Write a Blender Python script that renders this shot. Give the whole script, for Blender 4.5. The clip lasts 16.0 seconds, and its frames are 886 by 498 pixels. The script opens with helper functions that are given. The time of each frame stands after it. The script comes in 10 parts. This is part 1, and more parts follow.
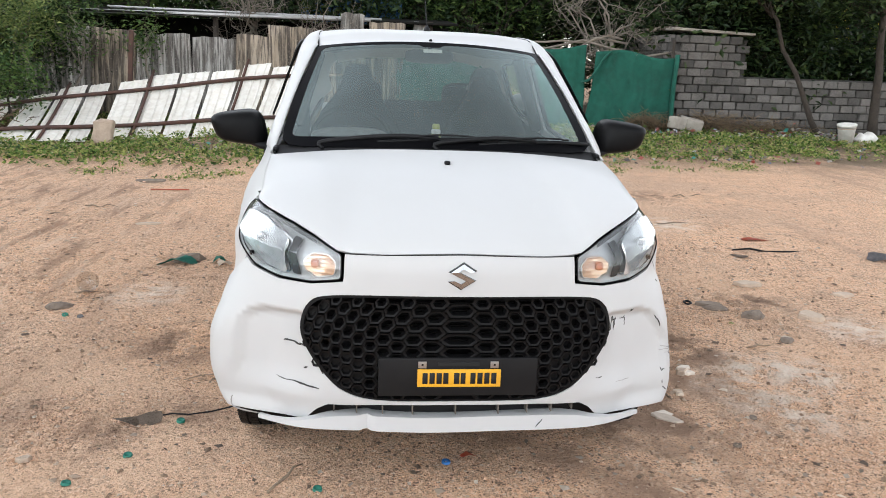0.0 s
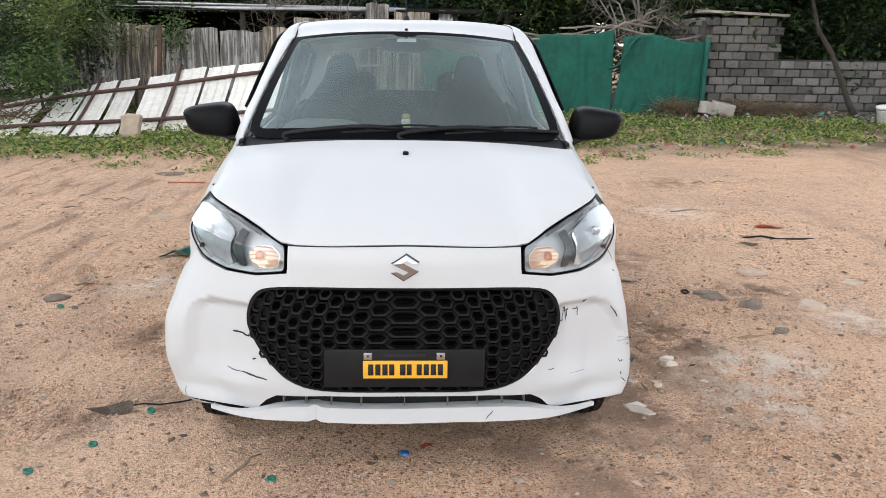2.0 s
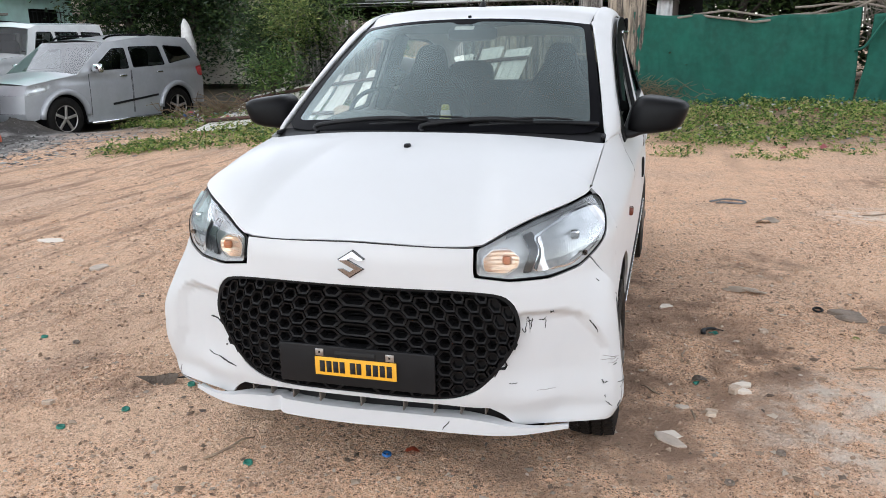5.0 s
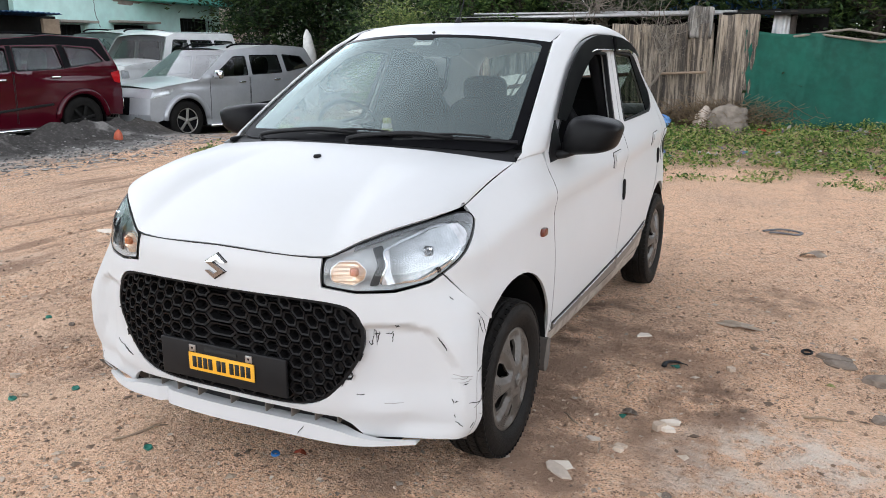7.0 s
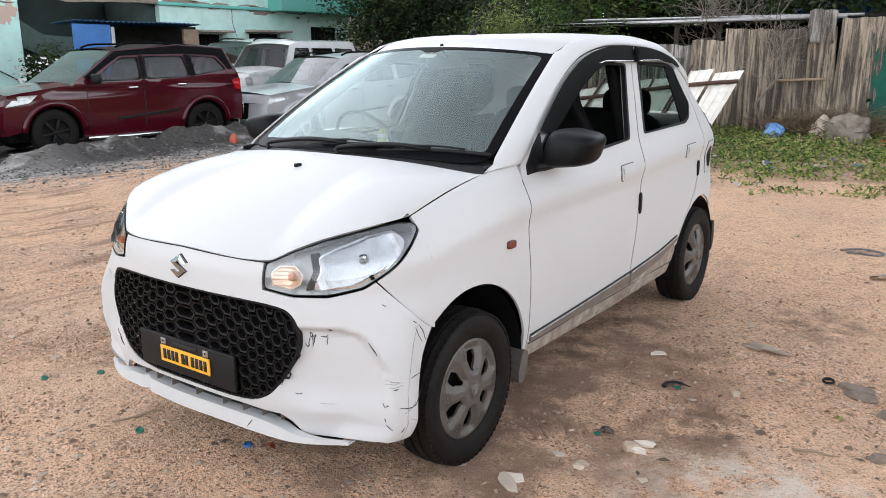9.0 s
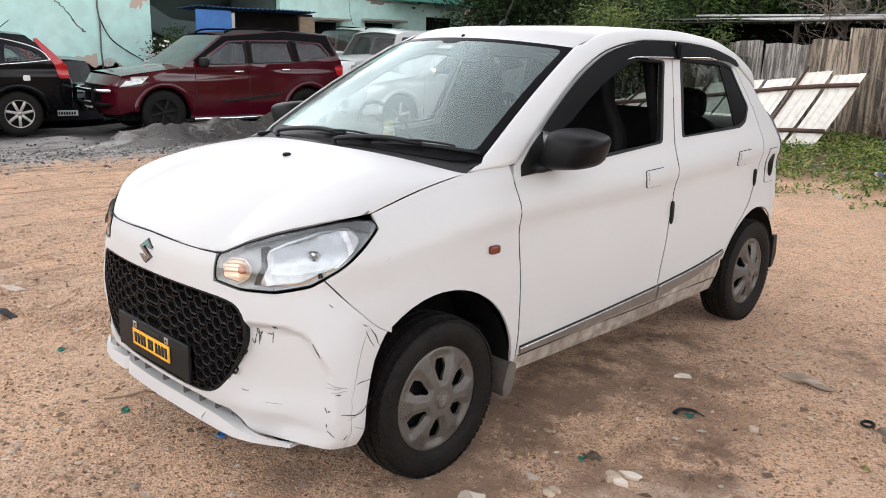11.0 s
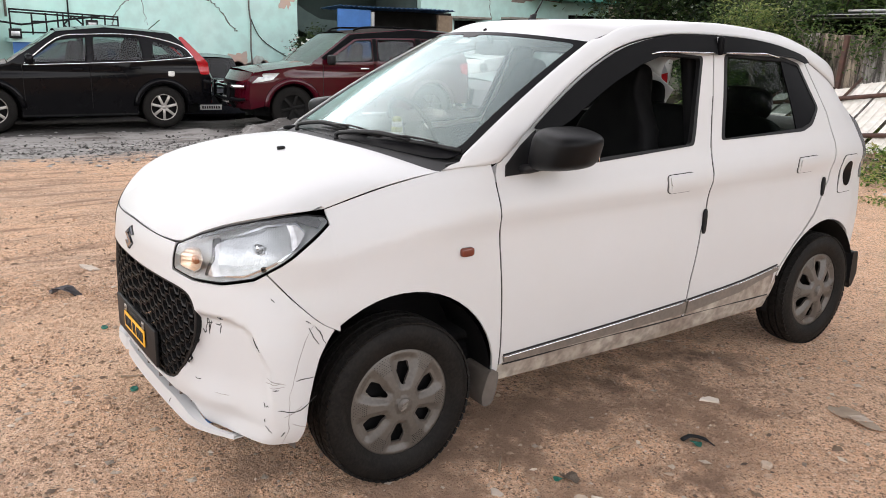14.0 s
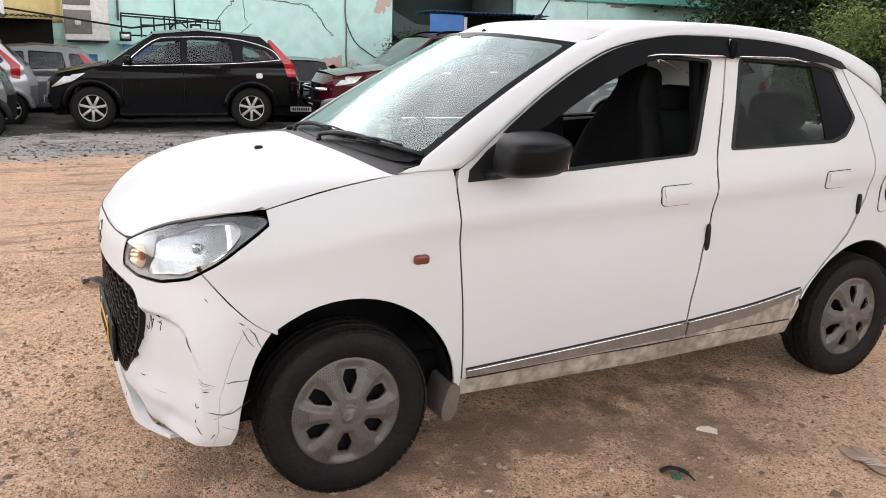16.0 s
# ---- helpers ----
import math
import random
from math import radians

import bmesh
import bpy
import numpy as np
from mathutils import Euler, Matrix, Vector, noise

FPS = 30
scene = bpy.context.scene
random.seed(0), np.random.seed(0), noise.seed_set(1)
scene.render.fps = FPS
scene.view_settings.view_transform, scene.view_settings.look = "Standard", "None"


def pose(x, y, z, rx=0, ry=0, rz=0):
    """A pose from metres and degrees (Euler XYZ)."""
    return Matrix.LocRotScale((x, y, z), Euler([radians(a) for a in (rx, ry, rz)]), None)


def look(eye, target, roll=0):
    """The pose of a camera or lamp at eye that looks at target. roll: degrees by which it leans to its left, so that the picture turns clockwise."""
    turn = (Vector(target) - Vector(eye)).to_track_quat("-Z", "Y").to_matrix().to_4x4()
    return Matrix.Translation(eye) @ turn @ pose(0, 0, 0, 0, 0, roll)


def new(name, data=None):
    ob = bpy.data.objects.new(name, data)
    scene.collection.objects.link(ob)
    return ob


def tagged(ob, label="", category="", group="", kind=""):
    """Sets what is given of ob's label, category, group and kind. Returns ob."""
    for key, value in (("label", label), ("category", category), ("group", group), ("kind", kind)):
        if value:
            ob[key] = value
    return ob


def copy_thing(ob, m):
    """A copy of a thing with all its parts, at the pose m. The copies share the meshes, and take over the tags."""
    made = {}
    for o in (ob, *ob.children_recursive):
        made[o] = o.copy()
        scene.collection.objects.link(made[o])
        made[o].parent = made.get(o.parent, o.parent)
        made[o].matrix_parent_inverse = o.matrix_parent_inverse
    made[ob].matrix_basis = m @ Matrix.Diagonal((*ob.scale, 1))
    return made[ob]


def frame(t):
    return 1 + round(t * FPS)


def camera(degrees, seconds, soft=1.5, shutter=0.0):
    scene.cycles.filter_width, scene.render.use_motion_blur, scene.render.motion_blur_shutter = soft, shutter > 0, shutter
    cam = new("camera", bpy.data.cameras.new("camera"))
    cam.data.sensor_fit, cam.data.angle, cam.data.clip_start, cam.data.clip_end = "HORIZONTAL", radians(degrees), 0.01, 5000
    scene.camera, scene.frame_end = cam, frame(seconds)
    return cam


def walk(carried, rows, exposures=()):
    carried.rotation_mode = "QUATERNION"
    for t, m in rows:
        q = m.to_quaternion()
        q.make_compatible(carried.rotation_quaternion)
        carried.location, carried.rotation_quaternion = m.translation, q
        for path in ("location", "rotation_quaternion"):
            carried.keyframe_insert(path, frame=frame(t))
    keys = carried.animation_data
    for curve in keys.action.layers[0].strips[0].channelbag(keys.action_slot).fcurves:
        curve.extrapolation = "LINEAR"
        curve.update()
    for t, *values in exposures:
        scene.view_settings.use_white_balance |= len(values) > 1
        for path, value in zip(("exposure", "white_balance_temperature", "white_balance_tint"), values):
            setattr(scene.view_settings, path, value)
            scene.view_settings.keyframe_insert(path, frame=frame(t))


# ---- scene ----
cam = camera(58.4, 16.0, soft=0.9)
# seconds, eye, target, roll
PATH = [
    (0, (-0.303, -2.243, 1.392), (-0.101, -0.309, 0.926), 2.1),
    (0.5, (-0.312, -2.232, 1.388), (-0.106, -0.301, 0.91), 2.0),
    (1, (-0.306, -2.222, 1.388), (-0.103, -0.292, 0.903), 1.7),
    (1.5, (-0.206, -2.227, 1.398), (-0.035, -0.296, 0.908), 1.3),
    (2, (0.003, -2.246, 1.4), (0.096, -0.31, 0.905), 0.9),
    (2.5, (0.149, -2.235, 1.403), (0.127, -0.298, 0.906), 0.5),
    (3, (0.303, -2.194, 1.407), (0.159, -0.263, 0.907), 0.0),
    (3.5, (0.433, -2.164, 1.412), (0.187, -0.246, 0.904), -0.5),
    (3.7, (0.483, -2.149, 1.412), (0.203, -0.237, 0.899), -0.6),
    (5.8, (1.208, -1.901, 1.378), (0.537, -0.086, 0.872), -0.9),
    (6, (1.307, -1.874, 1.382), (0.606, -0.07, 0.879), -0.8),
    (6.5, (1.507, -1.831, 1.399), (0.737, -0.053, 0.903), -0.5),
    (7, (1.65, -1.743, 1.391), (0.801, 0.003, 0.907), 0.1),
    (7.5, (1.777, -1.651, 1.409), (0.851, 0.057, 0.935), 0.5),
    (8, (1.894, -1.582, 1.408), (0.902, 0.089, 0.936), 0.5),
    (8.5, (2.066, -1.521, 1.414), (1.005, 0.108, 0.941), 0.1),
    (9, (2.185, -1.491, 1.42), (1.052, 0.089, 0.949), -0.2),
    (9.2, (2.207, -1.462, 1.421), (1.047, 0.097, 0.951), -0.1),
    (11.3, (2.512, -1.014, 1.417), (1.133, 0.35, 0.93), 1.3),
    (11.5, (2.557, -0.984, 1.415), (1.158, 0.361, 0.934), 1.2),
    (12, (2.622, -0.943, 1.414), (1.181, 0.363, 0.946), 0.8),
    (12.5, (2.628, -0.884, 1.408), (1.157, 0.388, 0.944), 0.6),
    (13, (2.62, -0.765, 1.407), (1.121, 0.471, 0.932), 0.9),
    (13.5, (2.651, -0.67, 1.408), (1.115, 0.512, 0.916), 1.2),
    (14, (2.754, -0.567, 1.413), (1.168, 0.543, 0.911), 1.3),
    (14.5, (2.845, -0.476, 1.409), (1.208, 0.559, 0.91), 1.2),
    (15, (2.868, -0.403, 1.408), (1.193, 0.573, 0.917), 1.1),
    (15.5, (2.867, -0.247, 1.405), (1.167, 0.685, 0.917), 1.2),
    (16, (2.908, -0.117, 1.405), (1.189, 0.777, 0.91), 1.7),
]
walk(cam, [(t, look(eye, target, roll)) for t, eye, target, roll in PATH],
     [(0, 0.03, 6600, 9), (3.5, 0.03, 6500, 10), (6, 0.02, 6450, 10), (9, 0.05, 6550, 11), (12.5, 0.05, 7050, 14), (16, 0.12, 7050, 15)])

# ---- light: bright overcast sky ----
world = bpy.data.worlds.new("overcast_sky")
scene.world = world
world.use_nodes = True
wn = world.node_tree
wn.nodes.clear()
sky = wn.nodes.new("ShaderNodeTexSky")
sky.sky_type = "NISHITA"
sky.sun_disc = False
sky.sun_elevation = radians(45)
sky.sun_rotation = radians(262)
sky.dust_density = 0.3
sky.ozone_density = 0.6
soft_white = wn.nodes.new("ShaderNodeHueSaturation")
soft_white.inputs["Saturation"].default_value = 0.27
clouds = wn.nodes.new("ShaderNodeTexNoise")
clouds.inputs["Scale"].default_value = 2.2
clouds.inputs["Detail"].default_value = 6.0
clouds.inputs["Roughness"].default_value = 0.55
cloud_ramp = wn.nodes.new("ShaderNodeMapRange")
cloud_ramp.inputs["From Min"].default_value = 0.35
cloud_ramp.inputs["From Max"].default_value = 0.68
cloud_ramp.inputs["To Min"].default_value = 0.6
cloud_ramp.inputs["To Max"].default_value = 2.3
cloud_mix = wn.nodes.new("ShaderNodeVectorMath")
cloud_mix.operation = "SCALE"
bg = wn.nodes.new("ShaderNodeBackground")
bg.inputs["Strength"].default_value = 0.42
wo = wn.nodes.new("ShaderNodeOutputWorld")
tc = wn.nodes.new("ShaderNodeTexCoord")
cloud_shift = wn.nodes.new("ShaderNodeMapping")
cloud_shift.inputs["Location"].default_value = (0.5, 5.1, 6.8)
wn.links.new(tc.outputs["Generated"], cloud_shift.inputs["Vector"])
wn.links.new(cloud_shift.outputs["Vector"], clouds.inputs["Vector"])
wn.links.new(clouds.outputs["Fac"], cloud_ramp.inputs["Value"])
wn.links.new(sky.outputs["Color"], soft_white.inputs["Color"])
wn.links.new(soft_white.outputs["Color"], cloud_mix.inputs[0])
up = wn.nodes.new("ShaderNodeSeparateXYZ")
wn.links.new(tc.outputs["Generated"], up.inputs[0])
overhead = wn.nodes.new("ShaderNodeValToRGB")          # level by height, shaped for the light: most half way up, least overhead
for i, (at, level) in enumerate(((0.0, 0.66), (0.25, 1.0), (0.50, 0.95), (0.80, 0.55), (1.0, 0.20))):
    stop = overhead.color_ramp.elements[i] if i < 2 else overhead.color_ramp.elements.new(at)
    stop.position, stop.color = at, (level, level, level, 1)
wn.links.new(up.outputs["Z"], overhead.inputs["Fac"])
cloud_times = wn.nodes.new("ShaderNodeMath")
cloud_times.operation = "MULTIPLY"
wn.links.new(cloud_ramp.outputs["Result"], cloud_times.inputs[0])
wn.links.new(overhead.outputs["Color"], cloud_times.inputs[1])
wn.links.new(cloud_times.outputs[0], cloud_mix.inputs["Scale"])
wn.links.new(cloud_mix.outputs["Vector"], bg.inputs["Color"])
wn.links.new(bg.outputs["Background"], wo.inputs["Surface"])
sun_data = bpy.data.lights.new("sun", "SUN")
sun_data.energy = 0.32
sun_data.angle = radians(30)
sun_data.color = (1.0, 0.94, 0.86)
sun = new("sun", sun_data)
sun.matrix_world = look((-1.5, -3.0, 6.0), (0, 0, 0))

# ---- materials ----
def material(name, colour=(0.5, 0.5, 0.5), rough=0.6, metal=0.0, coat=0.0, other=None, scale=6.0, amount=0.5, bump=0.0,
             bump_scale=60.0, detail=5.0, per_object=0.0, fine=None, fine_scale=90.0, fine_amount=0.4, spec=0.5, world_space=True):
    """A surface with two scales of variation: large patches of a second colour, and a fine grain with relief."""
    m = bpy.data.materials.new(name)
    m.use_nodes = True
    nt = m.node_tree
    b = nt.nodes["Principled BSDF"]
    b.inputs["Base Color"].default_value = (*colour, 1)
    b.inputs["Roughness"].default_value = rough
    b.inputs["Metallic"].default_value = metal
    b.inputs["Coat Weight"].default_value = coat
    b.inputs["Coat Roughness"].default_value = 0.04
    b.inputs["Specular IOR Level"].default_value = spec
    co = nt.nodes.new("ShaderNodeNewGeometry" if world_space else "ShaderNodeTexCoord")
    where = co.outputs["Position" if world_space else "Object"]
    last = None
    if other:
        n = nt.nodes.new("ShaderNodeTexNoise")
        n.inputs["Scale"].default_value = scale
        n.inputs["Detail"].default_value = detail
        n.inputs["Roughness"].default_value = 0.6
        nt.links.new(where, n.inputs["Vector"])
        r = nt.nodes.new("ShaderNodeMapRange")
        r.inputs["From Min"].default_value = 0.5 - 0.22
        r.inputs["From Max"].default_value = 0.5 + 0.22
        r.inputs["To Max"].default_value = amount * 2
        r.clamp = True
        nt.links.new(n.outputs["Fac"], r.inputs["Value"])
        x = nt.nodes.new("ShaderNodeMix")
        x.data_type = "RGBA"
        x.inputs[6].default_value = (*colour, 1)
        x.inputs[7].default_value = (*other, 1)
        nt.links.new(r.outputs["Result"], x.inputs[0])
        last = x.outputs[2]
    if fine:
        n = nt.nodes.new("ShaderNodeTexNoise")
        n.inputs["Scale"].default_value = fine_scale
        n.inputs["Detail"].default_value = 3
        nt.links.new(where, n.inputs["Vector"])
        r = nt.nodes.new("ShaderNodeMapRange")
        r.inputs["From Min"].default_value = 0.4
        r.inputs["From Max"].default_value = 0.65
        r.inputs["To Max"].default_value = fine_amount
        r.clamp = True
        nt.links.new(n.outputs["Fac"], r.inputs["Value"])
        x = nt.nodes.new("ShaderNodeMix")
        x.data_type = "RGBA"
        x.inputs[6].default_value = (*colour, 1)
        if last:
            nt.links.new(last, x.inputs[6])
        x.inputs[7].default_value = (*fine, 1)
        nt.links.new(r.outputs["Result"], x.inputs[0])
        last = x.outputs[2]
    if per_object:
        oi = nt.nodes.new("ShaderNodeObjectInfo")
        r = nt.nodes.new("ShaderNodeMapRange")
        r.inputs["To Min"].default_value = 1 - per_object
        r.inputs["To Max"].default_value = 1 + per_object
        nt.links.new(oi.outputs["Random"], r.inputs["Value"])
        h = nt.nodes.new("ShaderNodeHueSaturation")
        h.inputs["Color"].default_value = (*colour, 1)
        if last:
            nt.links.new(last, h.inputs["Color"])
        nt.links.new(r.outputs["Result"], h.inputs["Value"])
        last = h.outputs["Color"]
    if last:
        nt.links.new(last, b.inputs["Base Color"])
    if bump:
        n = nt.nodes.new("ShaderNodeTexNoise")
        n.inputs["Scale"].default_value = bump_scale
        n.inputs["Detail"].default_value = 4
        nt.links.new(where, n.inputs["Vector"])
        u = nt.nodes.new("ShaderNodeBump")
        u.inputs["Strength"].default_value = bump
        u.inputs["Distance"].default_value = 0.02
        nt.links.new(n.outputs["Fac"], u.inputs["Height"])
        nt.links.new(u.outputs["Normal"], b.inputs["Normal"])
    return m


def glass(name, tint=(0.9, 0.95, 0.93), clear=0.75, rough=0.0, ior=1.6, sheen=(1, 1, 1), dust_haze=0.0):
    """Thin pane: a clear film that lets light through, a dusty haze film, and a glossy face on it."""
    m = bpy.data.materials.new(name)
    m.use_nodes = True
    nt = m.node_tree
    nt.nodes.clear()
    out = nt.nodes.new("ShaderNodeOutputMaterial")
    clear_part = nt.nodes.new("ShaderNodeBsdfTransparent")
    clear_part.inputs["Color"].default_value = (*[c * clear for c in tint], 1)
    gloss = nt.nodes.new("ShaderNodeBsdfGlossy")
    gloss.inputs["Roughness"].default_value = rough
    gloss.inputs["Color"].default_value = (*sheen, 1)
    f = nt.nodes.new("ShaderNodeFresnel")
    f.inputs["IOR"].default_value = ior
    x = nt.nodes.new("ShaderNodeMixShader")
    nt.links.new(f.outputs["Fac"], x.inputs["Fac"])
    film_mix = nt.nodes.new("ShaderNodeMixShader")
    film_mix.inputs["Fac"].default_value = dust_haze
    # dusty film, its haze raised to stand for lost sky reflection
    dusty = nt.nodes.new("ShaderNodeBsdfDiffuse")
    dusty.inputs["Color"].default_value = (0.58, 0.68, 0.68, 1)
    nt.links.new(clear_part.outputs["BSDF"], film_mix.inputs[1])
    nt.links.new(dusty.outputs["BSDF"], film_mix.inputs[2])
    nt.links.new(film_mix.outputs["Shader"], x.inputs[1])
    nt.links.new(gloss.outputs["BSDF"], x.inputs[2])
    nt.links.new(x.outputs["Shader"], out.inputs["Surface"])
    return m


def streaked(name, colour, dark, pale, rough=0.7, metal=0.0):
    """Weathered sheet: run-down stains that hang straight down, at two widths, over a blotched base."""
    m = bpy.data.materials.new(name)
    m.use_nodes = True
    nt = m.node_tree
    b = nt.nodes["Principled BSDF"]
    b.inputs["Roughness"].default_value, b.inputs["Metallic"].default_value = rough, metal
    g = nt.nodes.new("ShaderNodeNewGeometry")
    oi = nt.nodes.new("ShaderNodeObjectInfo")
    shift = nt.nodes.new("ShaderNodeVectorMath")
    shift.operation = "MULTIPLY_ADD"
    shift.inputs[1].default_value = (40, 40, 40)
    nt.links.new(oi.outputs["Random"], shift.inputs[0])
    nt.links.new(g.outputs["Position"], shift.inputs[2])
    last = None
    for scale, lo, hi, amount, tone in (((2.0, 2.0, 1.2), 0.40, 0.62, 0.8, pale), ((9.0, 9.0, 0.7), 0.44, 0.56, 0.9, dark), ((30.0, 30.0, 1.6), 0.49, 0.60, 0.8, tuple(c * 0.45 for c in dark)), ((45.0, 45.0, 45.0), 0.58, 0.68, 0.5, pale)):
        mp = nt.nodes.new("ShaderNodeMapping")
        mp.inputs["Scale"].default_value = scale
        nt.links.new(shift.outputs[0], mp.inputs["Vector"])
        n = nt.nodes.new("ShaderNodeTexNoise")
        n.inputs["Scale"].default_value, n.inputs["Detail"].default_value, n.inputs["Roughness"].default_value = 1.0, 6, 0.65
        nt.links.new(mp.outputs["Vector"], n.inputs["Vector"])
        r = nt.nodes.new("ShaderNodeMapRange")
        r.inputs["From Min"].default_value, r.inputs["From Max"].default_value, r.inputs["To Max"].default_value = lo, hi, amount
        nt.links.new(n.outputs["Fac"], r.inputs["Value"])
        x = nt.nodes.new("ShaderNodeMix")
        x.data_type = "RGBA"
        x.inputs[6].default_value = (*colour, 1)
        if last:
            nt.links.new(last, x.inputs[6])
        x.inputs[7].default_value = (*tone, 1)
        nt.links.new(r.outputs["Result"], x.inputs[0])
        last = x.outputs[2]
    r = nt.nodes.new("ShaderNodeMapRange")
    r.inputs["To Min"].default_value, r.inputs["To Max"].default_value = 0.7, 1.25
    nt.links.new(oi.outputs["Random"], r.inputs["Value"])
    h = nt.nodes.new("ShaderNodeHueSaturation")
    nt.links.new(last, h.inputs["Color"])
    nt.links.new(r.outputs["Result"], h.inputs["Value"])
    nt.links.new(h.outputs["Color"], b.inputs["Base Color"])
    return m


WHITE_PAINT = material("white_paint", (0.54, 0.54, 0.54), 0.40, coat=0.04, spec=0.2, other=(0.51, 0.507, 0.495), scale=2.5, amount=0.3)
DIRTY_WHITE = material("dusty_white_paint", (0.49, 0.45, 0.39), 0.5, other=(0.24, 0.19, 0.155), scale=6, amount=0.5, fine=(0.09, 0.07, 0.058), fine_scale=24, fine_amount=0.5)
GREY_MOULDING = material("dusty_grey_moulding", (0.13, 0.115, 0.10), 0.5, other=(0.24, 0.20, 0.165), scale=8, amount=0.35, fine=(0.1, 0.09, 0.08), fine_scale=60, fine_amount=0.5)
BLACK_PLASTIC = material("black_plastic", (0.006, 0.006, 0.0065), 0.45, spec=0.14, fine=(0.014, 0.013, 0.012), fine_scale=160, fine_amount=0.3, bump=0.1, bump_scale=400)
MATT_BLACK = material("matt_black_plastic", (0.008, 0.008, 0.009), 0.5, spec=0.2, other=(0.016, 0.016, 0.016), scale=14, amount=0.3)
GLOSS_BLACK = material("gloss_black_plastic", (0.004, 0.004, 0.005), 0.3, spec=0.03, other=(0.010, 0.010, 0.010), scale=9, amount=0.2)
SEAM_BLACK = material("seam_black", (0.01, 0.01, 0.01), 0.8)
CABIN_BLACK = material("cabin_black", (0.007, 0.007, 0.008), 0.75, spec=0.05, other=(0.012, 0.012, 0.012), scale=12)
SEAT_FABRIC = material("black_seat_cover", (0.005, 0.005, 0.0055), 0.6, spec=0.06, other=(0.010, 0.010, 0.010), scale=10, bump=0.15, bump_scale=150)
CABIN_GREY = material("cabin_grey", (0.16, 0.16, 0.155), 0.7, other=(0.12, 0.12, 0.12), scale=10)
CHROME = material("chrome", (0.75, 0.75, 0.76), 0.12, metal=1.0)
SATIN_METAL = material("brushed_steel", (0.5, 0.5, 0.5), 0.35, metal=1.0)
# silver tinted peach for the amber bulb's reflection in the bowl
PEACH_SILVER = material("amber_reflection_silver", (0.80, 0.52, 0.34), 0.2, metal=0.45, other=(0.74, 0.60, 0.48), scale=50)
REFLECTOR = material("silvered_reflector", (0.68, 0.69, 0.70), 0.18, metal=0.6, other=(0.36, 0.37, 0.38), scale=38, amount=0.45)
DIVIDER_GREY = material("dark_lamp_divider", (0.03, 0.03, 0.032), 0.35, spec=0.4, other=(0.05, 0.05, 0.05), scale=60)
SMOKED = material("smoked_lamp_band", (0.20, 0.20, 0.205), 0.25, spec=0.5, other=(0.10, 0.10, 0.105), scale=160, amount=0.5)
VISOR_BLACK = material("smoked_visor", (0.003, 0.003, 0.0035), 0.3, spec=0.04, other=(0.006, 0.006, 0.006), scale=9, amount=0.2)
AMBER = material("amber_lens", (0.55, 0.14, 0.03), 0.2, other=(0.45, 0.2, 0.1), scale=60)
AMBER_DARK = material("dark_amber_lens", (0.16, 0.035, 0.018), 0.25, other=(0.11, 0.025, 0.015), scale=60)
RED_LENS = material("red_lens", (0.5, 0.012, 0.02), 0.15, other=(0.3, 0.01, 0.01), scale=30)
RUBBER = material("tyre_rubber", (0.0055, 0.0054, 0.0053), 0.6, spec=0.12, other=(0.013, 0.0115, 0.010), scale=9, amount=0.35, fine=(0.045, 0.038, 0.033), fine_scale=90, fine_amount=0.16, bump=0.15, bump_scale=200)
WHEEL_GREY = material("grey_wheel_cover", (0.092, 0.081, 0.070), 0.42, other=(0.062, 0.054, 0.047), scale=11, amount=0.4, fine=(0.13, 0.115, 0.1), fine_scale=110, fine_amount=0.3)
YELLOW_PLATE = material("yellow_plate", (0.83, 0.42, 0.02), 0.45, other=(0.72, 0.36, 0.03), scale=20)
SCRATCH = material("scratch_dark", (0.03, 0.028, 0.026), 0.7)
SCUFF = material("scuff_grey", (0.40, 0.38, 0.35), 0.7, other=(0.22, 0.21, 0.2), scale=80)
PLAIN_WHITE = material("white_plastic", (0.75, 0.74, 0.7), 0.5, other=(0.55, 0.53, 0.5), scale=12)
CLEAR_GLASS = glass("windscreen_glass", (0.90, 0.98, 0.95), 0.92, 0.12, 1.75, (0.70, 0.85, 0.84), 0.11)
SIDE_GLASS = glass("side_glass", (0.50, 0.57, 0.55), 0.90, 0.0, 1.16)
MIRROR_BLACK = material("black_mirror_shell", (0.005, 0.005, 0.0055), 0.42, spec=0.10, other=(0.009, 0.009, 0.009), scale=20, amount=0.3, bump=0.05, bump_scale=500)
LAMP_SILVER = material("lamp_silver", (0.68, 0.69, 0.70), 0.35, other=(0.54, 0.55, 0.56), scale=26)
FLAP_GREY = material("dusty_rubber", (0.06, 0.052, 0.045), 0.8, other=(0.12, 0.10, 0.085), scale=9)
EMBLEM_CHROME = material("emblem_chrome", (0.36, 0.36, 0.37), 0.1, metal=1.0)
EMBLEM_EDGE = material("emblem_edge", (0.06, 0.06, 0.06), 0.2, metal=0.8)
LAMP_GLASS = glass("lamp_glass", (0.98, 1.0, 1.0), 0.97)
DARK_GLASS = glass("dark_car_glass", (0.70, 0.78, 0.76), 0.66, 0.0, 1.45)

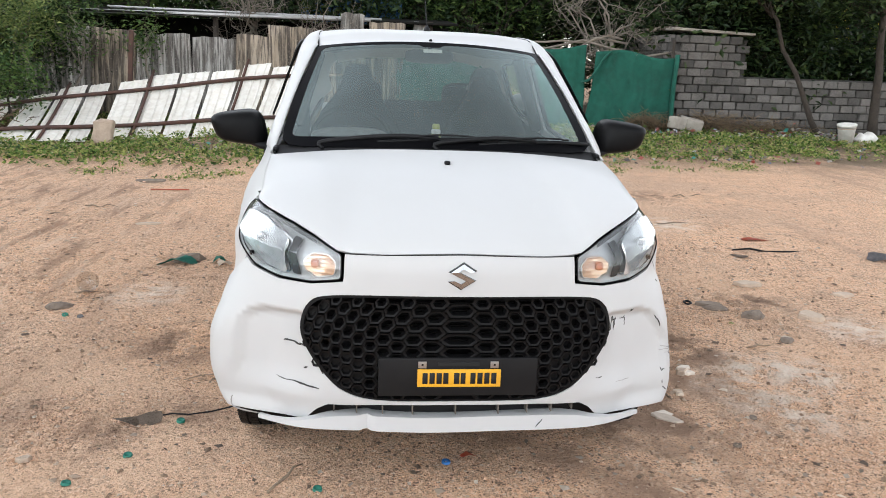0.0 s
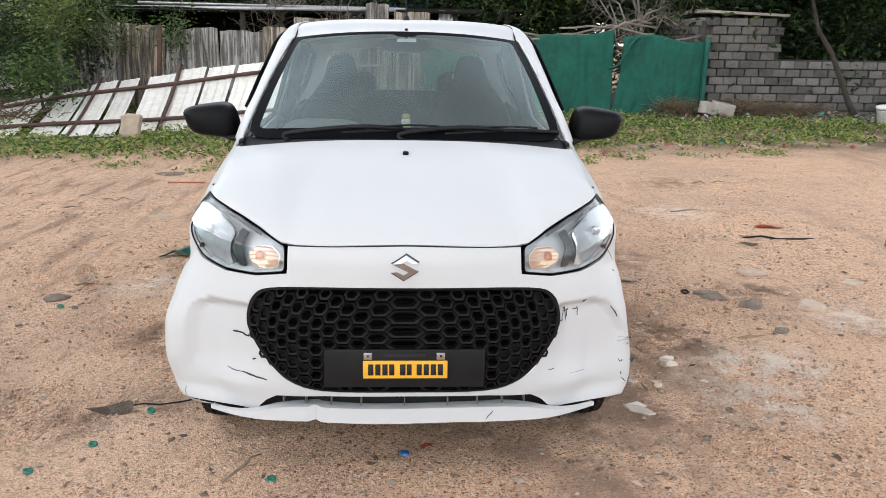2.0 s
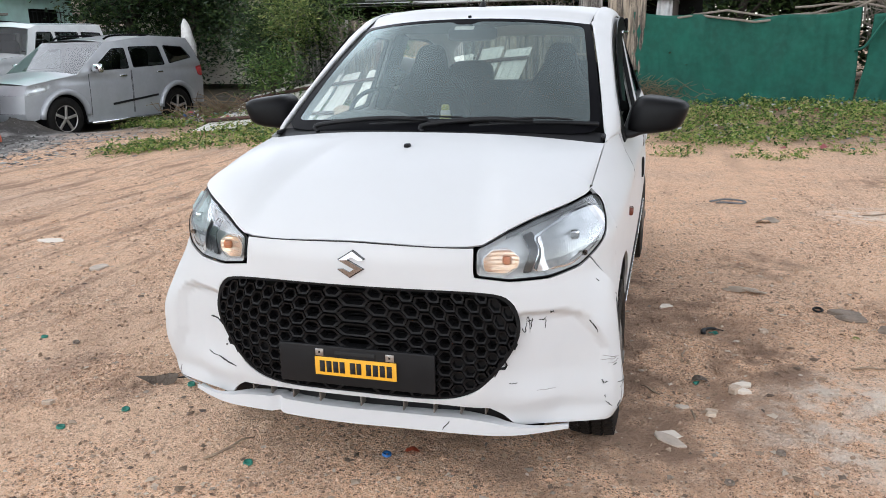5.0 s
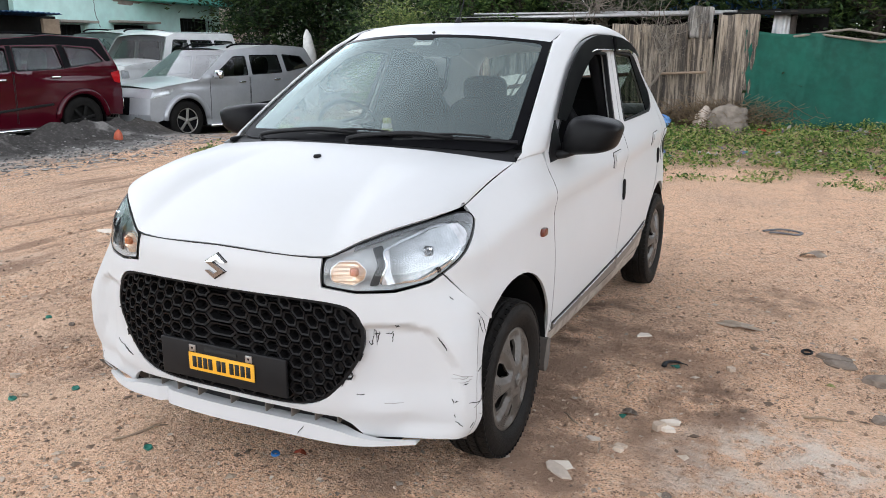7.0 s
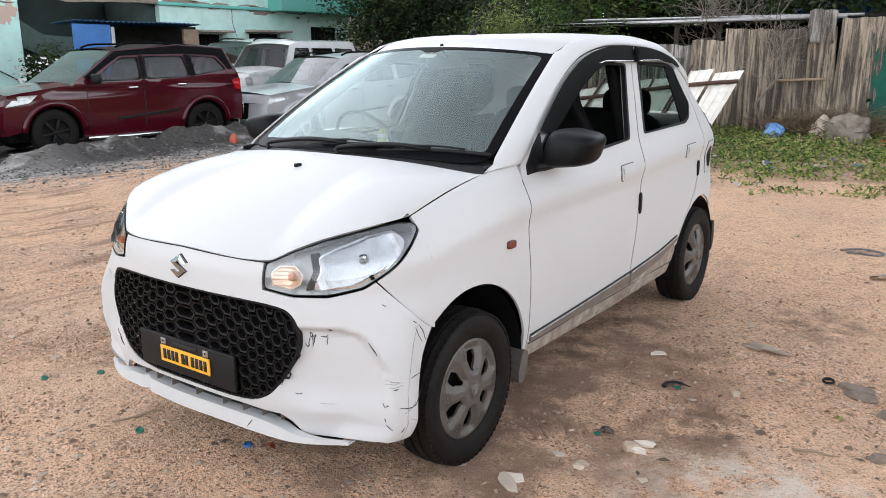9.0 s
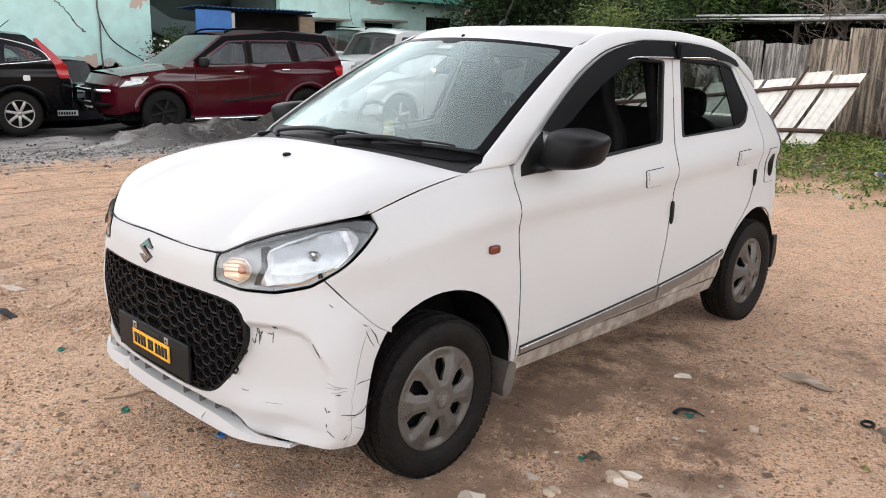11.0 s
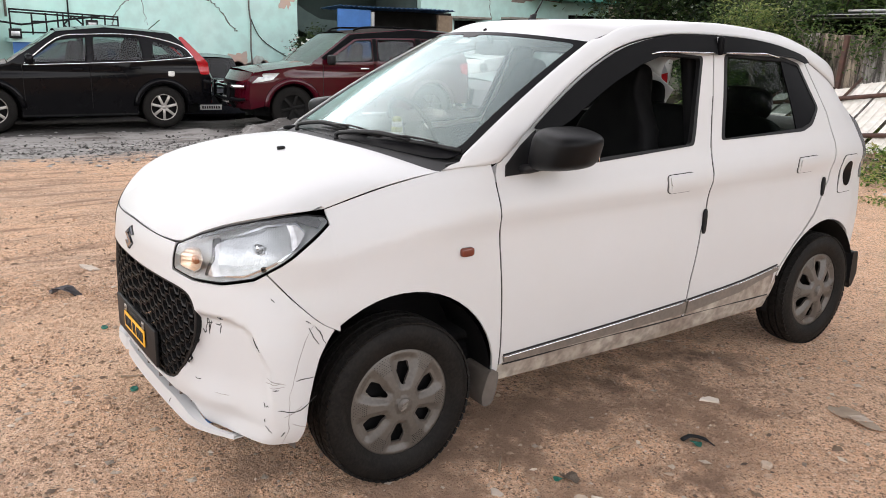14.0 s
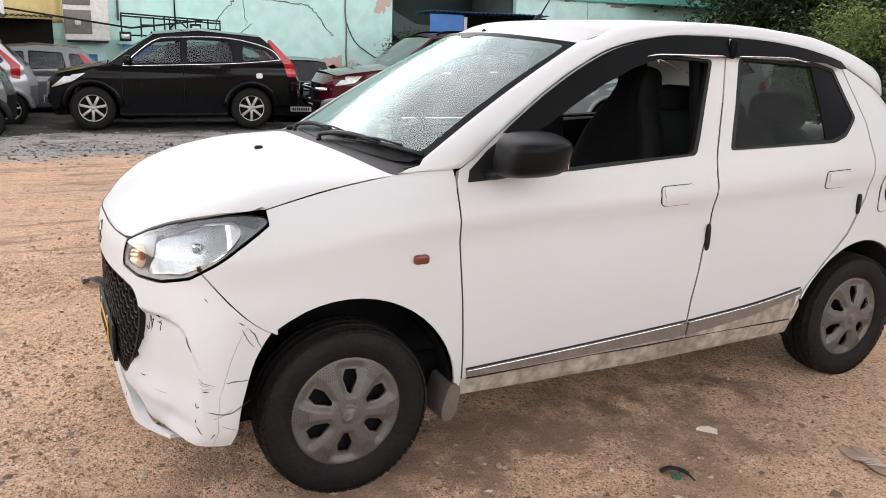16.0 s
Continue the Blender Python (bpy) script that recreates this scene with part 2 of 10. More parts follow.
# ---- the hatchback's form: x = half width over (y along the car from its nose, z up) ----
def spline(ts, vs):
    """A smooth curve through the knots (ts, vs), level beyond its ends."""
    ts, vs = np.array(ts, float), np.array(vs, float)
    d = np.diff(vs) / np.diff(ts)
    m = np.zeros(len(ts))
    for i in range(1, len(ts) - 1):
        if d[i - 1] * d[i] > 0:
            m[i] = 2 * d[i - 1] * d[i] / (d[i - 1] + d[i])
    m[0], m[-1] = d[0], d[-1]

    def at(t):
        if t <= ts[0]:
            return float(vs[0])
        if t >= ts[-1]:
            return float(vs[-1])
        i = int(np.searchsorted(ts, t) - 1)
        h = ts[i + 1] - ts[i]
        s = (t - ts[i]) / h
        return float(vs[i] * (1 + 2 * s) * (1 - s) ** 2 + m[i] * h * s * (1 - s) ** 2 + vs[i + 1] * s * s * (3 - 2 * s) + m[i + 1] * h * s * s * (s - 1))
    return at


NOSE_END = 0.47                       # where the wrap of the nose meets the flanks
shoulder_z = spline((0.4, 1.0, 2.1, 3.0, 3.5), (0.78, 0.87, 0.90, 0.93, 0.92))
shoulder_x = spline((0.4, 0.9, 2.0, 2.9, 3.3, 3.5), (0.722, 0.752, 0.758, 0.748, 0.722, 0.665))
waist_x = spline((0.4, 0.9, 2.0, 2.9, 3.3, 3.5), (0.748, 0.758, 0.762, 0.758, 0.735, 0.675))
sill_x = spline((0.4, 0.9, 2.0, 2.9, 3.3, 3.5), (0.738, 0.738, 0.738, 0.735, 0.712, 0.65))
belt_z = spline((0.4, 0.7, 0.97, 1.15, 1.55, 2.1, 2.9, 3.2, 3.5), (0.86, 0.92, 0.965, 0.98, 1.0, 1.035, 1.075, 1.08, 1.05))
belt_x = spline((0.4, 0.7, 0.97, 1.5, 2.0, 2.9, 3.2, 3.5), (0.690, 0.706, 0.714, 0.718, 0.716, 0.705, 0.682, 0.62))
# the upper edge of the flank: bonnet gap, then the door line up the pillar and along the roof
rail_z = spline((0.4, 0.47, 0.7, 0.88, 0.95, 1.08, 1.17, 1.27, 1.43, 1.583, 1.735, 1.9, 2.06, 2.2, 2.43, 2.64, 2.89, 3.0, 3.1, 3.3, 3.45),
                (0.908, 0.927, 0.983, 1.012, 1.020, 1.030, 1.088, 1.159, 1.267, 1.354, 1.420, 1.455, 1.471, 1.472, 1.466, 1.449, 1.407, 1.378, 1.345, 1.262, 1.17))
rail_x = spline((0.4, 0.47, 0.7, 0.88, 0.95, 1.08, 1.3, 1.62, 1.9, 2.3, 2.8, 3.1, 3.3, 3.45), (0.648, 0.650, 0.656, 0.657, 0.664, 0.694, 0.655, 0.612, 0.600, 0.598, 0.580, 0.562, 0.548, 0.53))


def flank(y, z):
    """Half width of the flank at y, z."""
    s = shoulder_z(y)
    zs = (0.20, 0.27, 0.42, 0.62, s - 0.075, s, belt_z(y), rail_z(y))
    w = sill_x(y)
    dip = 0.012 * min(1.0, max(0.0, (y - 0.7) / 0.4))
    xs = (w - 0.055, w - 0.02, w + 0.008, waist_x(y) - 0.004, shoulder_x(y) + 0.006 - dip, shoulder_x(y) + 0.008, belt_x(y), rail_x(y))
    ok = [0]
    for i in range(1, 8):
        if zs[i] > zs[ok[-1]] + 0.012:
            ok.append(i)
        elif i == 7:
            ok[-1] = 7
    return spline([zs[i] for i in ok], [xs[i] for i in ok])(z) if z <= zs[7] else rail_x(y) - 0.9 * (z - zs[7])


nose_y = spline((0.2, 0.25, 0.32, 0.45, 0.60, 0.68, 0.753, 0.80, 0.83, 0.90), (0.090, 0.082, 0.072, 0.060, 0.060, 0.057, 0.060, 0.072, 0.088, 0.135))
bend = spline((0.25, 0.40, 0.55, 0.66, 0.75, 0.9), (2.5, 2.8, 2.8, 2.5, 2.3, 2.2))


def nose(q, z):
    """Point of the front wrap; q runs from -1 (one wheel arch) over 0 (the middle) to 1."""
    a = min(abs(q), 1.0) * math.pi / 2
    e = 2 / bend(z)
    w = flank(NOSE_END, z)
    x = w * math.sin(a) ** e
    y = nose_y(z) + (NOSE_END - nose_y(z)) * (1 - max(math.cos(a), 0.0) ** e)
    if abs(q) > 1:
        y = NOSE_END + (abs(q) - 1) * 1.0
        x = flank(y, z)
    low = 0.016 * hump(z, 0.33, 0.62, 0.14) * (1 - ease((abs(q) - 0.45) / 0.3))
    return (math.copysign(x, q), y, z - low)


def hump(v, lo, hi, soft):
    """1 between lo and hi, falling to 0 over soft on either side."""
    def s(t):
        t = min(max(t, 0.0), 1.0)
        return t * t * (3 - 2 * t)
    return s((v - lo) / soft + 0.5) * s((hi - v) / soft + 0.5)


def ease(t):
    t = min(max(t, 0.0), 1.0)
    return t * t * (3 - 2 * t)


# how far the bumper's corners stand out, and more so on the knocked off side
corner_out = spline((0.25, 0.30, 0.35, 0.40, 0.45, 0.50, 0.55, 0.60, 0.65, 0.72), (0.072, 0.080, 0.068, 0.055, 0.046, 0.038, 0.030, 0.018, 0.011, 0.0))
corner_out_off = spline((0.25, 0.30, 0.35, 0.40, 0.45, 0.50, 0.55, 0.60, 0.67, 0.76), (0.066, 0.079, 0.080, 0.080, 0.078, 0.076, 0.062, 0.042, 0.022, 0.0))


def skin(q, z):
    """The bumper: the nose with its boxy lower corners, scooped cheeks, the ledge over them and the tucked chin."""
    x, y, z = nose(q, z)
    a = abs(q)
    # the lower corners stand out past the wings
    out = (corner_out(z) if q > 0 else corner_out_off(z)) * ease((a - 0.54) / 0.22) * (1 - 0.9 * ease((a - 0.80) / 0.16))
    x += math.copysign(out, q)
    y -= 0.35 * out * ease((0.9 - a) / 0.2)
    # the chin's flange stands forward, most at the corners
    y -= (0.012 + 0.020 * ease((a - 0.46) / 0.14)) * hump(z, 0.1, 0.285, 0.07) * ease((a - 0.28) / 0.1) * (1 - ease((a - 0.74) / 0.14))
    ax = abs(x)
    # the scooped cheek: ledge above, rounded outer rim, fading inwards and below
    top = 0.622 - 0.035 * ease((ax - 0.60) / 0.13) - z
    rim = 0.69 + min(0.8 * max(0.0, 0.563 - z), 0.06) if q > 0 else 0.668 + 0.35 * max(0.0, 0.45 - z)
    side = (rim - a) * 0.62
    k = 0.03
    edge = min(top, side) - k * 0.25 * max(0.0, 1 - abs(top - side) / k) ** 2
    scoop = 0.030 * ease(edge / 0.026) * ease((z - 0.31) / 0.13) * ease((ax - 0.38) / 0.16)
    d = scoop - 0.006 * hump(z, 0.30, 0.36, 0.08) * hump(ax, 0.3, 0.66, 0.1)
    t = min(a, 1.0) * math.pi / 2
    return (x - math.copysign(d * math.sin(t) * 0.7, x), y + d * max(math.cos(t), 0.35), z)


def mix3(a, b, t):
    return tuple(a[i] + (b[i] - a[i]) * t for i in range(3))


lamp_top = spline((0.0, 0.29, 0.40, 0.515, 0.65, 0.80, 0.90, 0.975), (0.816, 0.808, 0.848, 0.880, 0.902, 0.917, 0.920, 0.912))


def bonnet_front(f):
    """The bonnet's leading edge: straight over the grille, then back along the lamps."""
    q = 0.975 * math.copysign(abs(f) ** 1.15, f)
    x, y, z = nose(q, lamp_top(abs(q)))
    return (x, y + 0.001, z + 0.002)


def bonnet_rear(f):
    a = abs(f)
    return (0.657 * f, 0.80 + 0.08 * a ** 2.2, 1.050 - 0.040 * a ** 2.5)


def bonnet(f, k):
    a, b = bonnet_front(f), bonnet_rear(f)
    p = mix3(a, b, k)
    side = abs(f) ** 6
    if side > 0:
        y = p[1]
        edge = rail_x(max(y, 0.47))
        p = (p[0] * (1 - side) + math.copysign(edge - 0.0012, f) * side, y, p[2] * (1 - side) + rail_z(max(y, 0.47)) * side)
    bow = 0.052 * math.sin(math.pi * k ** 0.72) * (1 - abs(f) ** 3.5)
    crease = 0.007 * math.exp(-((abs(p[0]) - 0.40 - 0.12 * k) / 0.05) ** 2) * math.sin(math.pi * k)
    return (p[0], p[1] - 0.01 * math.sin(math.pi * k), p[2] + bow + crease * 0.6 * (1 - abs(f) ** 5))


def screen_foot(f):
    a = abs(f)
    return (0.642 * f, 0.87 + 0.085 * a ** 2.2, 1.048 - 0.016 * a ** 2)


def screen_head(f):
    a = abs(f)
    return (0.522 * f, 1.505 + 0.145 * a ** 2.4, 1.463 - 0.033 * a ** 2.2)


def screen(f, k):
    p = mix3(screen_foot(f), screen_head(f), k)
    bow = 0.022 * math.sin(math.pi * k) * (1 - 0.3 * f * f)
    return (p[0] + 0.3 * bow * f, p[1] - 0.6 * bow, p[2] + 0.8 * bow)


roof_z = spline((1.5, 1.62, 1.8, 2.3, 2.8, 3.2, 3.36), (1.464, 1.498, 1.522, 1.536, 1.516, 1.450, 1.400))


roof_side_x = spline((1.6, 1.655, 1.9, 2.3, 2.8, 3.2, 3.36), (0.522, 0.524, 0.532, 0.536, 0.522, 0.500, 0.485))
roof_side_z = spline((1.62, 1.66, 1.78, 1.95, 2.3, 2.8, 3.1, 3.36), (1.433, 1.445, 1.476, 1.500, 1.514, 1.485, 1.428, 1.352))


def roof(f, k):
    h = screen_head(f)
    y = h[1] + (3.36 - h[1]) * k
    e = roof_side_x(y)
    a = abs(f)
    ze = roof_side_z(y)
    zc = roof_z(y) if k > 0 else h[2]
    blend = min(1.0, k / 0.08)
    z = (zc - (zc - ze) * a ** 3.6) * blend + h[2] * (1 - blend)
    return (e * f, y, z)


# ---- building tools ----
from mathutils.geometry import delaunay_2d_cdt


def part(name, mesh, mat, parent=None, label="", smooth=True, sharp=None):
    """Links a bmesh or a mesh as one object, under its thing or part."""
    if isinstance(mesh, bmesh.types.BMesh):
        me = bpy.data.meshes.new(name)
        mesh.normal_update()
        mesh.to_mesh(me)
        mesh.free()
    else:
        me = mesh
    if mat and not me.materials:
        me.materials.append(mat)
    if smooth:
        me.polygons.foreach_set("use_smooth", [True] * len(me.polygons))
        if sharp:
            me.set_sharp_from_angle(angle=radians(sharp))
    ob = new(name, me)
    if parent:
        ob.parent = parent
    if label:
        tagged(ob, label)
    return ob


def thing(name, label, category, m=None, group="", kind=""):
    ob = new(name)
    if m:
        ob.matrix_world = m
    return tagged(ob, label, category, group, kind)


def soft_loop(points, n=6):
    """A closed smooth curve through the points."""
    out, k = [], len(points)
    for i in range(k):
        p = [points[(i + j - 1) % k] for j in range(4)]
        for s in range(n):
            t = s / n
            out.append(tuple(0.5 * (2 * p[1][c] + (p[2][c] - p[0][c]) * t + (2 * p[0][c] - 5 * p[1][c] + 4 * p[2][c] - p[3][c]) * t * t
                                    + (3 * p[1][c] - p[0][c] - 3 * p[2][c] + p[3][c]) * t ** 3) for c in range(len(p[1]))))
    return out


def soft_line(points, n=6):
    out, k = [], len(points)
    for i in range(k - 1):
        p = [points[max(i - 1, 0)], points[i], points[i + 1], points[min(i + 2, k - 1)]]
        for s in range(n):
            t = s / n
            out.append(tuple(0.5 * (2 * p[1][c] + (p[2][c] - p[0][c]) * t + (2 * p[0][c] - 5 * p[1][c] + 4 * p[2][c] - p[3][c]) * t * t
                                    + (3 * p[1][c] - p[0][c] - 3 * p[2][c] + p[3][c]) * t ** 3) for c in range(len(p[1]))))
    return out + [tuple(points[-1])]


def round_corners(points, r, n=4):
    """A closed polygon with its corners rounded off by about r."""
    out, k = [], len(points)
    for i in range(k):
        a, b, c = (Vector(points[(i + j) % k]) for j in (-1, 0, 1))
        u, v = (a - b), (c - b)
        ra, rc = min(r, u.length * 0.45), min(r, v.length * 0.45)
        s, e = b + u.normalized() * ra, b + v.normalized() * rc
        for j in range(n + 1):
            t = j / n
            out.append(tuple(s * (1 - t) ** 2 + b * 2 * t * (1 - t) + e * t * t))
    return out


def arc(cy, cz, r, a0, a1, n=14, rz=None):
    rz = rz or r
    return [(cy + r * math.cos(radians(a0 + (a1 - a0) * i / n)), cz + rz * math.sin(radians(a0 + (a1 - a0) * i / n))) for i in range(n + 1)]


def inside(p, loop):
    x, y, hit = p[0], p[1], False
    for i in range(len(loop)):
        (x0, y0), (x1, y1) = loop[i - 1], loop[i]
        if (y0 > y) != (y1 > y) and x < (x1 - x0) * (y - y0) / (y1 - y0) + x0:
            hit = not hit
    return hit


def dense(loop, step):
    out = []
    for i in range(len(loop)):
        a, b = loop[i], loop[(i + 1) % len(loop)]
        d = math.hypot(b[0] - a[0], b[1] - a[1])
        if d < 1e-5:
            continue
        k = max(1, int(d / step + 0.5))
        out += [(a[0] + (b[0] - a[0]) * j / k, a[1] + (b[1] - a[1]) * j / k) for j in range(k)]
    return out


def panel(name, parent, surf, outline, mat, holes=(), step=0.035, thick=0.01, lift=0.0, mirror=False, label="", rim=True):
    """A sheet trimmed out of the surface surf(u, v): an outline with holes, a thickness and a turned-in rim."""
    loops = [dense(lp, step) for lp in (outline, *holes)]
    verts, edges = [], []
    for lp in loops:
        k = len(verts)
        verts += lp
        edges += [(k + i, k + (i + 1) % len(lp)) for i in range(len(lp))]
    us, vs = [p[0] for p in loops[0]], [p[1] for p in loops[0]]
    edge = np.array(verts)
    nu, nv = int((max(us) - min(us)) / step) + 1, int((max(vs) - min(vs)) / step) + 1
    for i in range(nu + 1):
        for j in range(nv + 1):
            p = (min(us) + (i + 0.5) * (max(us) - min(us)) / (nu + 1), min(vs) + (j + 0.5) * (max(vs) - min(vs)) / (nv + 1))
            if inside(p, loops[0]) and not any(inside(p, h) for h in loops[1:]) and ((edge - p) ** 2).sum(1).min() > (0.45 * step) ** 2:
                verts.append(p)
    v2, e2, f2, *_ = delaunay_2d_cdt([Vector(p) for p in verts], edges, [], 0, 1e-6)
    f2 = [f for f in f2 if (lambda c: inside(c, loops[0]) and not any(inside(c, hl) for hl in loops[1:]))((sum(v2[i][0] for i in f) / 3, sum(v2[i][1] for i in f) / 3))]
    P, N = [], []
    h = 0.004
    for u, v in v2:
        p = Vector(surf(u, v))
        du = Vector(surf(u + h, v)) - Vector(surf(u - h, v))
        dv = Vector(surf(u, v + h)) - Vector(surf(u, v - h))
        n = du.cross(dv)
        n = n.normalized() if n.length > 1e-12 else Vector((0, 0, 1))
        if mirror:
            p.x, n.x = -p.x, -n.x
        P.append(p + n * lift)
        N.append(n)
    k = len(P)
    faces = [tuple(f) if not mirror else tuple(reversed(f)) for f in f2]
    out_v, out_n, out_f = [tuple(p) for p in P], [tuple(n) for n in N], list(faces)
    if thick:
        out_v += [tuple(p - n * thick) for p, n in zip(P, N)]
        out_n += [tuple(-n) for n in N]
        out_f += [tuple(i + k for i in reversed(f)) for f in faces]
        if rim:
            seen = {}
            for f in faces:
                for a, b in zip(f, f[1:] + f[:1]):
                    seen[(a, b)] = True
            for a, b in seen:
                if (b, a) not in seen:
                    d = (P[b] - P[a]).cross(N[a])
                    d = d.normalized() if d.length > 1e-12 else N[a]
                    s = len(out_v)
                    out_v += [tuple(P[a]), tuple(P[b]), tuple(P[b] - N[b] * thick), tuple(P[a] - N[a] * thick)]
                    out_n += [tuple(d)] * 4
                    out_f.append((s + 1, s, s + 3, s + 2))
    me = bpy.data.meshes.new(name)
    me.from_pydata(out_v, [], out_f)
    me.polygons.foreach_set("use_smooth", [True] * len(me.polygons))
    me.normals_split_custom_set_from_vertices(out_n)
    return part(name, me, mat, parent, label, smooth=False)


def sheet(name, parent, surf, nu, nv, mat, u=(-1, 1), v=(0, 1), thick=0.0, label="", sharp=None, mirror=False):
    """A grid of surf(u, v), given a thickness if asked."""
    bm = bmesh.new()
    sx = -1 if mirror else 1
    rows = [[bm.verts.new((sx * p[0], p[1], p[2])) for p in (surf(u[0] + (u[1] - u[0]) * i / nu, v[0] + (v[1] - v[0]) * j / nv) for i in range(nu + 1))] for j in range(nv + 1)]
    for j in range(nv):
        for i in range(nu):
            q = (rows[j][i], rows[j][i + 1], rows[j + 1][i + 1], rows[j + 1][i])
            bm.faces.new(q if not mirror else q[::-1])
    bmesh.ops.remove_doubles(bm, verts=bm.verts, dist=1e-5)
    if thick:
        bm.normal_update()
        bmesh.ops.solidify(bm, geom=bm.faces[:], thickness=thick)
    return part(name, bm, mat, parent, label, sharp=sharp)


def tube_into(bm, points, r, segs=8, flat=1.0, cap=True):
    """Sweeps a round (or flattened) section along the points; r may be a list."""
    pts = [Vector(p) for p in points]
    rs = r if isinstance(r, (list, tuple)) else [r] * len(pts)
    up, rings = None, []
    for i, p in enumerate(pts):
        d = (pts[min(i + 1, len(pts) - 1)] - pts[max(i - 1, 0)]).normalized()
        if up is None:
            up = Vector((0, 0, 1)) if abs(d.z) < 0.9 else Vector((1, 0, 0))
        side = d.cross(up).normalized()
        up = side.cross(d).normalized()
        rings.append([bm.verts.new(p + side * math.cos(a) * rs[i] + up * math.sin(a) * rs[i] * flat) for a in (2 * math.pi * k / segs for k in range(segs))])
    for a, b in zip(rings, rings[1:]):
        for k in range(segs):
            bm.faces.new((a[k], a[(k + 1) % segs], b[(k + 1) % segs], b[k]))
    if cap and segs > 2:
        bm.faces.new(rings[0][::-1])
        bm.faces.new(rings[-1])
    return bm


def tube(points, r, segs=8, flat=1.0):
    return tube_into(bmesh.new(), points, r, segs, flat)


def lathe(profile, n=48, axis="x", close=False):
    """Turns (along, radius) pairs round an axis."""
    bm = bmesh.new()
    rings = []
    for i in range(n):
        a = 2 * math.pi * i / n
        c, s = math.cos(a), math.sin(a)
        rings.append([bm.verts.new((h, r * c, r * s) if axis == "x" else (r * c, r * s, h)) for h, r in profile])
    k = len(profile)
    for i in range(n):
        a, b = rings[i], rings[(i + 1) % n]
        for j in range(k if close else k - 1):
            q = (a[j], a[(j + 1) % k], b[(j + 1) % k], b[j])
            bm.faces.new(q if axis == "x" else q[::-1])
    bmesh.ops.remove_doubles(bm, verts=bm.verts, dist=1e-6)
    bmesh.ops.recalc_face_normals(bm, faces=bm.faces)
    return bm


def box_bm(size, at=(0, 0, 0), bevel=0.0, m=None, segments=2):
    bm = bmesh.new()
    bmesh.ops.create_cube(bm, size=1.0, matrix=Matrix.Translation(at) @ (m or Matrix()) @ Matrix.Diagonal((*size, 1)))
    if bevel:
        bmesh.ops.bevel(bm, geom=bm.edges[:], offset=bevel, segments=segments, affect="EDGES", profile=0.6)
    return bm


def join_bm(bm, other):
    me = bpy.data.meshes.new("tmp")
    other.to_mesh(me)
    other.free()
    bm.from_mesh(me)
    bpy.data.meshes.remove(me)
    return bm


def blob(size, at=(0, 0, 0), e1=0.6, e2=0.6, nu=24, nv=14, m=None, bend=None):
    """A rounded pillow form; e below 1 is boxier."""
    def f(v, e):
        return math.copysign(abs(v) ** e, v)
    bm = bmesh.new()
    rings = []
    for j in range(nv + 1):
        b = -math.pi / 2 + math.pi * j / nv
        row = []
        for i in range(nu):
            a = 2 * math.pi * i / nu
            p = Vector((size[0] / 2 * f(math.cos(b), e1) * f(math.cos(a), e2), size[1] / 2 * f(math.cos(b), e1) * f(math.sin(a), e2), size[2] / 2 * f(math.sin(b), e1)))
            if bend:
                p = Vector(bend(p))
            if m:
                p = m @ p
            row.append(bm.verts.new(p + Vector(at)))
        rings.append(row)
    for a, b in zip(rings, rings[1:]):
        for i in range(nu):
            bm.faces.new((a[i], a[(i + 1) % nu], b[(i + 1) % nu], b[i]))
    bmesh.ops.remove_doubles(bm, verts=bm.verts, dist=1e-5)
    return bm


# ---- ground ----
def smooth01(t):
    t = min(max(t, 0.0), 1.0)
    return t * t * (3 - 2 * t)


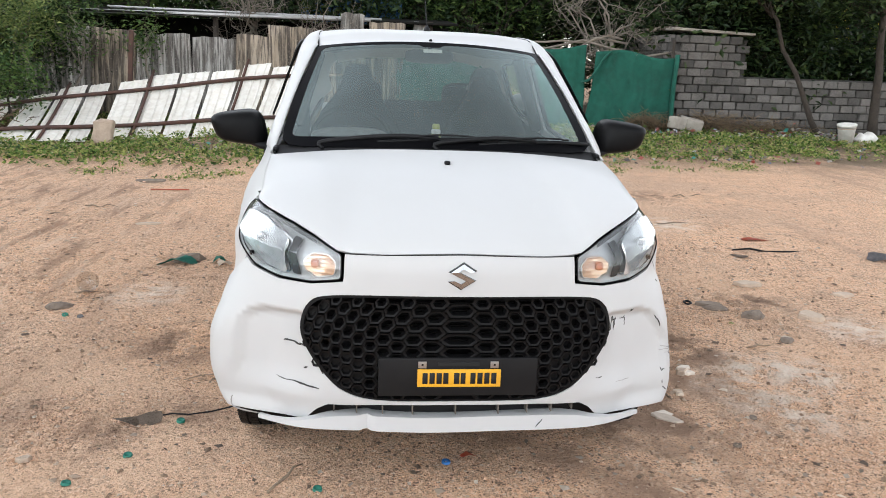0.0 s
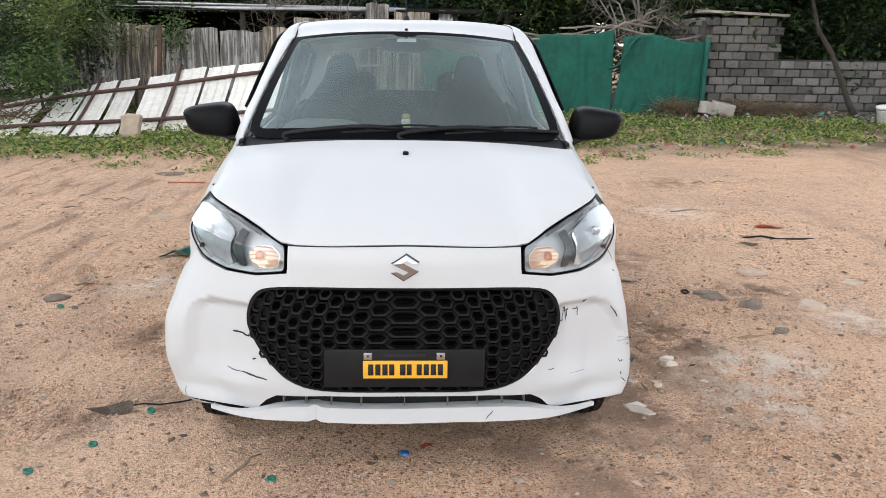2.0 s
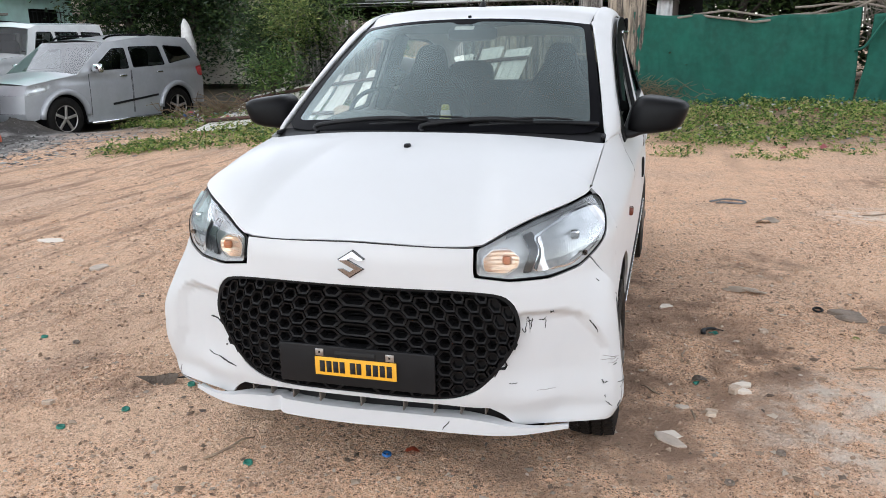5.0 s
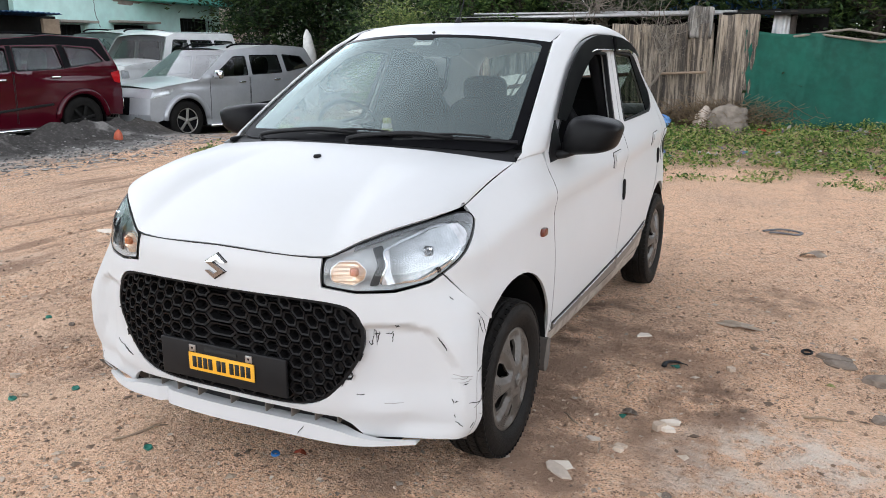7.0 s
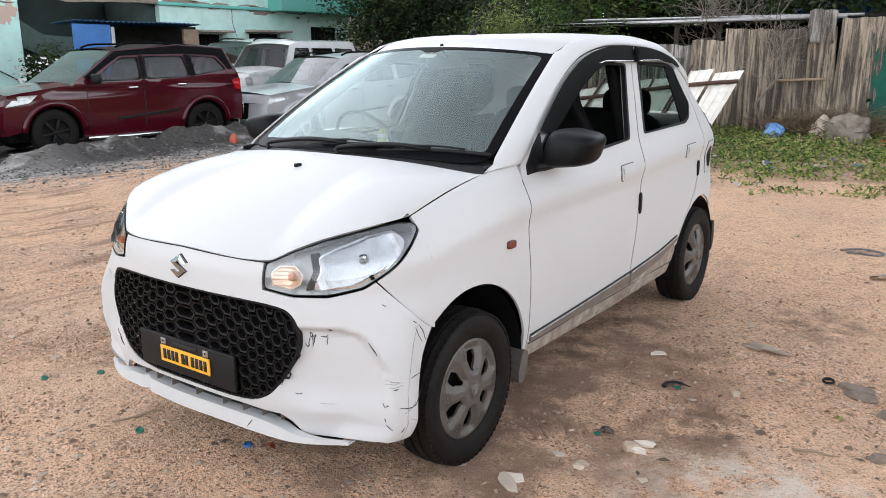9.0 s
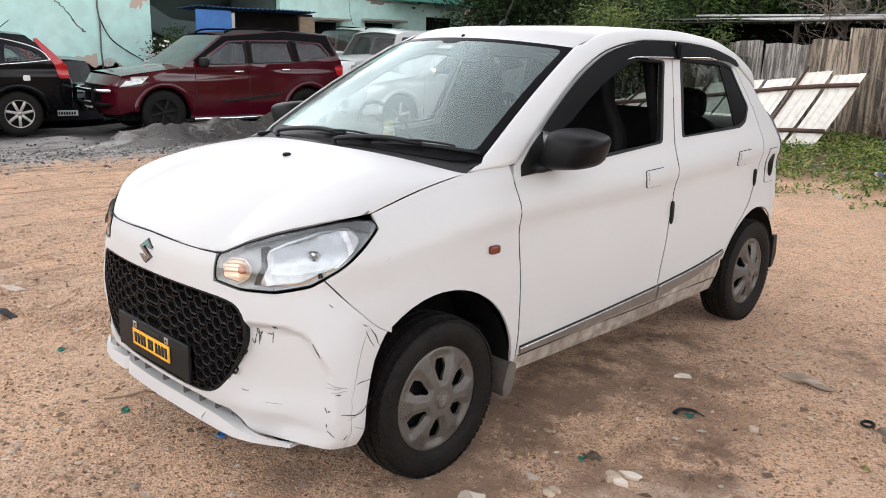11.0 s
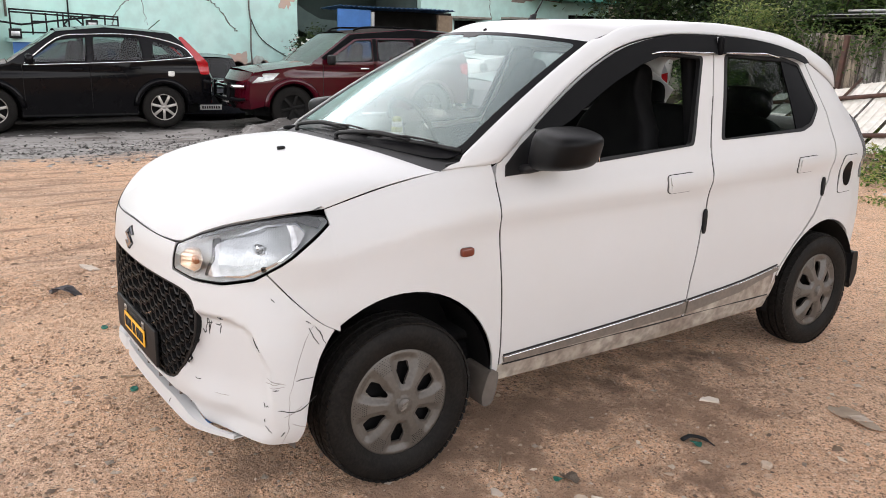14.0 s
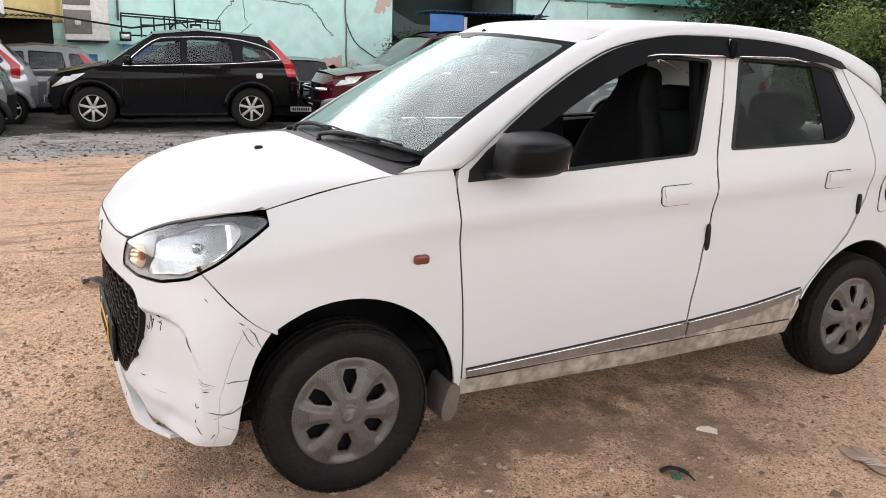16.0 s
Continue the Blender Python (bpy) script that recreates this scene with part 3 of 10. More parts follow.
def ground_z(x, y):
    z = -0.16 * smooth01((-x - 6.0) / 5.0) * smooth01((8.0 - y) / 3.5)
    z -= 0.18 * smooth01((-x - 7.6) / 1.5) * smooth01((y - 8.6) / 1.2)
    z += 0.16 * smooth01((y - 8.5) / 4.0) * smooth01((x + 8.5) / 3.0)
    n = noise.noise(Vector((x * 0.6, y * 0.6, 0))) * 0.02 + noise.noise(Vector((x * 2.3, y * 2.3, 4))) * 0.008 + noise.noise(Vector((x * 6.5, y * 6.5, 2))) * 0.005
    near_car = smooth01(max(abs(x) - 0.9, abs(y - 1.8) - 2.0) / 1.0)
    z += n * (0.15 + 0.85 * near_car)
    if -5.5 < x < 6.0 and -2.0 < y < 8.5:
        rough = 0.6 + 0.8 * noise.noise(Vector((x * 0.8, y * 0.8, 11)))
        z += rough * (0.006 * noise.noise(Vector((x * 11, y * 11, 6))) + 0.005 * abs(noise.noise(Vector((x * 19, y * 19, 8)))) + 0.003 * noise.noise(Vector((x * 34, y * 34, 1))))
    churned = smooth01((-1.2 - x) / 1.2) * smooth01((x + 8.0) / 1.0)
    if churned > 0 and -6.0 < y < 9.0:
        z += churned * (0.016 * noise.noise(Vector((x * 5.0, y * 0.7, 21))) + 0.010 * abs(noise.noise(Vector((x * 9.0, y * 1.6, 23)))))
    # hollow where the small cars of the back row stand
    z -= 0.33 * smooth01((-x - 12.9) / 0.9) * smooth01((y - 3.9) / 0.6) * smooth01((8.8 - y) / 0.8)
    # ridge of grey sand in front of the parked row
    ridge = math.exp(-((x + 9.3) / 0.4) ** 2) * smooth01((y - 3.4) / 1.0) * smooth01((9.3 - y) / 0.8)
    ridge *= 1 + 0.45 * noise.noise(Vector((x * 4.5, y * 4.5, 3)))
    z += ridge * (0.21 + 0.05 * smooth01((y - 6) / 1) + 0.13 * noise.noise(Vector((x * 1.9, y * 1.5, 9))))
    ridge2 = math.exp(-((x + 10.7) / 0.5) ** 2) * smooth01((4.6 - y) / 0.8) * smooth01((y + 4) / 1.0)
    return z + ridge2 * (0.06 + 0.06 * noise.noise(Vector((x * 1.9, y * 1.5, 3))))


def dirt_material():
    m = bpy.data.materials.new("bare_dirt")
    m.use_nodes = True
    nt = m.node_tree
    b = nt.nodes["Principled BSDF"]
    b.inputs["Roughness"].default_value = 0.95
    b.inputs["Specular IOR Level"].default_value = 0.1
    g = nt.nodes.new("ShaderNodeNewGeometry")

    def noise_at(scale, detail=5, rough=0.6, stretch=None):
        n = nt.nodes.new("ShaderNodeTexNoise")
        n.inputs["Scale"].default_value, n.inputs["Detail"].default_value, n.inputs["Roughness"].default_value = scale, detail, rough
        src = g.outputs["Position"]
        if stretch:
            mp = nt.nodes.new("ShaderNodeMapping")
            mp.inputs["Scale"].default_value = stretch
            nt.links.new(src, mp.inputs["Vector"])
            src = mp.outputs["Vector"]
        nt.links.new(src, n.inputs["Vector"])
        return n.outputs["Fac"]

    def ramp(src, lo, hi, to=1.0):
        r = nt.nodes.new("ShaderNodeMapRange")
        r.inputs["From Min"].default_value, r.inputs["From Max"].default_value, r.inputs["To Max"].default_value = lo, hi, to
        nt.links.new(src, r.inputs["Value"])
        return r.outputs["Result"]

    def blend(fac, a, colour):
        x = nt.nodes.new("ShaderNodeMix")
        x.data_type = "RGBA"
        if isinstance(a, tuple):
            x.inputs[6].default_value = (*a, 1)
        else:
            nt.links.new(a, x.inputs[6])
        x.inputs[7].default_value = (*colour, 1)
        nt.links.new(fac, x.inputs[0])
        return x.outputs[2]

    def mul(a, b2):
        k = nt.nodes.new("ShaderNodeMath")
        k.operation = "MULTIPLY"
        nt.links.new(a, k.inputs[0])
        nt.links.new(b2, k.inputs[1])
        return k.outputs[0]

    c = blend(ramp(noise_at(0.9), 0.38, 0.62), (0.87, 0.540, 0.345), (0.75, 0.474, 0.314))
    c = blend(ramp(noise_at(0.45, 4), 0.50, 0.64, 0.7), c, (0.60, 0.405, 0.29))
    c = blend(ramp(noise_at(2.7, 8, 0.75), 0.52, 0.62, 0.65), c, (0.46, 0.295, 0.205))
    c = blend(ramp(noise_at(6.5, 10, 0.82), 0.52, 0.59, 0.45), c, (0.48, 0.29, 0.19))
    c = blend(ramp(noise_at(8.3, 10, 0.82), 0.53, 0.60, 0.6), c, (0.90, 0.65, 0.47))
    c = blend(ramp(noise_at(34, 8, 0.9), 0.515, 0.555, 0.60), c, (0.38, 0.23, 0.15))
    c = blend(ramp(noise_at(47, 8, 0.9), 0.51, 0.55, 0.80), c, (0.90, 0.645, 0.465))
    c = blend(ramp(noise_at(125, 4, 0.9), 0.535, 0.58, 0.6), c, (0.28, 0.17, 0.11))
    def grit(scale, keep, amount, tone, colour_at):
        v = nt.nodes.new("ShaderNodeTexVoronoi")
        v.inputs["Scale"].default_value = scale
        nt.links.new(g.outputs["Position"], v.inputs["Vector"])
        pick = nt.nodes.new("ShaderNodeSeparateColor")
        nt.links.new(v.outputs["Color"], pick.inputs[0])
        core = ramp(v.outputs["Distance"], 0.62, 0.38)
        return blend(mul(core, ramp(pick.outputs[colour_at], 1 - keep, 1 - keep + 0.05, amount)), c, tone)
    # dark grains, made stronger in colour for the crumbs' small shadows
    c = grit(150, 0.22, 0.95, (0.13, 0.085, 0.06), 0)
    c = grit(110, 0.16, 0.8, (0.88, 0.66, 0.49), 1)
    c = grit(75, 0.09, 0.85, (0.15, 0.10, 0.075), 2)
    c = grit(64, 0.05, 0.7, (0.74, 0.60, 0.48), 0)
    c = grit(38, 0.035, 0.75, (0.20, 0.14, 0.105), 1)
    c = grit(31, 0.02, 0.7, (0.72, 0.62, 0.53), 2)
    # tyre-rolled streaks along the lot
    c = blend(ramp(noise_at(1.6, 5, 0.6, (0.9, 0.12, 1)), 0.56, 0.7, 0.55), c, (0.36, 0.24, 0.175))
    sep = nt.nodes.new("ShaderNodeSeparateXYZ")
    nt.links.new(g.outputs["Position"], sep.inputs[0])
    # wheel-churned ridges across the open side of the yard
    open_side = ramp(sep.outputs["X"], -1.2, -2.6)
    churn = noise_at(1.0, 6, 0.65, (6.0, 0.8, 1))
    c = blend(mul(open_side, ramp(churn, 0.52, 0.62, 0.7)), c, (0.27, 0.17, 0.12))
    c = blend(mul(open_side, ramp(noise_at(1.3, 6, 0.65, (5.0, 0.7, 1)), 0.55, 0.66, 0.55)), c, (0.76, 0.56, 0.42))
    # patches with broken edges: paler dirt, then pale lime on the flank side
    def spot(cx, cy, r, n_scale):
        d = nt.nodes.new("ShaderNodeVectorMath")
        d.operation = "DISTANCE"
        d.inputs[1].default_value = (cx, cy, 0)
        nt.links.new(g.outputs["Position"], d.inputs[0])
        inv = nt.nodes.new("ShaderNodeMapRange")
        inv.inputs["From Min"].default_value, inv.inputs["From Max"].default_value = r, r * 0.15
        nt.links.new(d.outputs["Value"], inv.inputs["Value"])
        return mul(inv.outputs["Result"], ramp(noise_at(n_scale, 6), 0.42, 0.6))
    for cx, cy, r in ((-1.5, 0.6, 1.3), (-2.3, 2.0, 1.3), (-0.9, -0.2, 0.8), (2.2, 1.2, 1.1), (1.9, 2.6, 1.0)):
        c = blend(ramp(spot(cx, cy, r, 1.6), 0.0, 1.0, 0.55), c, (0.80, 0.545, 0.375))
    for cx, cy, r in ((1.77, 1.04, 0.22), (1.50, 0.72, 0.34), (1.52, 1.19, 0.26), (1.80, 1.15, 0.26), (1.35, 0.95, 0.25), (2.45, 1.75, 0.3), (2.4, 4.6, 0.45), (-1.55, 2.35, 0.3)):
        c = blend(spot(cx, cy, r, 9), c, (0.80, 0.68, 0.57))
    # damp soil, and the car's shade under and beside it put into colour
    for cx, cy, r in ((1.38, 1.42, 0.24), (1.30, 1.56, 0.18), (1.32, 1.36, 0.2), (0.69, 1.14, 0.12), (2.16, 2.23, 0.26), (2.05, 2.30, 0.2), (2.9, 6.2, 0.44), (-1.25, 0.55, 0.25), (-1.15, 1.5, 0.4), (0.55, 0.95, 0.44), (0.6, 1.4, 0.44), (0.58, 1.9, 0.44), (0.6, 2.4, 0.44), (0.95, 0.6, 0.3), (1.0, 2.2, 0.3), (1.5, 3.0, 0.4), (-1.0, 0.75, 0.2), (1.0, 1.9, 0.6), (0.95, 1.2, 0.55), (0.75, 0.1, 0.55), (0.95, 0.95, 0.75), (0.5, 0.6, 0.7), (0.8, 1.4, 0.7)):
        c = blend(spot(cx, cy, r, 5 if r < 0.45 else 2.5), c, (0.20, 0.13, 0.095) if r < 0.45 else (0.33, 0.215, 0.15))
    # grey sand towards the parked row
    warp = nt.nodes.new("ShaderNodeMath")
    warp.operation = "MULTIPLY_ADD"
    warp.inputs[1].default_value = 2.6
    nt.links.new(noise_at(0.8, 5), warp.inputs[0])
    nt.links.new(sep.outputs["X"], warp.inputs[2])
    r = nt.nodes.new("ShaderNodeMapRange")
    r.inputs["From Min"].default_value, r.inputs["From Max"].default_value = -5.9, -6.9
    nt.links.new(warp.outputs[0], r.inputs["Value"])
    grey = r.outputs["Result"]
    c = blend(grey, c, (0.40, 0.38, 0.36))
    c = blend(mul(grey, ramp(noise_at(1.4, 7, 0.7, (2.5, 0.8, 1)), 0.50, 0.62, 0.85)), c, (0.16, 0.145, 0.13))
    c = blend(mul(grey, ramp(noise_at(1.1, 7, 0.7, (2.5, 0.6, 1)), 0.56, 0.64, 0.8)), c, (0.62, 0.60, 0.57))
    r = nt.nodes.new("ShaderNodeMapRange")
    r.inputs["From Min"].default_value, r.inputs["From Max"].default_value = -6.6, -7.4
    nt.links.new(warp.outputs[0], r.inputs["Value"])
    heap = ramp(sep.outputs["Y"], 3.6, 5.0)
    # darkens again past x = -10.4, at and beyond the parked row
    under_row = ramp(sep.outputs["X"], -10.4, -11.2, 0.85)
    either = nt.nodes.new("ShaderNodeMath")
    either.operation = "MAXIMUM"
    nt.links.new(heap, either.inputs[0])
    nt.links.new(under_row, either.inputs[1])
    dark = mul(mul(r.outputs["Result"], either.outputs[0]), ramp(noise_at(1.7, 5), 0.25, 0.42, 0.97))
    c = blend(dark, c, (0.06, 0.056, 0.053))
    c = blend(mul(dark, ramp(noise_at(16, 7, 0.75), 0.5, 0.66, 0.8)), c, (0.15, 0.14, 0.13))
    # earth under the weeds along the fence
    r = nt.nodes.new("ShaderNodeMapRange")
    r.inputs["From Min"].default_value, r.inputs["From Max"].default_value, r.inputs["To Max"].default_value = 8.2, 9.6, 0.8
    nt.links.new(sep.outputs["Y"], r.inputs["Value"])
    c = blend(mul(r.outputs["Result"], ramp(noise_at(1.2, 5), 0.3, 0.55)), c, (0.12, 0.10, 0.07))
    nt.links.new(c, b.inputs["Base Color"])
    u = nt.nodes.new("ShaderNodeBump")
    u.inputs["Strength"].default_value, u.inputs["Distance"].default_value = 1.0, 0.016
    add = nt.nodes.new("ShaderNodeMath")
    add.operation = "MULTIPLY_ADD"
    add.inputs[1].default_value = 2.0
    nt.links.new(noise_at(14, 6, 0.7), add.inputs[0])
    nt.links.new(noise_at(85, 4, 0.7), add.inputs[2])
    nt.links.new(add.outputs[0], u.inputs["Height"])
    nt.links.new(u.outputs["Normal"], b.inputs["Normal"])
    return m


def spaced(lo, hi, step, far, near_lo, near_hi):
    mid = list(np.arange(lo, near_lo, step)) + list(np.arange(near_lo, near_hi, 0.026)) + list(np.arange(near_hi, hi + 1e-6, step))
    out_hi, out_lo, d = [], [], step
    p = hi
    while p < far:
        d *= 1.35
        p += d
        out_hi.append(p)
    p, d = lo, step
    while p > -far:
        d *= 1.35
        p -= d
        out_lo.append(p)
    return out_lo[::-1] + mid + out_hi


gx, gy = spaced(-12, 7, 0.06, 900, -3.3, 3.3), spaced(-3, 11, 0.06, 900, -0.9, 4.2)
verts = [(x, y, ground_z(x, y) if abs(x) < 40 and abs(y) < 40 else -0.1) for y in gy for x in gx]
nx = len(gx)
faces = [(j * nx + i, j * nx + i + 1, (j + 1) * nx + i + 1, (j + 1) * nx + i) for j in range(len(gy) - 1) for i in range(nx - 1)]
gm = bpy.data.meshes.new("ground")
gm.from_pydata(verts, [], faces)
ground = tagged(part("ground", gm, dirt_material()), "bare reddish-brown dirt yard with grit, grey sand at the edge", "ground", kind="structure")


# ---- the white hatchback ----
car = thing("hatchback_car", "white five-door hatchback with scratched bumper standing on bare dirt", "car")
QS = 0.95


def skin_m(u, z):
    return skin(u / QS, z)


def nose_m(u, z):
    return nose(u / QS, z)


def flank_m(y, z):
    return (flank(y, z), y, z)


def qz(points):
    return [(q * QS, z) for q, z in points]


LAMP = [(0.300, 0.803), (0.295, 0.728), (0.39, 0.715), (0.525, 0.719), (0.665, 0.742), (0.77, 0.786), (0.86, 0.832), (0.962, 0.876), (0.999, 0.893), (0.990, 0.909)]
LAMP_TOP = [(q, lamp_top(q) - 0.004) for q in (0.90, 0.80, 0.65, 0.515, 0.40)]
lamp_outline = dense(soft_loop(round_corners(qz(LAMP + LAMP_TOP), 0.014, 3), 2), 0.008)
ARCH = (0.69, 0.27, 0.385)

def inset(loop, d):
    """The loop moved inwards by d."""
    n = len(loop)
    area = sum(loop[i][0] * loop[(i + 1) % n][1] - loop[(i + 1) % n][0] * loop[i][1] for i in range(n))
    out = []
    for i in range(n):
        a, b = Vector(loop[i - 1]), Vector(loop[(i + 1) % n])
        t = (b - a).normalized() if (b - a).length > 1e-9 else Vector((1, 0))
        m = Vector((-t.y, t.x)) * (d if area > 0 else -d)
        out.append((loop[i][0] + m.x, loop[i][1] + m.y))
    return out


# bumper: one wrap from wheel arch to wheel arch, with openings for grille and lower slot
half = [(0.0, 0.8145), (0.20, 0.8115), (0.292, 0.806), (0.287, 0.722), (0.39, 0.708), (0.525, 0.711), (0.665, 0.734), (0.715, 0.754), (0.990, 0.579), (0.945, 0.50), (0.905, 0.407), (0.855, 0.31), (0.828, 0.254),
        (0.76, 0.260), (0.70, 0.264), (0.55, 0.258), (0.435, 0.254), (0.405, 0.262), (0.35, 0.300), (0.30, 0.326), (0.15, 0.333), (0.0, 0.335)]
bumper_loop = qz(half[:-1]) + qz([(-q, z) for q, z in reversed(half)])[:-1]
grille_half = [(0.0, 0.688), (0.20, 0.686), (0.33, 0.676), (0.375, 0.655), (0.388, 0.615), (0.378, 0.565), (0.345, 0.505), (0.29, 0.435), (0.225, 0.378), (0.15, 0.352), (0.0, 0.350)]
grille_loop = qz(grille_half[:-1]) + qz([(-q, z) for q, z in reversed(grille_half)])[:-1]
grille_loop = dense(soft_loop(grille_loop, 3), 0.03)
bumper = panel("bumper", car, skin_m, bumper_loop, WHITE_PAINT, holes=[grille_loop], step=0.015, thick=0.012, label="white scuffed front bumper")

# chin lip under the slot: a thin blade, straight across the front and swept back to its tips, cracked and dented
lip_y = spline((0.0, 0.15, 0.30, 0.42, 0.49, 0.55, 0.63), (0.080, 0.081, 0.085, 0.090, 0.104, 0.128, 0.170))
lip_h = spline((0.0, 0.30, 0.40, 0.47, 0.54, 0.63), (0.041, 0.041, 0.034, 0.020, 0.010, 0.004))


def lip(u, v):
    x = 0.63 * u
    a = abs(x)
    dent = 0.012 * math.exp(-((x + 0.285) / 0.014) ** 2)
    h = lip_h(a)
    z0 = 0.232 + 0.017 * (a / 0.63) ** 1.5 + 0.0015 * math.sin(x * 13)
    back = 0.03 * max(0.0, 0.2 - v) / 0.2 + (0.006 * min(v, 0.8) + 0.05 * max(0.0, v - 0.8) / 0.2) * h / 0.041
    return (x, lip_y(a) + back + dent, z0 + h * min(1.0, max(0.0, v - 0.2) / 0.6) + 0.4 * dent)


sheet("chin_lip", bumper, lip, 90, 10, WHITE_PAINT, u=(-1, 1), v=(0, 1), thick=-0.004, label="white lower lip with a dent and a crack", sharp=30)
for side in (1, -1):
    part("bumper_flap", box_bm((0.155, 0.004, 0.042), (side * 0.655, 0.305, 0.243), 0.001, pose(0, 0, 0, 0, side * 4, side * 12)), FLAP_GREY, bumper, "dusty black rubber flap")
sheet("lower_slot", bumper, lambda u, v: (nose(u, 0.3)[0], nose(u, 0.3)[1] + 0.05, 0.24 + 0.11 * v), 40, 2, MATT_BLACK, u=(-0.5, 0.5))
for k in range(9):
    q = -0.29 + 0.58 * k / 8
    x, y, z = nose(q, 0.3)
    part("slot_fin", box_bm((0.004, 0.05, 0.045), (x, y + 0.036, 0.308), 0.0015), GREY_MOULDING, bumper)
crack_at = [(0.289, lip_y(0.289) + 0.004, 0.279), (0.280, lip_y(0.28) - 0.0005, 0.262), (0.268, lip_y(0.27) - 0.002, 0.250), (0.260, lip_y(0.26) - 0.001, 0.237)]
part("lip_crack", tube(crack_at, 0.0016, 5), SCRATCH, bumper)

# scratches and scuffs in the bumper
def scratch(points, r, mat=None, lift=0.0006, seed=0):
    rs = random.Random(seed)
    pts = soft_line(points, 4) if len(points) > 2 else [mix3((*points[0], 0), (*points[1], 0), i / 6)[:2] for i in range(7)]
    on = []
    for i, (q, z) in enumerate(pts):
        q, z = q + rs.uniform(-0.002, 0.002), z + rs.uniform(-0.0015, 0.0015)
        x, y, z = skin(q, z)
        t = min(abs(q), 1.0) * math.pi / 2
        on.append((x + math.copysign(lift * math.sin(t), x), y - lift * math.cos(t), z))
    radii = [r * (0.35 + 0.65 * math.sin(math.pi * (i + 0.6) / (len(on) + 0.2))) * rs.uniform(0.75, 1.2) for i in range(len(on))]
    part("scratch", tube(on, radii, 5), mat or SCRATCH, bumper)


DARK_LINES = (
    ((0.395, 0.578), (0.405, 0.568), (0.413, 0.590)), ((0.413, 0.585), (0.425, 0.613), (0.425, 0.565)), ((0.420, 0.597), (0.445, 0.600)), ((0.428, 0.575), (0.440, 0.604)),
    ((0.465, 0.600), (0.480, 0.598), (0.495, 0.603)), ((0.485, 0.575), (0.492, 0.600)), ((0.500, 0.625), (0.52, 0.619)), ((0.505, 0.617), (0.515, 0.625)),
    ((0.345, 0.413), (0.375, 0.413)), ((0.74, 0.689), (0.755, 0.68)), ((0.885, 0.622), (0.905, 0.613)), ((0.745, 0.432), (0.77, 0.432)), ((0.835, 0.454), (0.87, 0.452), (0.925, 0.445)),
    ((0.76, 0.372), (0.84, 0.365), (0.93, 0.385)), ((0.70, 0.388), (0.705, 0.375)), ((0.705, 0.379), (0.72, 0.380)), ((0.70, 0.332), (0.70, 0.343)), ((0.70, 0.319), (0.73, 0.302)), ((0.77, 0.290), (0.775, 0.305)),
    ((0.90, 0.60), (0.945, 0.545)), ((0.925, 0.60), (0.95, 0.575), (0.965, 0.54)), ((0.64, 0.25), (0.65, 0.246)), ((0.66, 0.262), (0.665, 0.257)),
)
for i, line in enumerate(DARK_LINES):
    scratch(line, 0.0016, seed=i)
scratch(((0.665, 0.581), (0.68, 0.562), (0.695, 0.540)), 0.0024, seed=31)
scratch(((-0.465, 0.530), (-0.43, 0.530), (-0.385, 0.520)), 0.0034, seed=32)
scratch(((-0.395, 0.526), (-0.365, 0.518)), 0.0026, seed=33)
scratch(((-0.50, 0.406), (-0.46, 0.402), (-0.40, 0.398)), 0.0014, seed=34)
scratch(((-0.42, 0.400), (-0.37, 0.393), (-0.315, 0.388)), 0.0036, seed=35)
scratch(((-0.375, 0.445), (-0.36, 0.451)), 0.0028, seed=36)
scratch(((-0.69, 0.30), (-0.71, 0.262), (-0.62, 0.25)), 0.003, SCUFF, seed=37)
for i, line in enumerate((((0.71, 0.448), (0.785, 0.451)), ((0.72, 0.461), (0.795, 0.448)), ((0.445, 0.388), (0.525, 0.388)), ((0.73, 0.436), (0.79, 0.442)), ((0.80, 0.33), (0.86, 0.30)), ((0.78, 0.35), (0.85, 0.375)),
                         ((0.92, 0.606), (0.88, 0.55), (0.84, 0.48), (0.81, 0.42)), ((0.81, 0.42), (0.795, 0.36), (0.785, 0.30), (0.785, 0.25)))):
    scratch(line, 0.0013 if i < 6 else 0.0011, SCUFF, seed=50 + i)

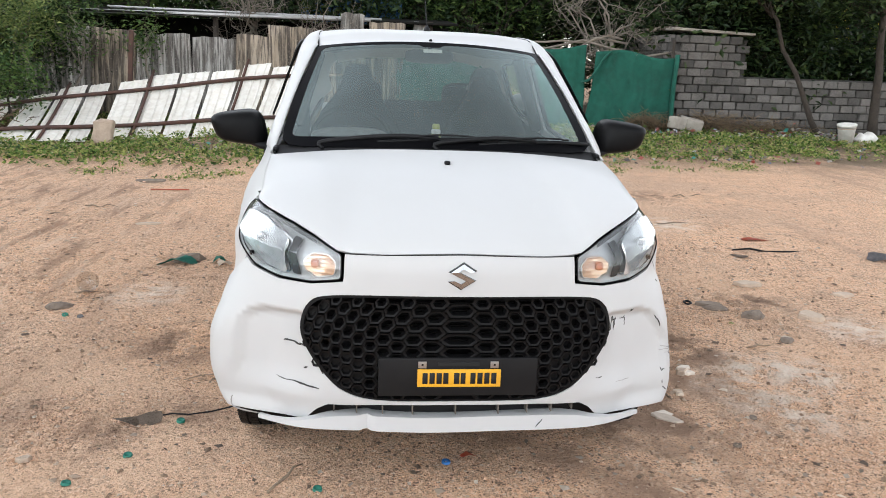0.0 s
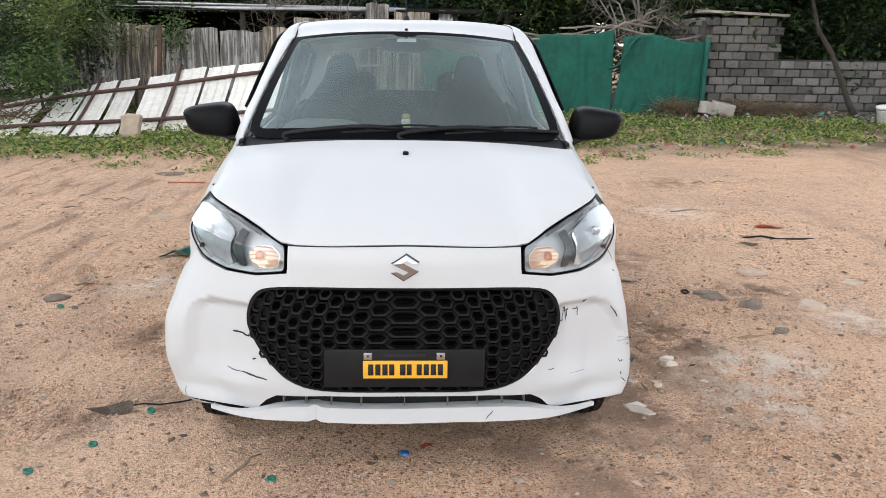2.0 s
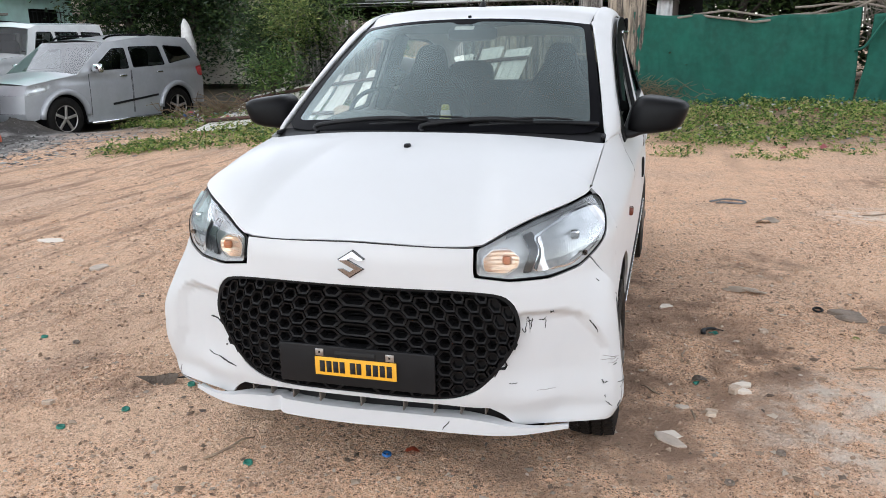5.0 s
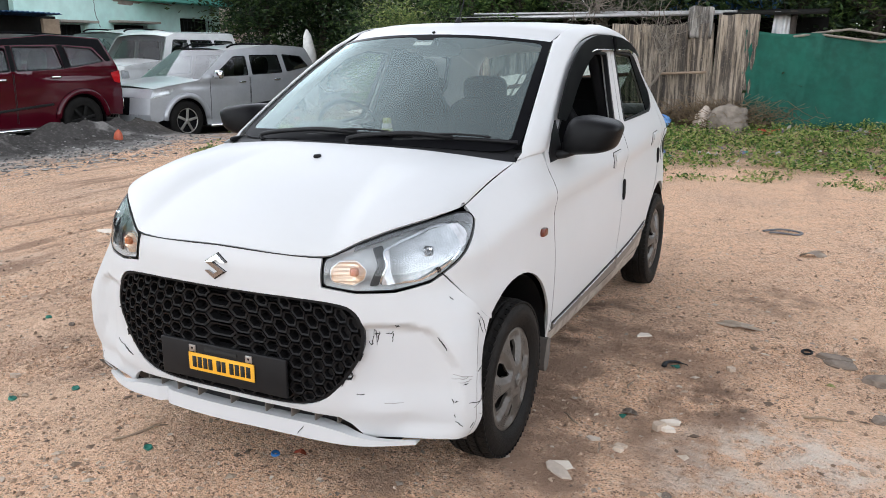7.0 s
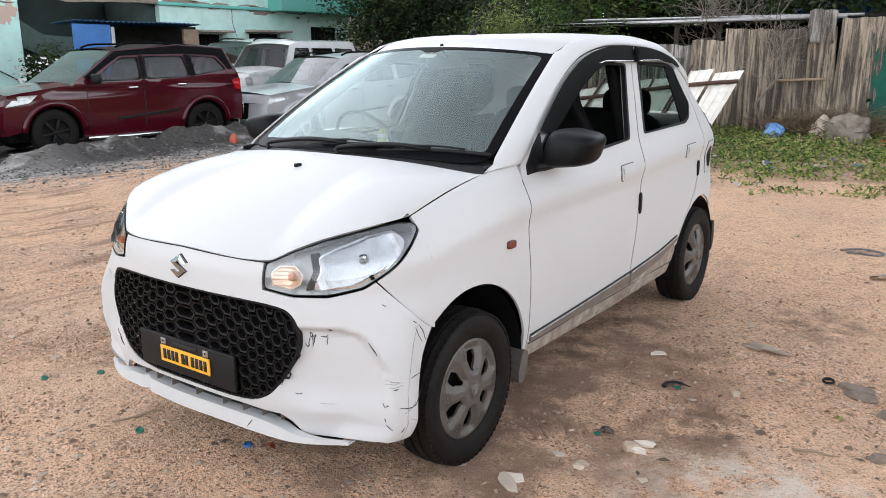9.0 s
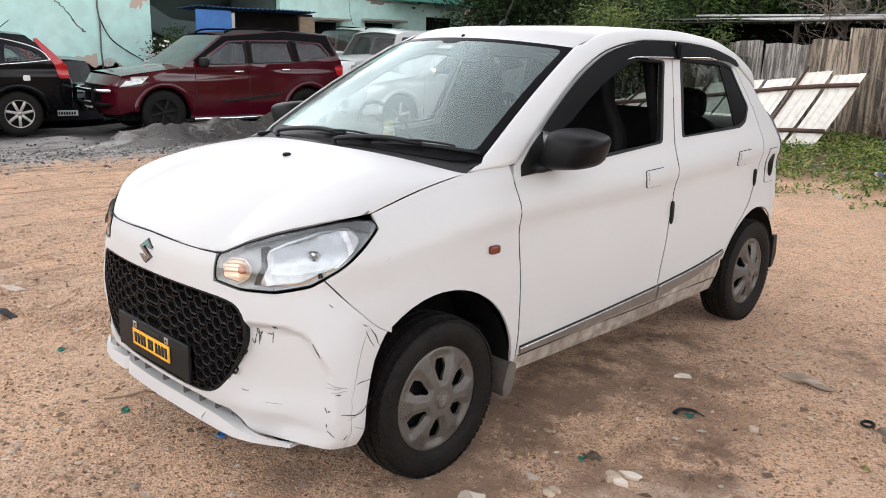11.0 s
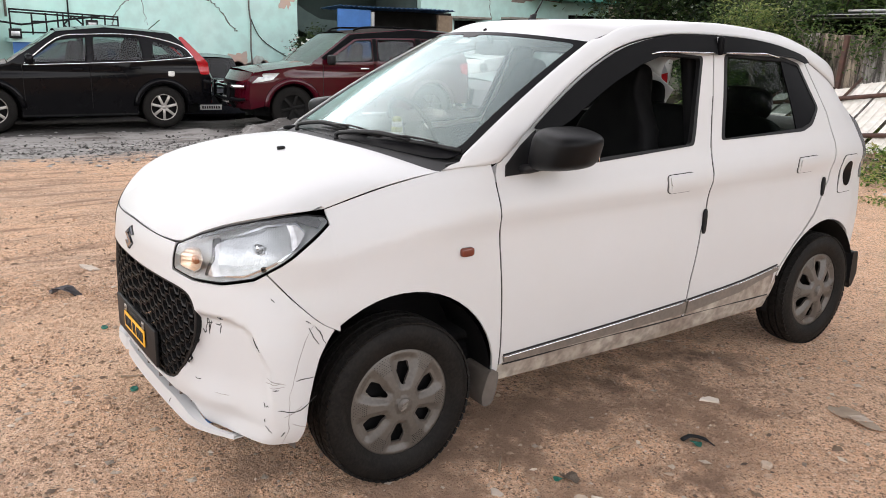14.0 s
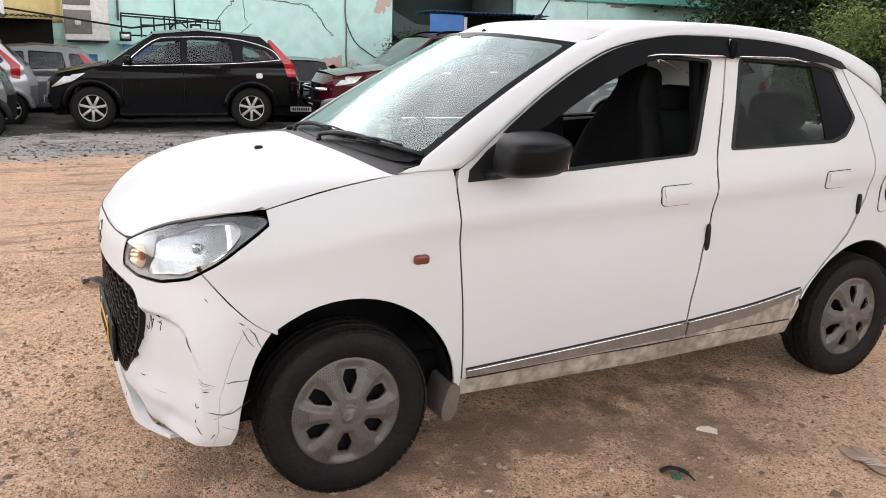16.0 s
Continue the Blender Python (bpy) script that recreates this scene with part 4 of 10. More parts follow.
# honeycomb grille
def hexagon_mesh():
    bm = bmesh.new()
    dx, dz, w, hh = 0.0305, 0.0212, 0.0225, 0.0185
    def ring(u, z, k, depth):
        out = []
        for du, dz2 in ((-1, 0), (-0.52, -1), (0.52, -1), (1, 0), (0.52, 1), (-0.52, 1)):
            uu, zz = u + du * w * k * 0.86, z + dz2 * hh * k
            x, y, z3 = nose_m(uu, zz)
            out.append(bm.verts.new((x, y + 0.004 + depth, z3)))
        return out
    for i in range(-14, 15):
        for j in range(-11, 12):
            u, z = i * dx, 0.518 + (2 * j + i % 2) * dz
            if not inside((u, z), grille_loop):
                continue
            d = min(math.hypot(u - p[0], z - p[1]) for p in grille_loop)
            if d < 0.008:
                continue
            k = 0.92 if d > 0.032 else 0.5 + 0.42 * d / 0.032
            a, b = ring(u, z, 1.0 if d > 0.03 else 0.7 + 0.3 * d / 0.03, 0.0), ring(u, z, k * 0.80, 0.002)
            c = ring(u, z, k * 0.66, 0.028)
            for m in range(6):
                n = (m + 1) % 6
                bm.faces.new((a[m], a[n], b[n], b[m]))
                bm.faces.new((b[m], b[n], c[n], c[m]))
            if z < 0.50 and abs(u) > 0.17 or abs(u) > 0.30:
                e = ring(u, z, k * 0.72, 0.018)
                bm.faces.new(e)
    bmesh.ops.recalc_face_normals(bm, faces=bm.faces)
    return bm


grille = part("grille", hexagon_mesh(), BLACK_PLASTIC, car, "black honeycomb grille", sharp=25)
rim_in = [(0.965 * (p[0]), 0.52 + 0.955 * (p[1] - 0.52)) for p in grille_loop]
panel("grille_rim", grille, nose_m, grille_loop, BLACK_PLASTIC, holes=[rim_in], step=0.03, thick=0.03, lift=-0.003)
sheet("radiator", car, lambda u, v: (0.48 * u, 0.165 + 0.06 * u * u, 0.34 + 0.36 * v), 8, 4, CABIN_BLACK)
for k in range(14):
    part("radiator_fin", box_bm((0.62, 0.006, 0.006), (0.02, 0.150, 0.49 + 0.0125 * k)), BLACK_PLASTIC, car)
# number board: plain black carrier, yellow plate with bars for the characters, two steel brackets
board = part("plate_carrier", box_bm((0.50, 0.012, 0.125), (0.0, 0.060, 0.427), 0.003), MATT_BLACK, car, "flat black number plate carrier")
plate = part("number_plate", box_bm((0.262, 0.004, 0.058), (0.002, 0.050, 0.426), 0.001), YELLOW_PLATE, car, "yellow number plate with dark bars")
for x, w in ((-0.105, 0.016), (-0.083, 0.016), (-0.061, 0.016), (-0.040, 0.016), (-0.006, 0.017), (0.014, 0.015), (0.045, 0.016), (0.067, 0.016), (0.089, 0.016), (0.111, 0.016)):
    part("plate_bar", box_bm((w, 0.002, 0.036), (x, 0.0475, 0.426)), SEAM_BLACK, plate)
for x in (-0.114, 0.112):
    b = box_bm((0.026, 0.004, 0.022), (x, 0.052, 0.469), 0.001)
    part("bracket", b, SATIN_METAL, board, "steel bracket")
    part("bracket_hole", box_bm((0.006, 0.003, 0.006), (x, 0.050, 0.470)), SEAM_BLACK, board)
part("carrier_slot", box_bm((0.13, 0.004, 0.012), (0.0, 0.053, 0.471), 0.001), SEAM_BLACK, board)

# emblem: a chrome angular band
def emblem():
    bm = bmesh.new()
    pts = [(-0.042, 0.012), (0.004, 0.040), (0.044, 0.016), (0.026, 0.014), (0.004, 0.024), (-0.012, 0.014), (0.042, -0.012), (-0.004, -0.040), (-0.044, -0.016), (-0.026, -0.014), (-0.004, -0.024), (0.012, -0.014)]
    def w(x, z, d):
        p = nose(x / 1.42, 0.752 + z)
        return bm.verts.new((x, p[1] - d, 0.752 + z))
    top = [w(x * 0.9, z * 0.94, 0.008) for x, z in pts]
    low = [w(x, z, -0.004) for x, z in pts]
    bm.faces.new(top)
    for i in range(len(pts)):
        j = (i + 1) % len(pts)
        bm.faces.new((top[i], top[j], low[j], low[i]))
    bmesh.ops.recalc_face_normals(bm, faces=bm.faces)
    return bm


emb = part("emblem", emblem(), EMBLEM_CHROME, car, "chrome angular emblem", smooth=False)
base = emblem()
for v in base.verts:
    v.co.x *= 1.10
    v.co.z = 0.752 + (v.co.z - 0.752) * 1.10
    v.co.y += 0.0045
part("emblem_edge", base, EMBLEM_EDGE, emb, smooth=False)

# bonnet
def bonnet_m(u, v):
    return bonnet(max(-1, min(1, u / 0.68)), min(1, max(0, v / 0.8)))


bonnet_loop = dense([(-0.68, 0.0), (0.68, 0.0), (0.68, 0.8), (-0.68, 0.8)], 0.03)
bon = panel("bonnet", car, bonnet_m, bonnet_loop, WHITE_PAINT, step=0.03, thick=0.012, label="smooth white bonnet")
part("washer_nozzle", blob((0.022, 0.03, 0.016), (0.0, 0.617, bonnet(0.0, 0.75)[2] + 0.004)), BLACK_PLASTIC, bon)
# dark gap between bonnet and bumper
part("bonnet_gap", tube([(x, y - 0.0006, z) for x, y, z in (nose(q, lamp_top(abs(q)) - 0.0012) for q in np.linspace(-0.292, 0.292, 60))], 0.0019, 6), SEAM_BLACK, bon)
# dark bed behind the gaps
sheet("inner_bay", car, lambda u, v: (0.64 * u, 0.14 + 0.75 * v + 0.25 * u * u * (1 - v), 0.70 + 0.24 * v), 12, 6, CABIN_BLACK)

for side in (1, -1):
    mir = side < 0
    # head lamp: silver bowl, reflector, indicator bowl, smoked band, clear lens, thin black rim
    lamp = thing("headlamp", "", "")
    lamp.parent = car
    tagged(lamp, "clear headlamp with silver reflectors and an amber bulb")
    def bowl(u, z):
        p = nose(u / QS, z)
        d = min(math.hypot(u - a[0], z - a[1]) for a in lamp_outline)
        return (p[0] * (1 - 0.06 * min(1, d / 0.03)), p[1] + 0.034 * min(1.0, d / 0.022), p[2])
    panel("lamp_bowl", lamp, bowl, lamp_outline, LAMP_SILVER, step=0.012, thick=0, mirror=mir)
    def at_depth(u, z, d):
        p = nose(u / QS, z)
        t = min(1.0, u / QS) * math.pi / 2
        return (p[0] - d * math.sin(t) * 0.75, p[1] + d * math.cos(t), p[2])
    main = round_corners(qz([(0.475, 0.736), (0.62, 0.744), (0.735, 0.782), (0.83, 0.832), (0.875, 0.868), (0.84, 0.893), (0.70, 0.885), (0.56, 0.852), (0.485, 0.826), (0.50, 0.79)]), 0.014)
    def dish(u, z):
        r = math.hypot(u - 0.66 * QS, z - 0.815) / 0.13
        return at_depth(u, z, 0.032 - 0.026 * min(1.3, r) ** 2 + 0.0005 * math.sin(u * 560) * (1 if z > 0.775 else 0.3))
    refl = panel("reflector", lamp, dish, main, REFLECTOR, step=0.004, thick=0, mirror=mir, label="ribbed silver reflector")
    rim_loop = inset(main, -0.004)
    panel("reflector_rim", refl, lambda u, z: at_depth(u, z, 0.007), rim_loop, CHROME, holes=[inset(main, 0.0015)], step=0.012, thick=0.002, mirror=mir)
    divider = round_corners(qz([(0.440, 0.728), (0.470, 0.731), (0.500, 0.785), (0.488, 0.842), (0.452, 0.834), (0.466, 0.786)]), 0.006)
    panel("divider", lamp, lambda u, z: at_depth(u, z, 0.012), divider, DIVIDER_GREY, step=0.012, thick=0.004, mirror=mir)
    amb = round_corners(qz([(0.322, 0.738), (0.385, 0.728), (0.425, 0.748), (0.432, 0.775), (0.40, 0.80), (0.345, 0.798), (0.318, 0.775)]), 0.008)
    def dish2(u, z):
        r = math.hypot(u - 0.375 * QS, z - 0.765) / 0.05
        return at_depth(u, z, 0.026 - 0.014 * min(1.3, r) ** 2 + 0.0012 * math.sin(z * 520))
    panel("indicator_bowl", lamp, dish2, amb, PEACH_SILVER, step=0.004, thick=0, mirror=mir)
    panel("indicator_rim", lamp, lambda u, z: at_depth(u, z, 0.008), inset(amb, -0.0015), SATIN_METAL, holes=[inset(amb, 0.0012)], step=0.012, thick=0.002, mirror=mir)
    c = at_depth(0.392 * QS, 0.768, 0.014)
    part("indicator_bulb", blob((0.026, 0.018, 0.026), (side * c[0], c[1], c[2])), AMBER, lamp, "amber indicator bulb")
    c = at_depth(0.665 * QS, 0.822, 0.022)
    part("bulb_cap", blob((0.030, 0.026, 0.030), (side * c[0], c[1], c[2])), CHROME, lamp)
    c = at_depth(0.70 * QS, 0.768, 0.012)
    part("adjuster", blob((0.015, 0.015, 0.015), (side * c[0], c[1], c[2])), CABIN_BLACK, lamp)
    band_up = [(q, lamp_top(q) - 0.006) for q in (0.955, 0.90, 0.80, 0.70, 0.60, 0.515, 0.44, 0.40)]
    band_lo = [(0.39, 0.826), (0.44, 0.842), (0.515, 0.861), (0.60, 0.879), (0.70, 0.891), (0.84, 0.899), (0.91, 0.886), (0.945, 0.880), (0.968, 0.894)]
    panel("smoked_band", lamp, lambda u, z: at_depth(u, z, 0.003), qz(band_up + band_lo), SMOKED, step=0.012, thick=0.002, mirror=mir, label="smoked upper band")
    o = panel("lens", lamp, nose_m, lamp_outline, LAMP_GLASS, step=0.02, thick=0, lift=0.001, mirror=mir, label="clear lamp lens")
    o.visible_shadow = False
    panel("lamp_surround", lamp, nose_m, lamp_outline, BLACK_PLASTIC, holes=[inset(lamp_outline, 0.0024)], step=0.008, thick=0.004, lift=0.0025, mirror=mir)
    # front wing: the wrap in front of the wheel and the flank behind it
    wing = thing("front_wing", "", "")
    wing.parent = car
    tagged(wing, "white front wing")
    ay, az, ar = ARCH
    def wing_m(u, z):
        return nose(u / QS, z)
    wrap = qz([(0.72, 0.757), (0.775, 0.780), (0.865, 0.826), (0.966, 0.870), (1.0, 0.886), (1.0, 0.57), (0.988, 0.582)])
    panel("wing_front", wing, wing_m, wrap, WHITE_PAINT, step=0.025, thick=0.01, mirror=mir)
    top = [(y, rail_z(y) - 0.0015) for y in np.linspace(0.47, 1.062, 16)]
    back = [(1.066, 0.99), (1.058, 0.90), (1.062, 0.825), (1.078, 0.6), (1.094, 0.36), (1.098, 0.30), (1.09, 0.262)]
    low = arc(ay, az, ar, 0, 125, 18)
    low = [p for p in low if p[0] > 0.47] + [(0.47, 0.588)]
    panel("wing_side", wing, flank_m, [(0.47, 0.924)] + top + back + low, WHITE_PAINT, step=0.03, thick=0.01, mirror=mir)
    part("side_indicator", blob((0.022, 0.052, 0.03), (side * (flank(0.928, 0.758) + 0.004), 0.928, 0.758), 0.5, 0.5), AMBER_DARK, wing, "dark amber side indicator")
    # arch liner
    sheet("arch_liner", wing, lambda u, v: (0.46 + 0.27 * v, ay + (ar - 0.01 + 0.02 * (1 - v)) * math.cos(u), az + (ar - 0.01 + 0.02 * (1 - v)) * math.sin(u)), 24, 4, MATT_BLACK, u=(-0.2, math.pi - 0.12), mirror=mir)
    sheet("arch_back", wing, lambda u, v: (0.47, ay + 0.4 * v * math.cos(u), az + 0.4 * v * math.sin(u)), 24, 2, CABIN_BLACK, u=(0, math.pi), mirror=mir)
    flap = [(1.05, 0.31), (1.092, 0.30), (1.085, 0.235), (1.065, 0.18), (1.025, 0.175), (1.02, 0.22)]
    panel("mudflap", wing, lambda y, z: (0.745 - 0.02 * (1.09 - y), y, z), round_corners(flap, 0.02), FLAP_GREY, step=0.03, thick=0.14, mirror=mir, label="dusty black mud flap")
    # screen pillar and roof rail: from the door line to the screen and the roof
    def pillar(u, v):
        y = 0.885 + 2.445 * u
        a = (rail_x(y) + 0.0, y, rail_z(y) - 0.002)
        if y < 0.97:
            b = mix3(a, (0.648, 0.972, 1.032), (y - 0.885) / 0.087)
            b = (b[0], y, b[2])
        elif y < 1.636:
            k = (y - 0.98) / (1.636 - 0.98)
            s = screen(1.0, max(0.0, k))
            b = (s[0] + 0.006, s[1], s[2] + 0.002)
        else:
            k = (y - screen_head(1.0)[1]) / (3.36 - screen_head(1.0)[1])
            s = roof(1.0, k)
            b = (s[0] - 0.002, s[1], s[2])
        p = mix3(a, b, v)
        o = 0.13 * (Vector(a) - Vector(b)).length * math.sin(math.pi * v)
        return (p[0] + o * 0.7, p[1], p[2] + o * 0.6)
    sheet("roof_rail", car, pillar, 60, 6, WHITE_PAINT, u=(0.0, 1.0), mirror=not mir, thick=-0.008, label="white pillar and roof rail")
    # doors
    fw = [(1.16, 0.990), (1.55, 1.006), (2.078, 1.038), (2.105, 1.10), (2.198, 1.385), (1.95, 1.400), (1.75, 1.362), (1.60, 1.292), (1.43, 1.19), (1.25, 1.075)]
    fw = round_corners(fw, 0.02)
    front_edge = [(1.072, 0.99), (1.064, 0.90), (1.068, 0.825), (1.084, 0.6), (1.100, 0.36), (1.103, 0.318)]
    rear_edge = [(2.086, 0.318), (2.090, 0.485), (2.118, 0.688), (2.143, 0.779), (2.160, 0.964), (2.186, 1.06), (2.232, 1.227), (2.266, 1.396), (2.272, rail_z(2.272) - 0.006)]
    topf = [(y, rail_z(y) - 0.006) for y in np.linspace(2.25, 1.085, 26)]
    fd = panel("front_door", car, flank_m, front_edge + rear_edge + topf, WHITE_PAINT, holes=[fw], step=0.035, thick=0.03, mirror=mir, label="white front door with the window down" if side > 0 else "white front door")
    rw = round_corners([(2.254, 1.050), (2.85, 1.062), (2.93, 1.086), (3.018, 1.160), (2.93, 1.358), (2.80, 1.385), (2.34, 1.395), (2.30, 1.21)], 0.02)
    rear2 = [(2.094, 0.318), (2.098, 0.485), (2.126, 0.688), (2.151, 0.779), (2.168, 0.964), (2.194, 1.06), (2.240, 1.227), (2.274, 1.396), (2.280, rail_z(2.280) - 0.006)]
    edge3 = [(3.00, 1.36), (3.045, 1.25), (3.085, 1.14), (3.09, 1.0), (3.065, 0.83), (2.96, 0.68), (2.83, 0.56), (2.745, 0.46), (2.725, 0.42), (2.705, 0.36), (2.702, 0.318)]
    topr = [(y, rail_z(y) - 0.006) for y in np.linspace(2.30, 2.97, 14)]
    rd = panel("rear_door", car, flank_m, rear2 + topr + edge3, WHITE_PAINT, holes=[rw], step=0.035, thick=0.03, mirror=mir, label="white rear door")
    # black tubes added inside the door gaps to stand for their shade
    for seam in ([(1.0685, 0.97), (1.061, 0.90), (1.065, 0.825), (1.081, 0.6), (1.097, 0.36), (1.100, 0.318)], [((a[0] + b[0]) / 2, a[1]) for a, b in zip(rear_edge[:-2], rear2)]):
        part("gap_shade", tube([(side * (flank(y, z) - 0.0036), y, z) for y, z in soft_line(seam, 5)], 0.0036, 6), SEAM_BLACK, car)
    # rear quarter
    qtop = [(y, rail_z(y) - 0.004) for y in np.linspace(3.0, 3.44, 8)]
    rarch = [p for p in arc(3.085, 0.262, 0.372, 158, 8, 20)]
    quarter = [(3.008, 1.366)] + qtop + [(3.455, 1.1), (3.485, 1.0), (3.50, 0.7), (3.505, 0.42), (3.45, 0.33)] + rarch[::-1] + [(2.735, 0.42), (2.757, 0.462), (2.842, 0.555), (2.97, 0.672), (3.075, 0.825), (3.1, 1.0), (3.095, 1.14), (3.055, 1.255)]
    qp = panel("rear_quarter", car, flank_m, quarter, WHITE_PAINT, step=0.03, thick=0.01, mirror=mir, label="white rear quarter panel")
    sheet("rear_liner", qp, lambda u, v: (0.46 + 0.26 * v, 3.085 + 0.367 * math.cos(u), 0.262 + 0.367 * math.sin(u)), 20, 3, MATT_BLACK, u=(-0.1, math.pi + 0.1), mirror=mir)
    sheet("rear_arch_back", qp, lambda u, v: (0.47, 3.085 + 0.39 * v * math.cos(u), 0.262 + 0.39 * v * math.sin(u)), 24, 2, CABIN_BLACK, u=(0, math.pi), mirror=mir)
    panel("rear_mudflap", qp, lambda y, z: (0.735 - 0.12 * (y - 3.38), y, z), round_corners([(3.42, 0.42), (3.48, 0.42), (3.50, 0.30), (3.45, 0.23), (3.42, 0.26)], 0.015), MATT_BLACK, step=0.03, thick=0.1, mirror=mir)
    flapo = panel("fuel_flap", qp, flank_m, round_corners([(3.165, 0.755), (3.315, 0.755), (3.32, 0.935), (3.175, 0.935)], 0.025), WHITE_PAINT, step=0.03, thick=0.003, lift=0.004, mirror=mir)
    panel("flap_gap", qp, flank_m, round_corners([(3.162, 0.752), (3.318, 0.752), (3.323, 0.938), (3.172, 0.938)], 0.025), SEAM_BLACK, step=0.03, thick=0.001, lift=0.0015, mirror=mir)
    panel("fuel_sticker", qp, flank_m, [(3.245 + 0.042 * math.cos(a), 0.845 + 0.062 * math.sin(a)) for a in np.linspace(0, 2 * math.pi, 24, endpoint=False)], GLOSS_BLACK, step=0.03, thick=0.002, lift=0.0075, mirror=mir, label="round black sticker")
    panel("tail_lamp", car, flank_m, round_corners([(3.445, 0.80), (3.50, 0.80), (3.475, 1.08), (3.415, 1.12), (3.42, 1.0)], 0.02), SMOKED, step=0.03, thick=0.03, lift=0.003, mirror=mir, label="smoked tail lamp")
    # sill and mouldings
    sill = [(1.10, 0.313), (2.14, 0.312), (2.70, 0.312), (2.735, 0.40), (2.745, 0.37), (2.715, 0.245), (2.0, 0.228), (1.115, 0.245), (1.09, 0.262)]
    panel("sill", car, lambda y, z: (flank(y, z) - 0.006, y, z), sill, DIRTY_WHITE, step=0.04, thick=0.03, mirror=mir, label="mud-stained white sill")
    strip_f = [(1.112, 0.348), (1.6, 0.366), (2.085, 0.390), (2.086, 0.336), (1.6, 0.330), (1.118, 0.326)]
    strip_r = [(2.097, 0.390), (2.45, 0.418), (2.715, 0.456), (2.722, 0.436), (2.45, 0.372), (2.098, 0.334)]
    for door, strip in ((fd, strip_f), (rd, strip_r)):
        panel("moulding", door, flank_m, strip, GREY_MOULDING, step=0.03, thick=0.012, lift=0.010, mirror=mir, label="dusty grey side moulding")
        t = [(p[0], p[1]) for p in soft_line(strip[:3], 8)]
        part("moulding_edge", tube([(side * (flank(y, z) + 0.010), y, z) for y, z in t], 0.0028, 6), CHROME, door, "thin bright line on the moulding")
        part("moulding_gap", tube([(side * (flank(y, z + 0.006) + 0.003), y, z + 0.006) for y, z in t], 0.003, 6), SEAM_BLACK, door)
    for door, foot in ((fd, [(1.12, 0.328), (1.6, 0.332), (2.080, 0.345), (2.080, 0.320), (1.112, 0.320)]), (rd, [(2.10, 0.345), (2.45, 0.378), (2.70, 0.425), (2.70, 0.320), (2.10, 0.320)])):
        panel("door_foot", door, flank_m, foot, DIRTY_WHITE, step=0.04, thick=0.002, lift=0.003, mirror=mir, label="mud-splashed lower door edge")
    part("sill_seam", tube([(side * (flank(y, 0.3155) - 0.002), y, 0.3155 + 0.002 * math.sin(y * 9)) for y in np.linspace(1.12, 2.70, 24)], 0.0035, 6), SEAM_BLACK, car)
    # handles, door guards
    for door, y, z in ((fd, 1.958, 0.905), (rd, 2.845, 0.92)):
        plate_loop = round_corners([(y - 0.075, z + 0.030), (y + 0.078, z + 0.034), (y + 0.080, z - 0.026), (y + 0.060, z - 0.036), (y - 0.060, z - 0.038), (y - 0.076, z - 0.026)], 0.016)
        panel("handle_gap", door, flank_m, inset(plate_loop, -0.0035), SEAM_BLACK, step=0.03, thick=0.002, lift=0.0012, mirror=mir)
        handle = panel("door_handle", door, flank_m, plate_loop, WHITE_PAINT, step=0.02, thick=0.006, lift=0.005, mirror=mir, label="white flush pull handle")
        grip = round_corners([(y - 0.062, z - 0.008), (y + 0.066, z - 0.004), (y + 0.062, z - 0.028), (y - 0.058, z - 0.030)], 0.010)
        panel("finger_slot", handle, flank_m, grip, WHITE_PAINT, step=0.02, thick=0.001, lift=0.0062, mirror=mir)
        pull = round_corners([(y - 0.068, z + 0.024), (y + 0.070, z + 0.028), (y + 0.072, z - 0.003), (y - 0.066, z - 0.008)], 0.010)
        panel("pull_bar", handle, flank_m, pull, WHITE_PAINT, step=0.02, thick=0.008, lift=0.011, mirror=mir)
    part("door_guard", blob((0.016, 0.02, 0.105), (side * (flank(2.135, 0.73) + 0.006), 2.135, 0.73), 0.6, 0.6), MATT_BLACK, fd, "black door edge guard")
    part("door_guard", blob((0.016, 0.02, 0.09), (side * (flank(3.02, 0.80) + 0.006), 3.015, 0.80), 0.6, 0.6), MATT_BLACK, rd)
    # window frames, glass, corner trims
    def ring(name, door, loop, k, mat, thick, lift):
        cy, cz = sum(p[0] for p in loop) / len(loop), sum(p[1] for p in loop) / len(loop)
        inn = []
        for p in loop:
            d = Vector((cy - p[0], cz - p[1])).normalized() * k
            inn.append((p[0] + d[0], p[1] + d[1]))
        return panel(name, door, flank_m, loop, mat, holes=[inn], step=0.03, thick=thick, lift=lift, mirror=mir)
    ring("window_seal", fd, fw, 0.020, MATT_BLACK, 0.02, 0.002)
    ring("window_seal", rd, rw, 0.020, MATT_BLACK, 0.02, 0.002)
    trim = [(2.80, 1.062), (2.85, 1.064), (2.93, 1.088), (3.016, 1.160), (2.93, 1.356), (2.80, 1.384), (2.77, 1.384), (2.795, 1.2)]
    panel("corner_trim", rd, flank_m, trim, GLOSS_BLACK, step=0.03, thick=0.006, lift=-0.001, mirror=mir)
    pane = panel("window_pane", rd, flank_m, rw, SIDE_GLASS, step=0.05, thick=0, lift=-0.012, mirror=mir, label="tinted window glass")
    pane.visible_shadow = False
    sail = [(1.108, 0.985), (1.245, 0.992), (1.268, 1.13), (1.19, 1.082), (1.118, 1.022)]
    panel("mirror_sail", fd, flank_m, sail, MATT_BLACK, step=0.03, thick=0.008, lift=0.006, mirror=mir)
    # rain visors over the windows: smoked black with a light edge line
    vf_up = [(y, rail_z(y) - 0.009) for y in np.linspace(1.245, 2.268, 20)]
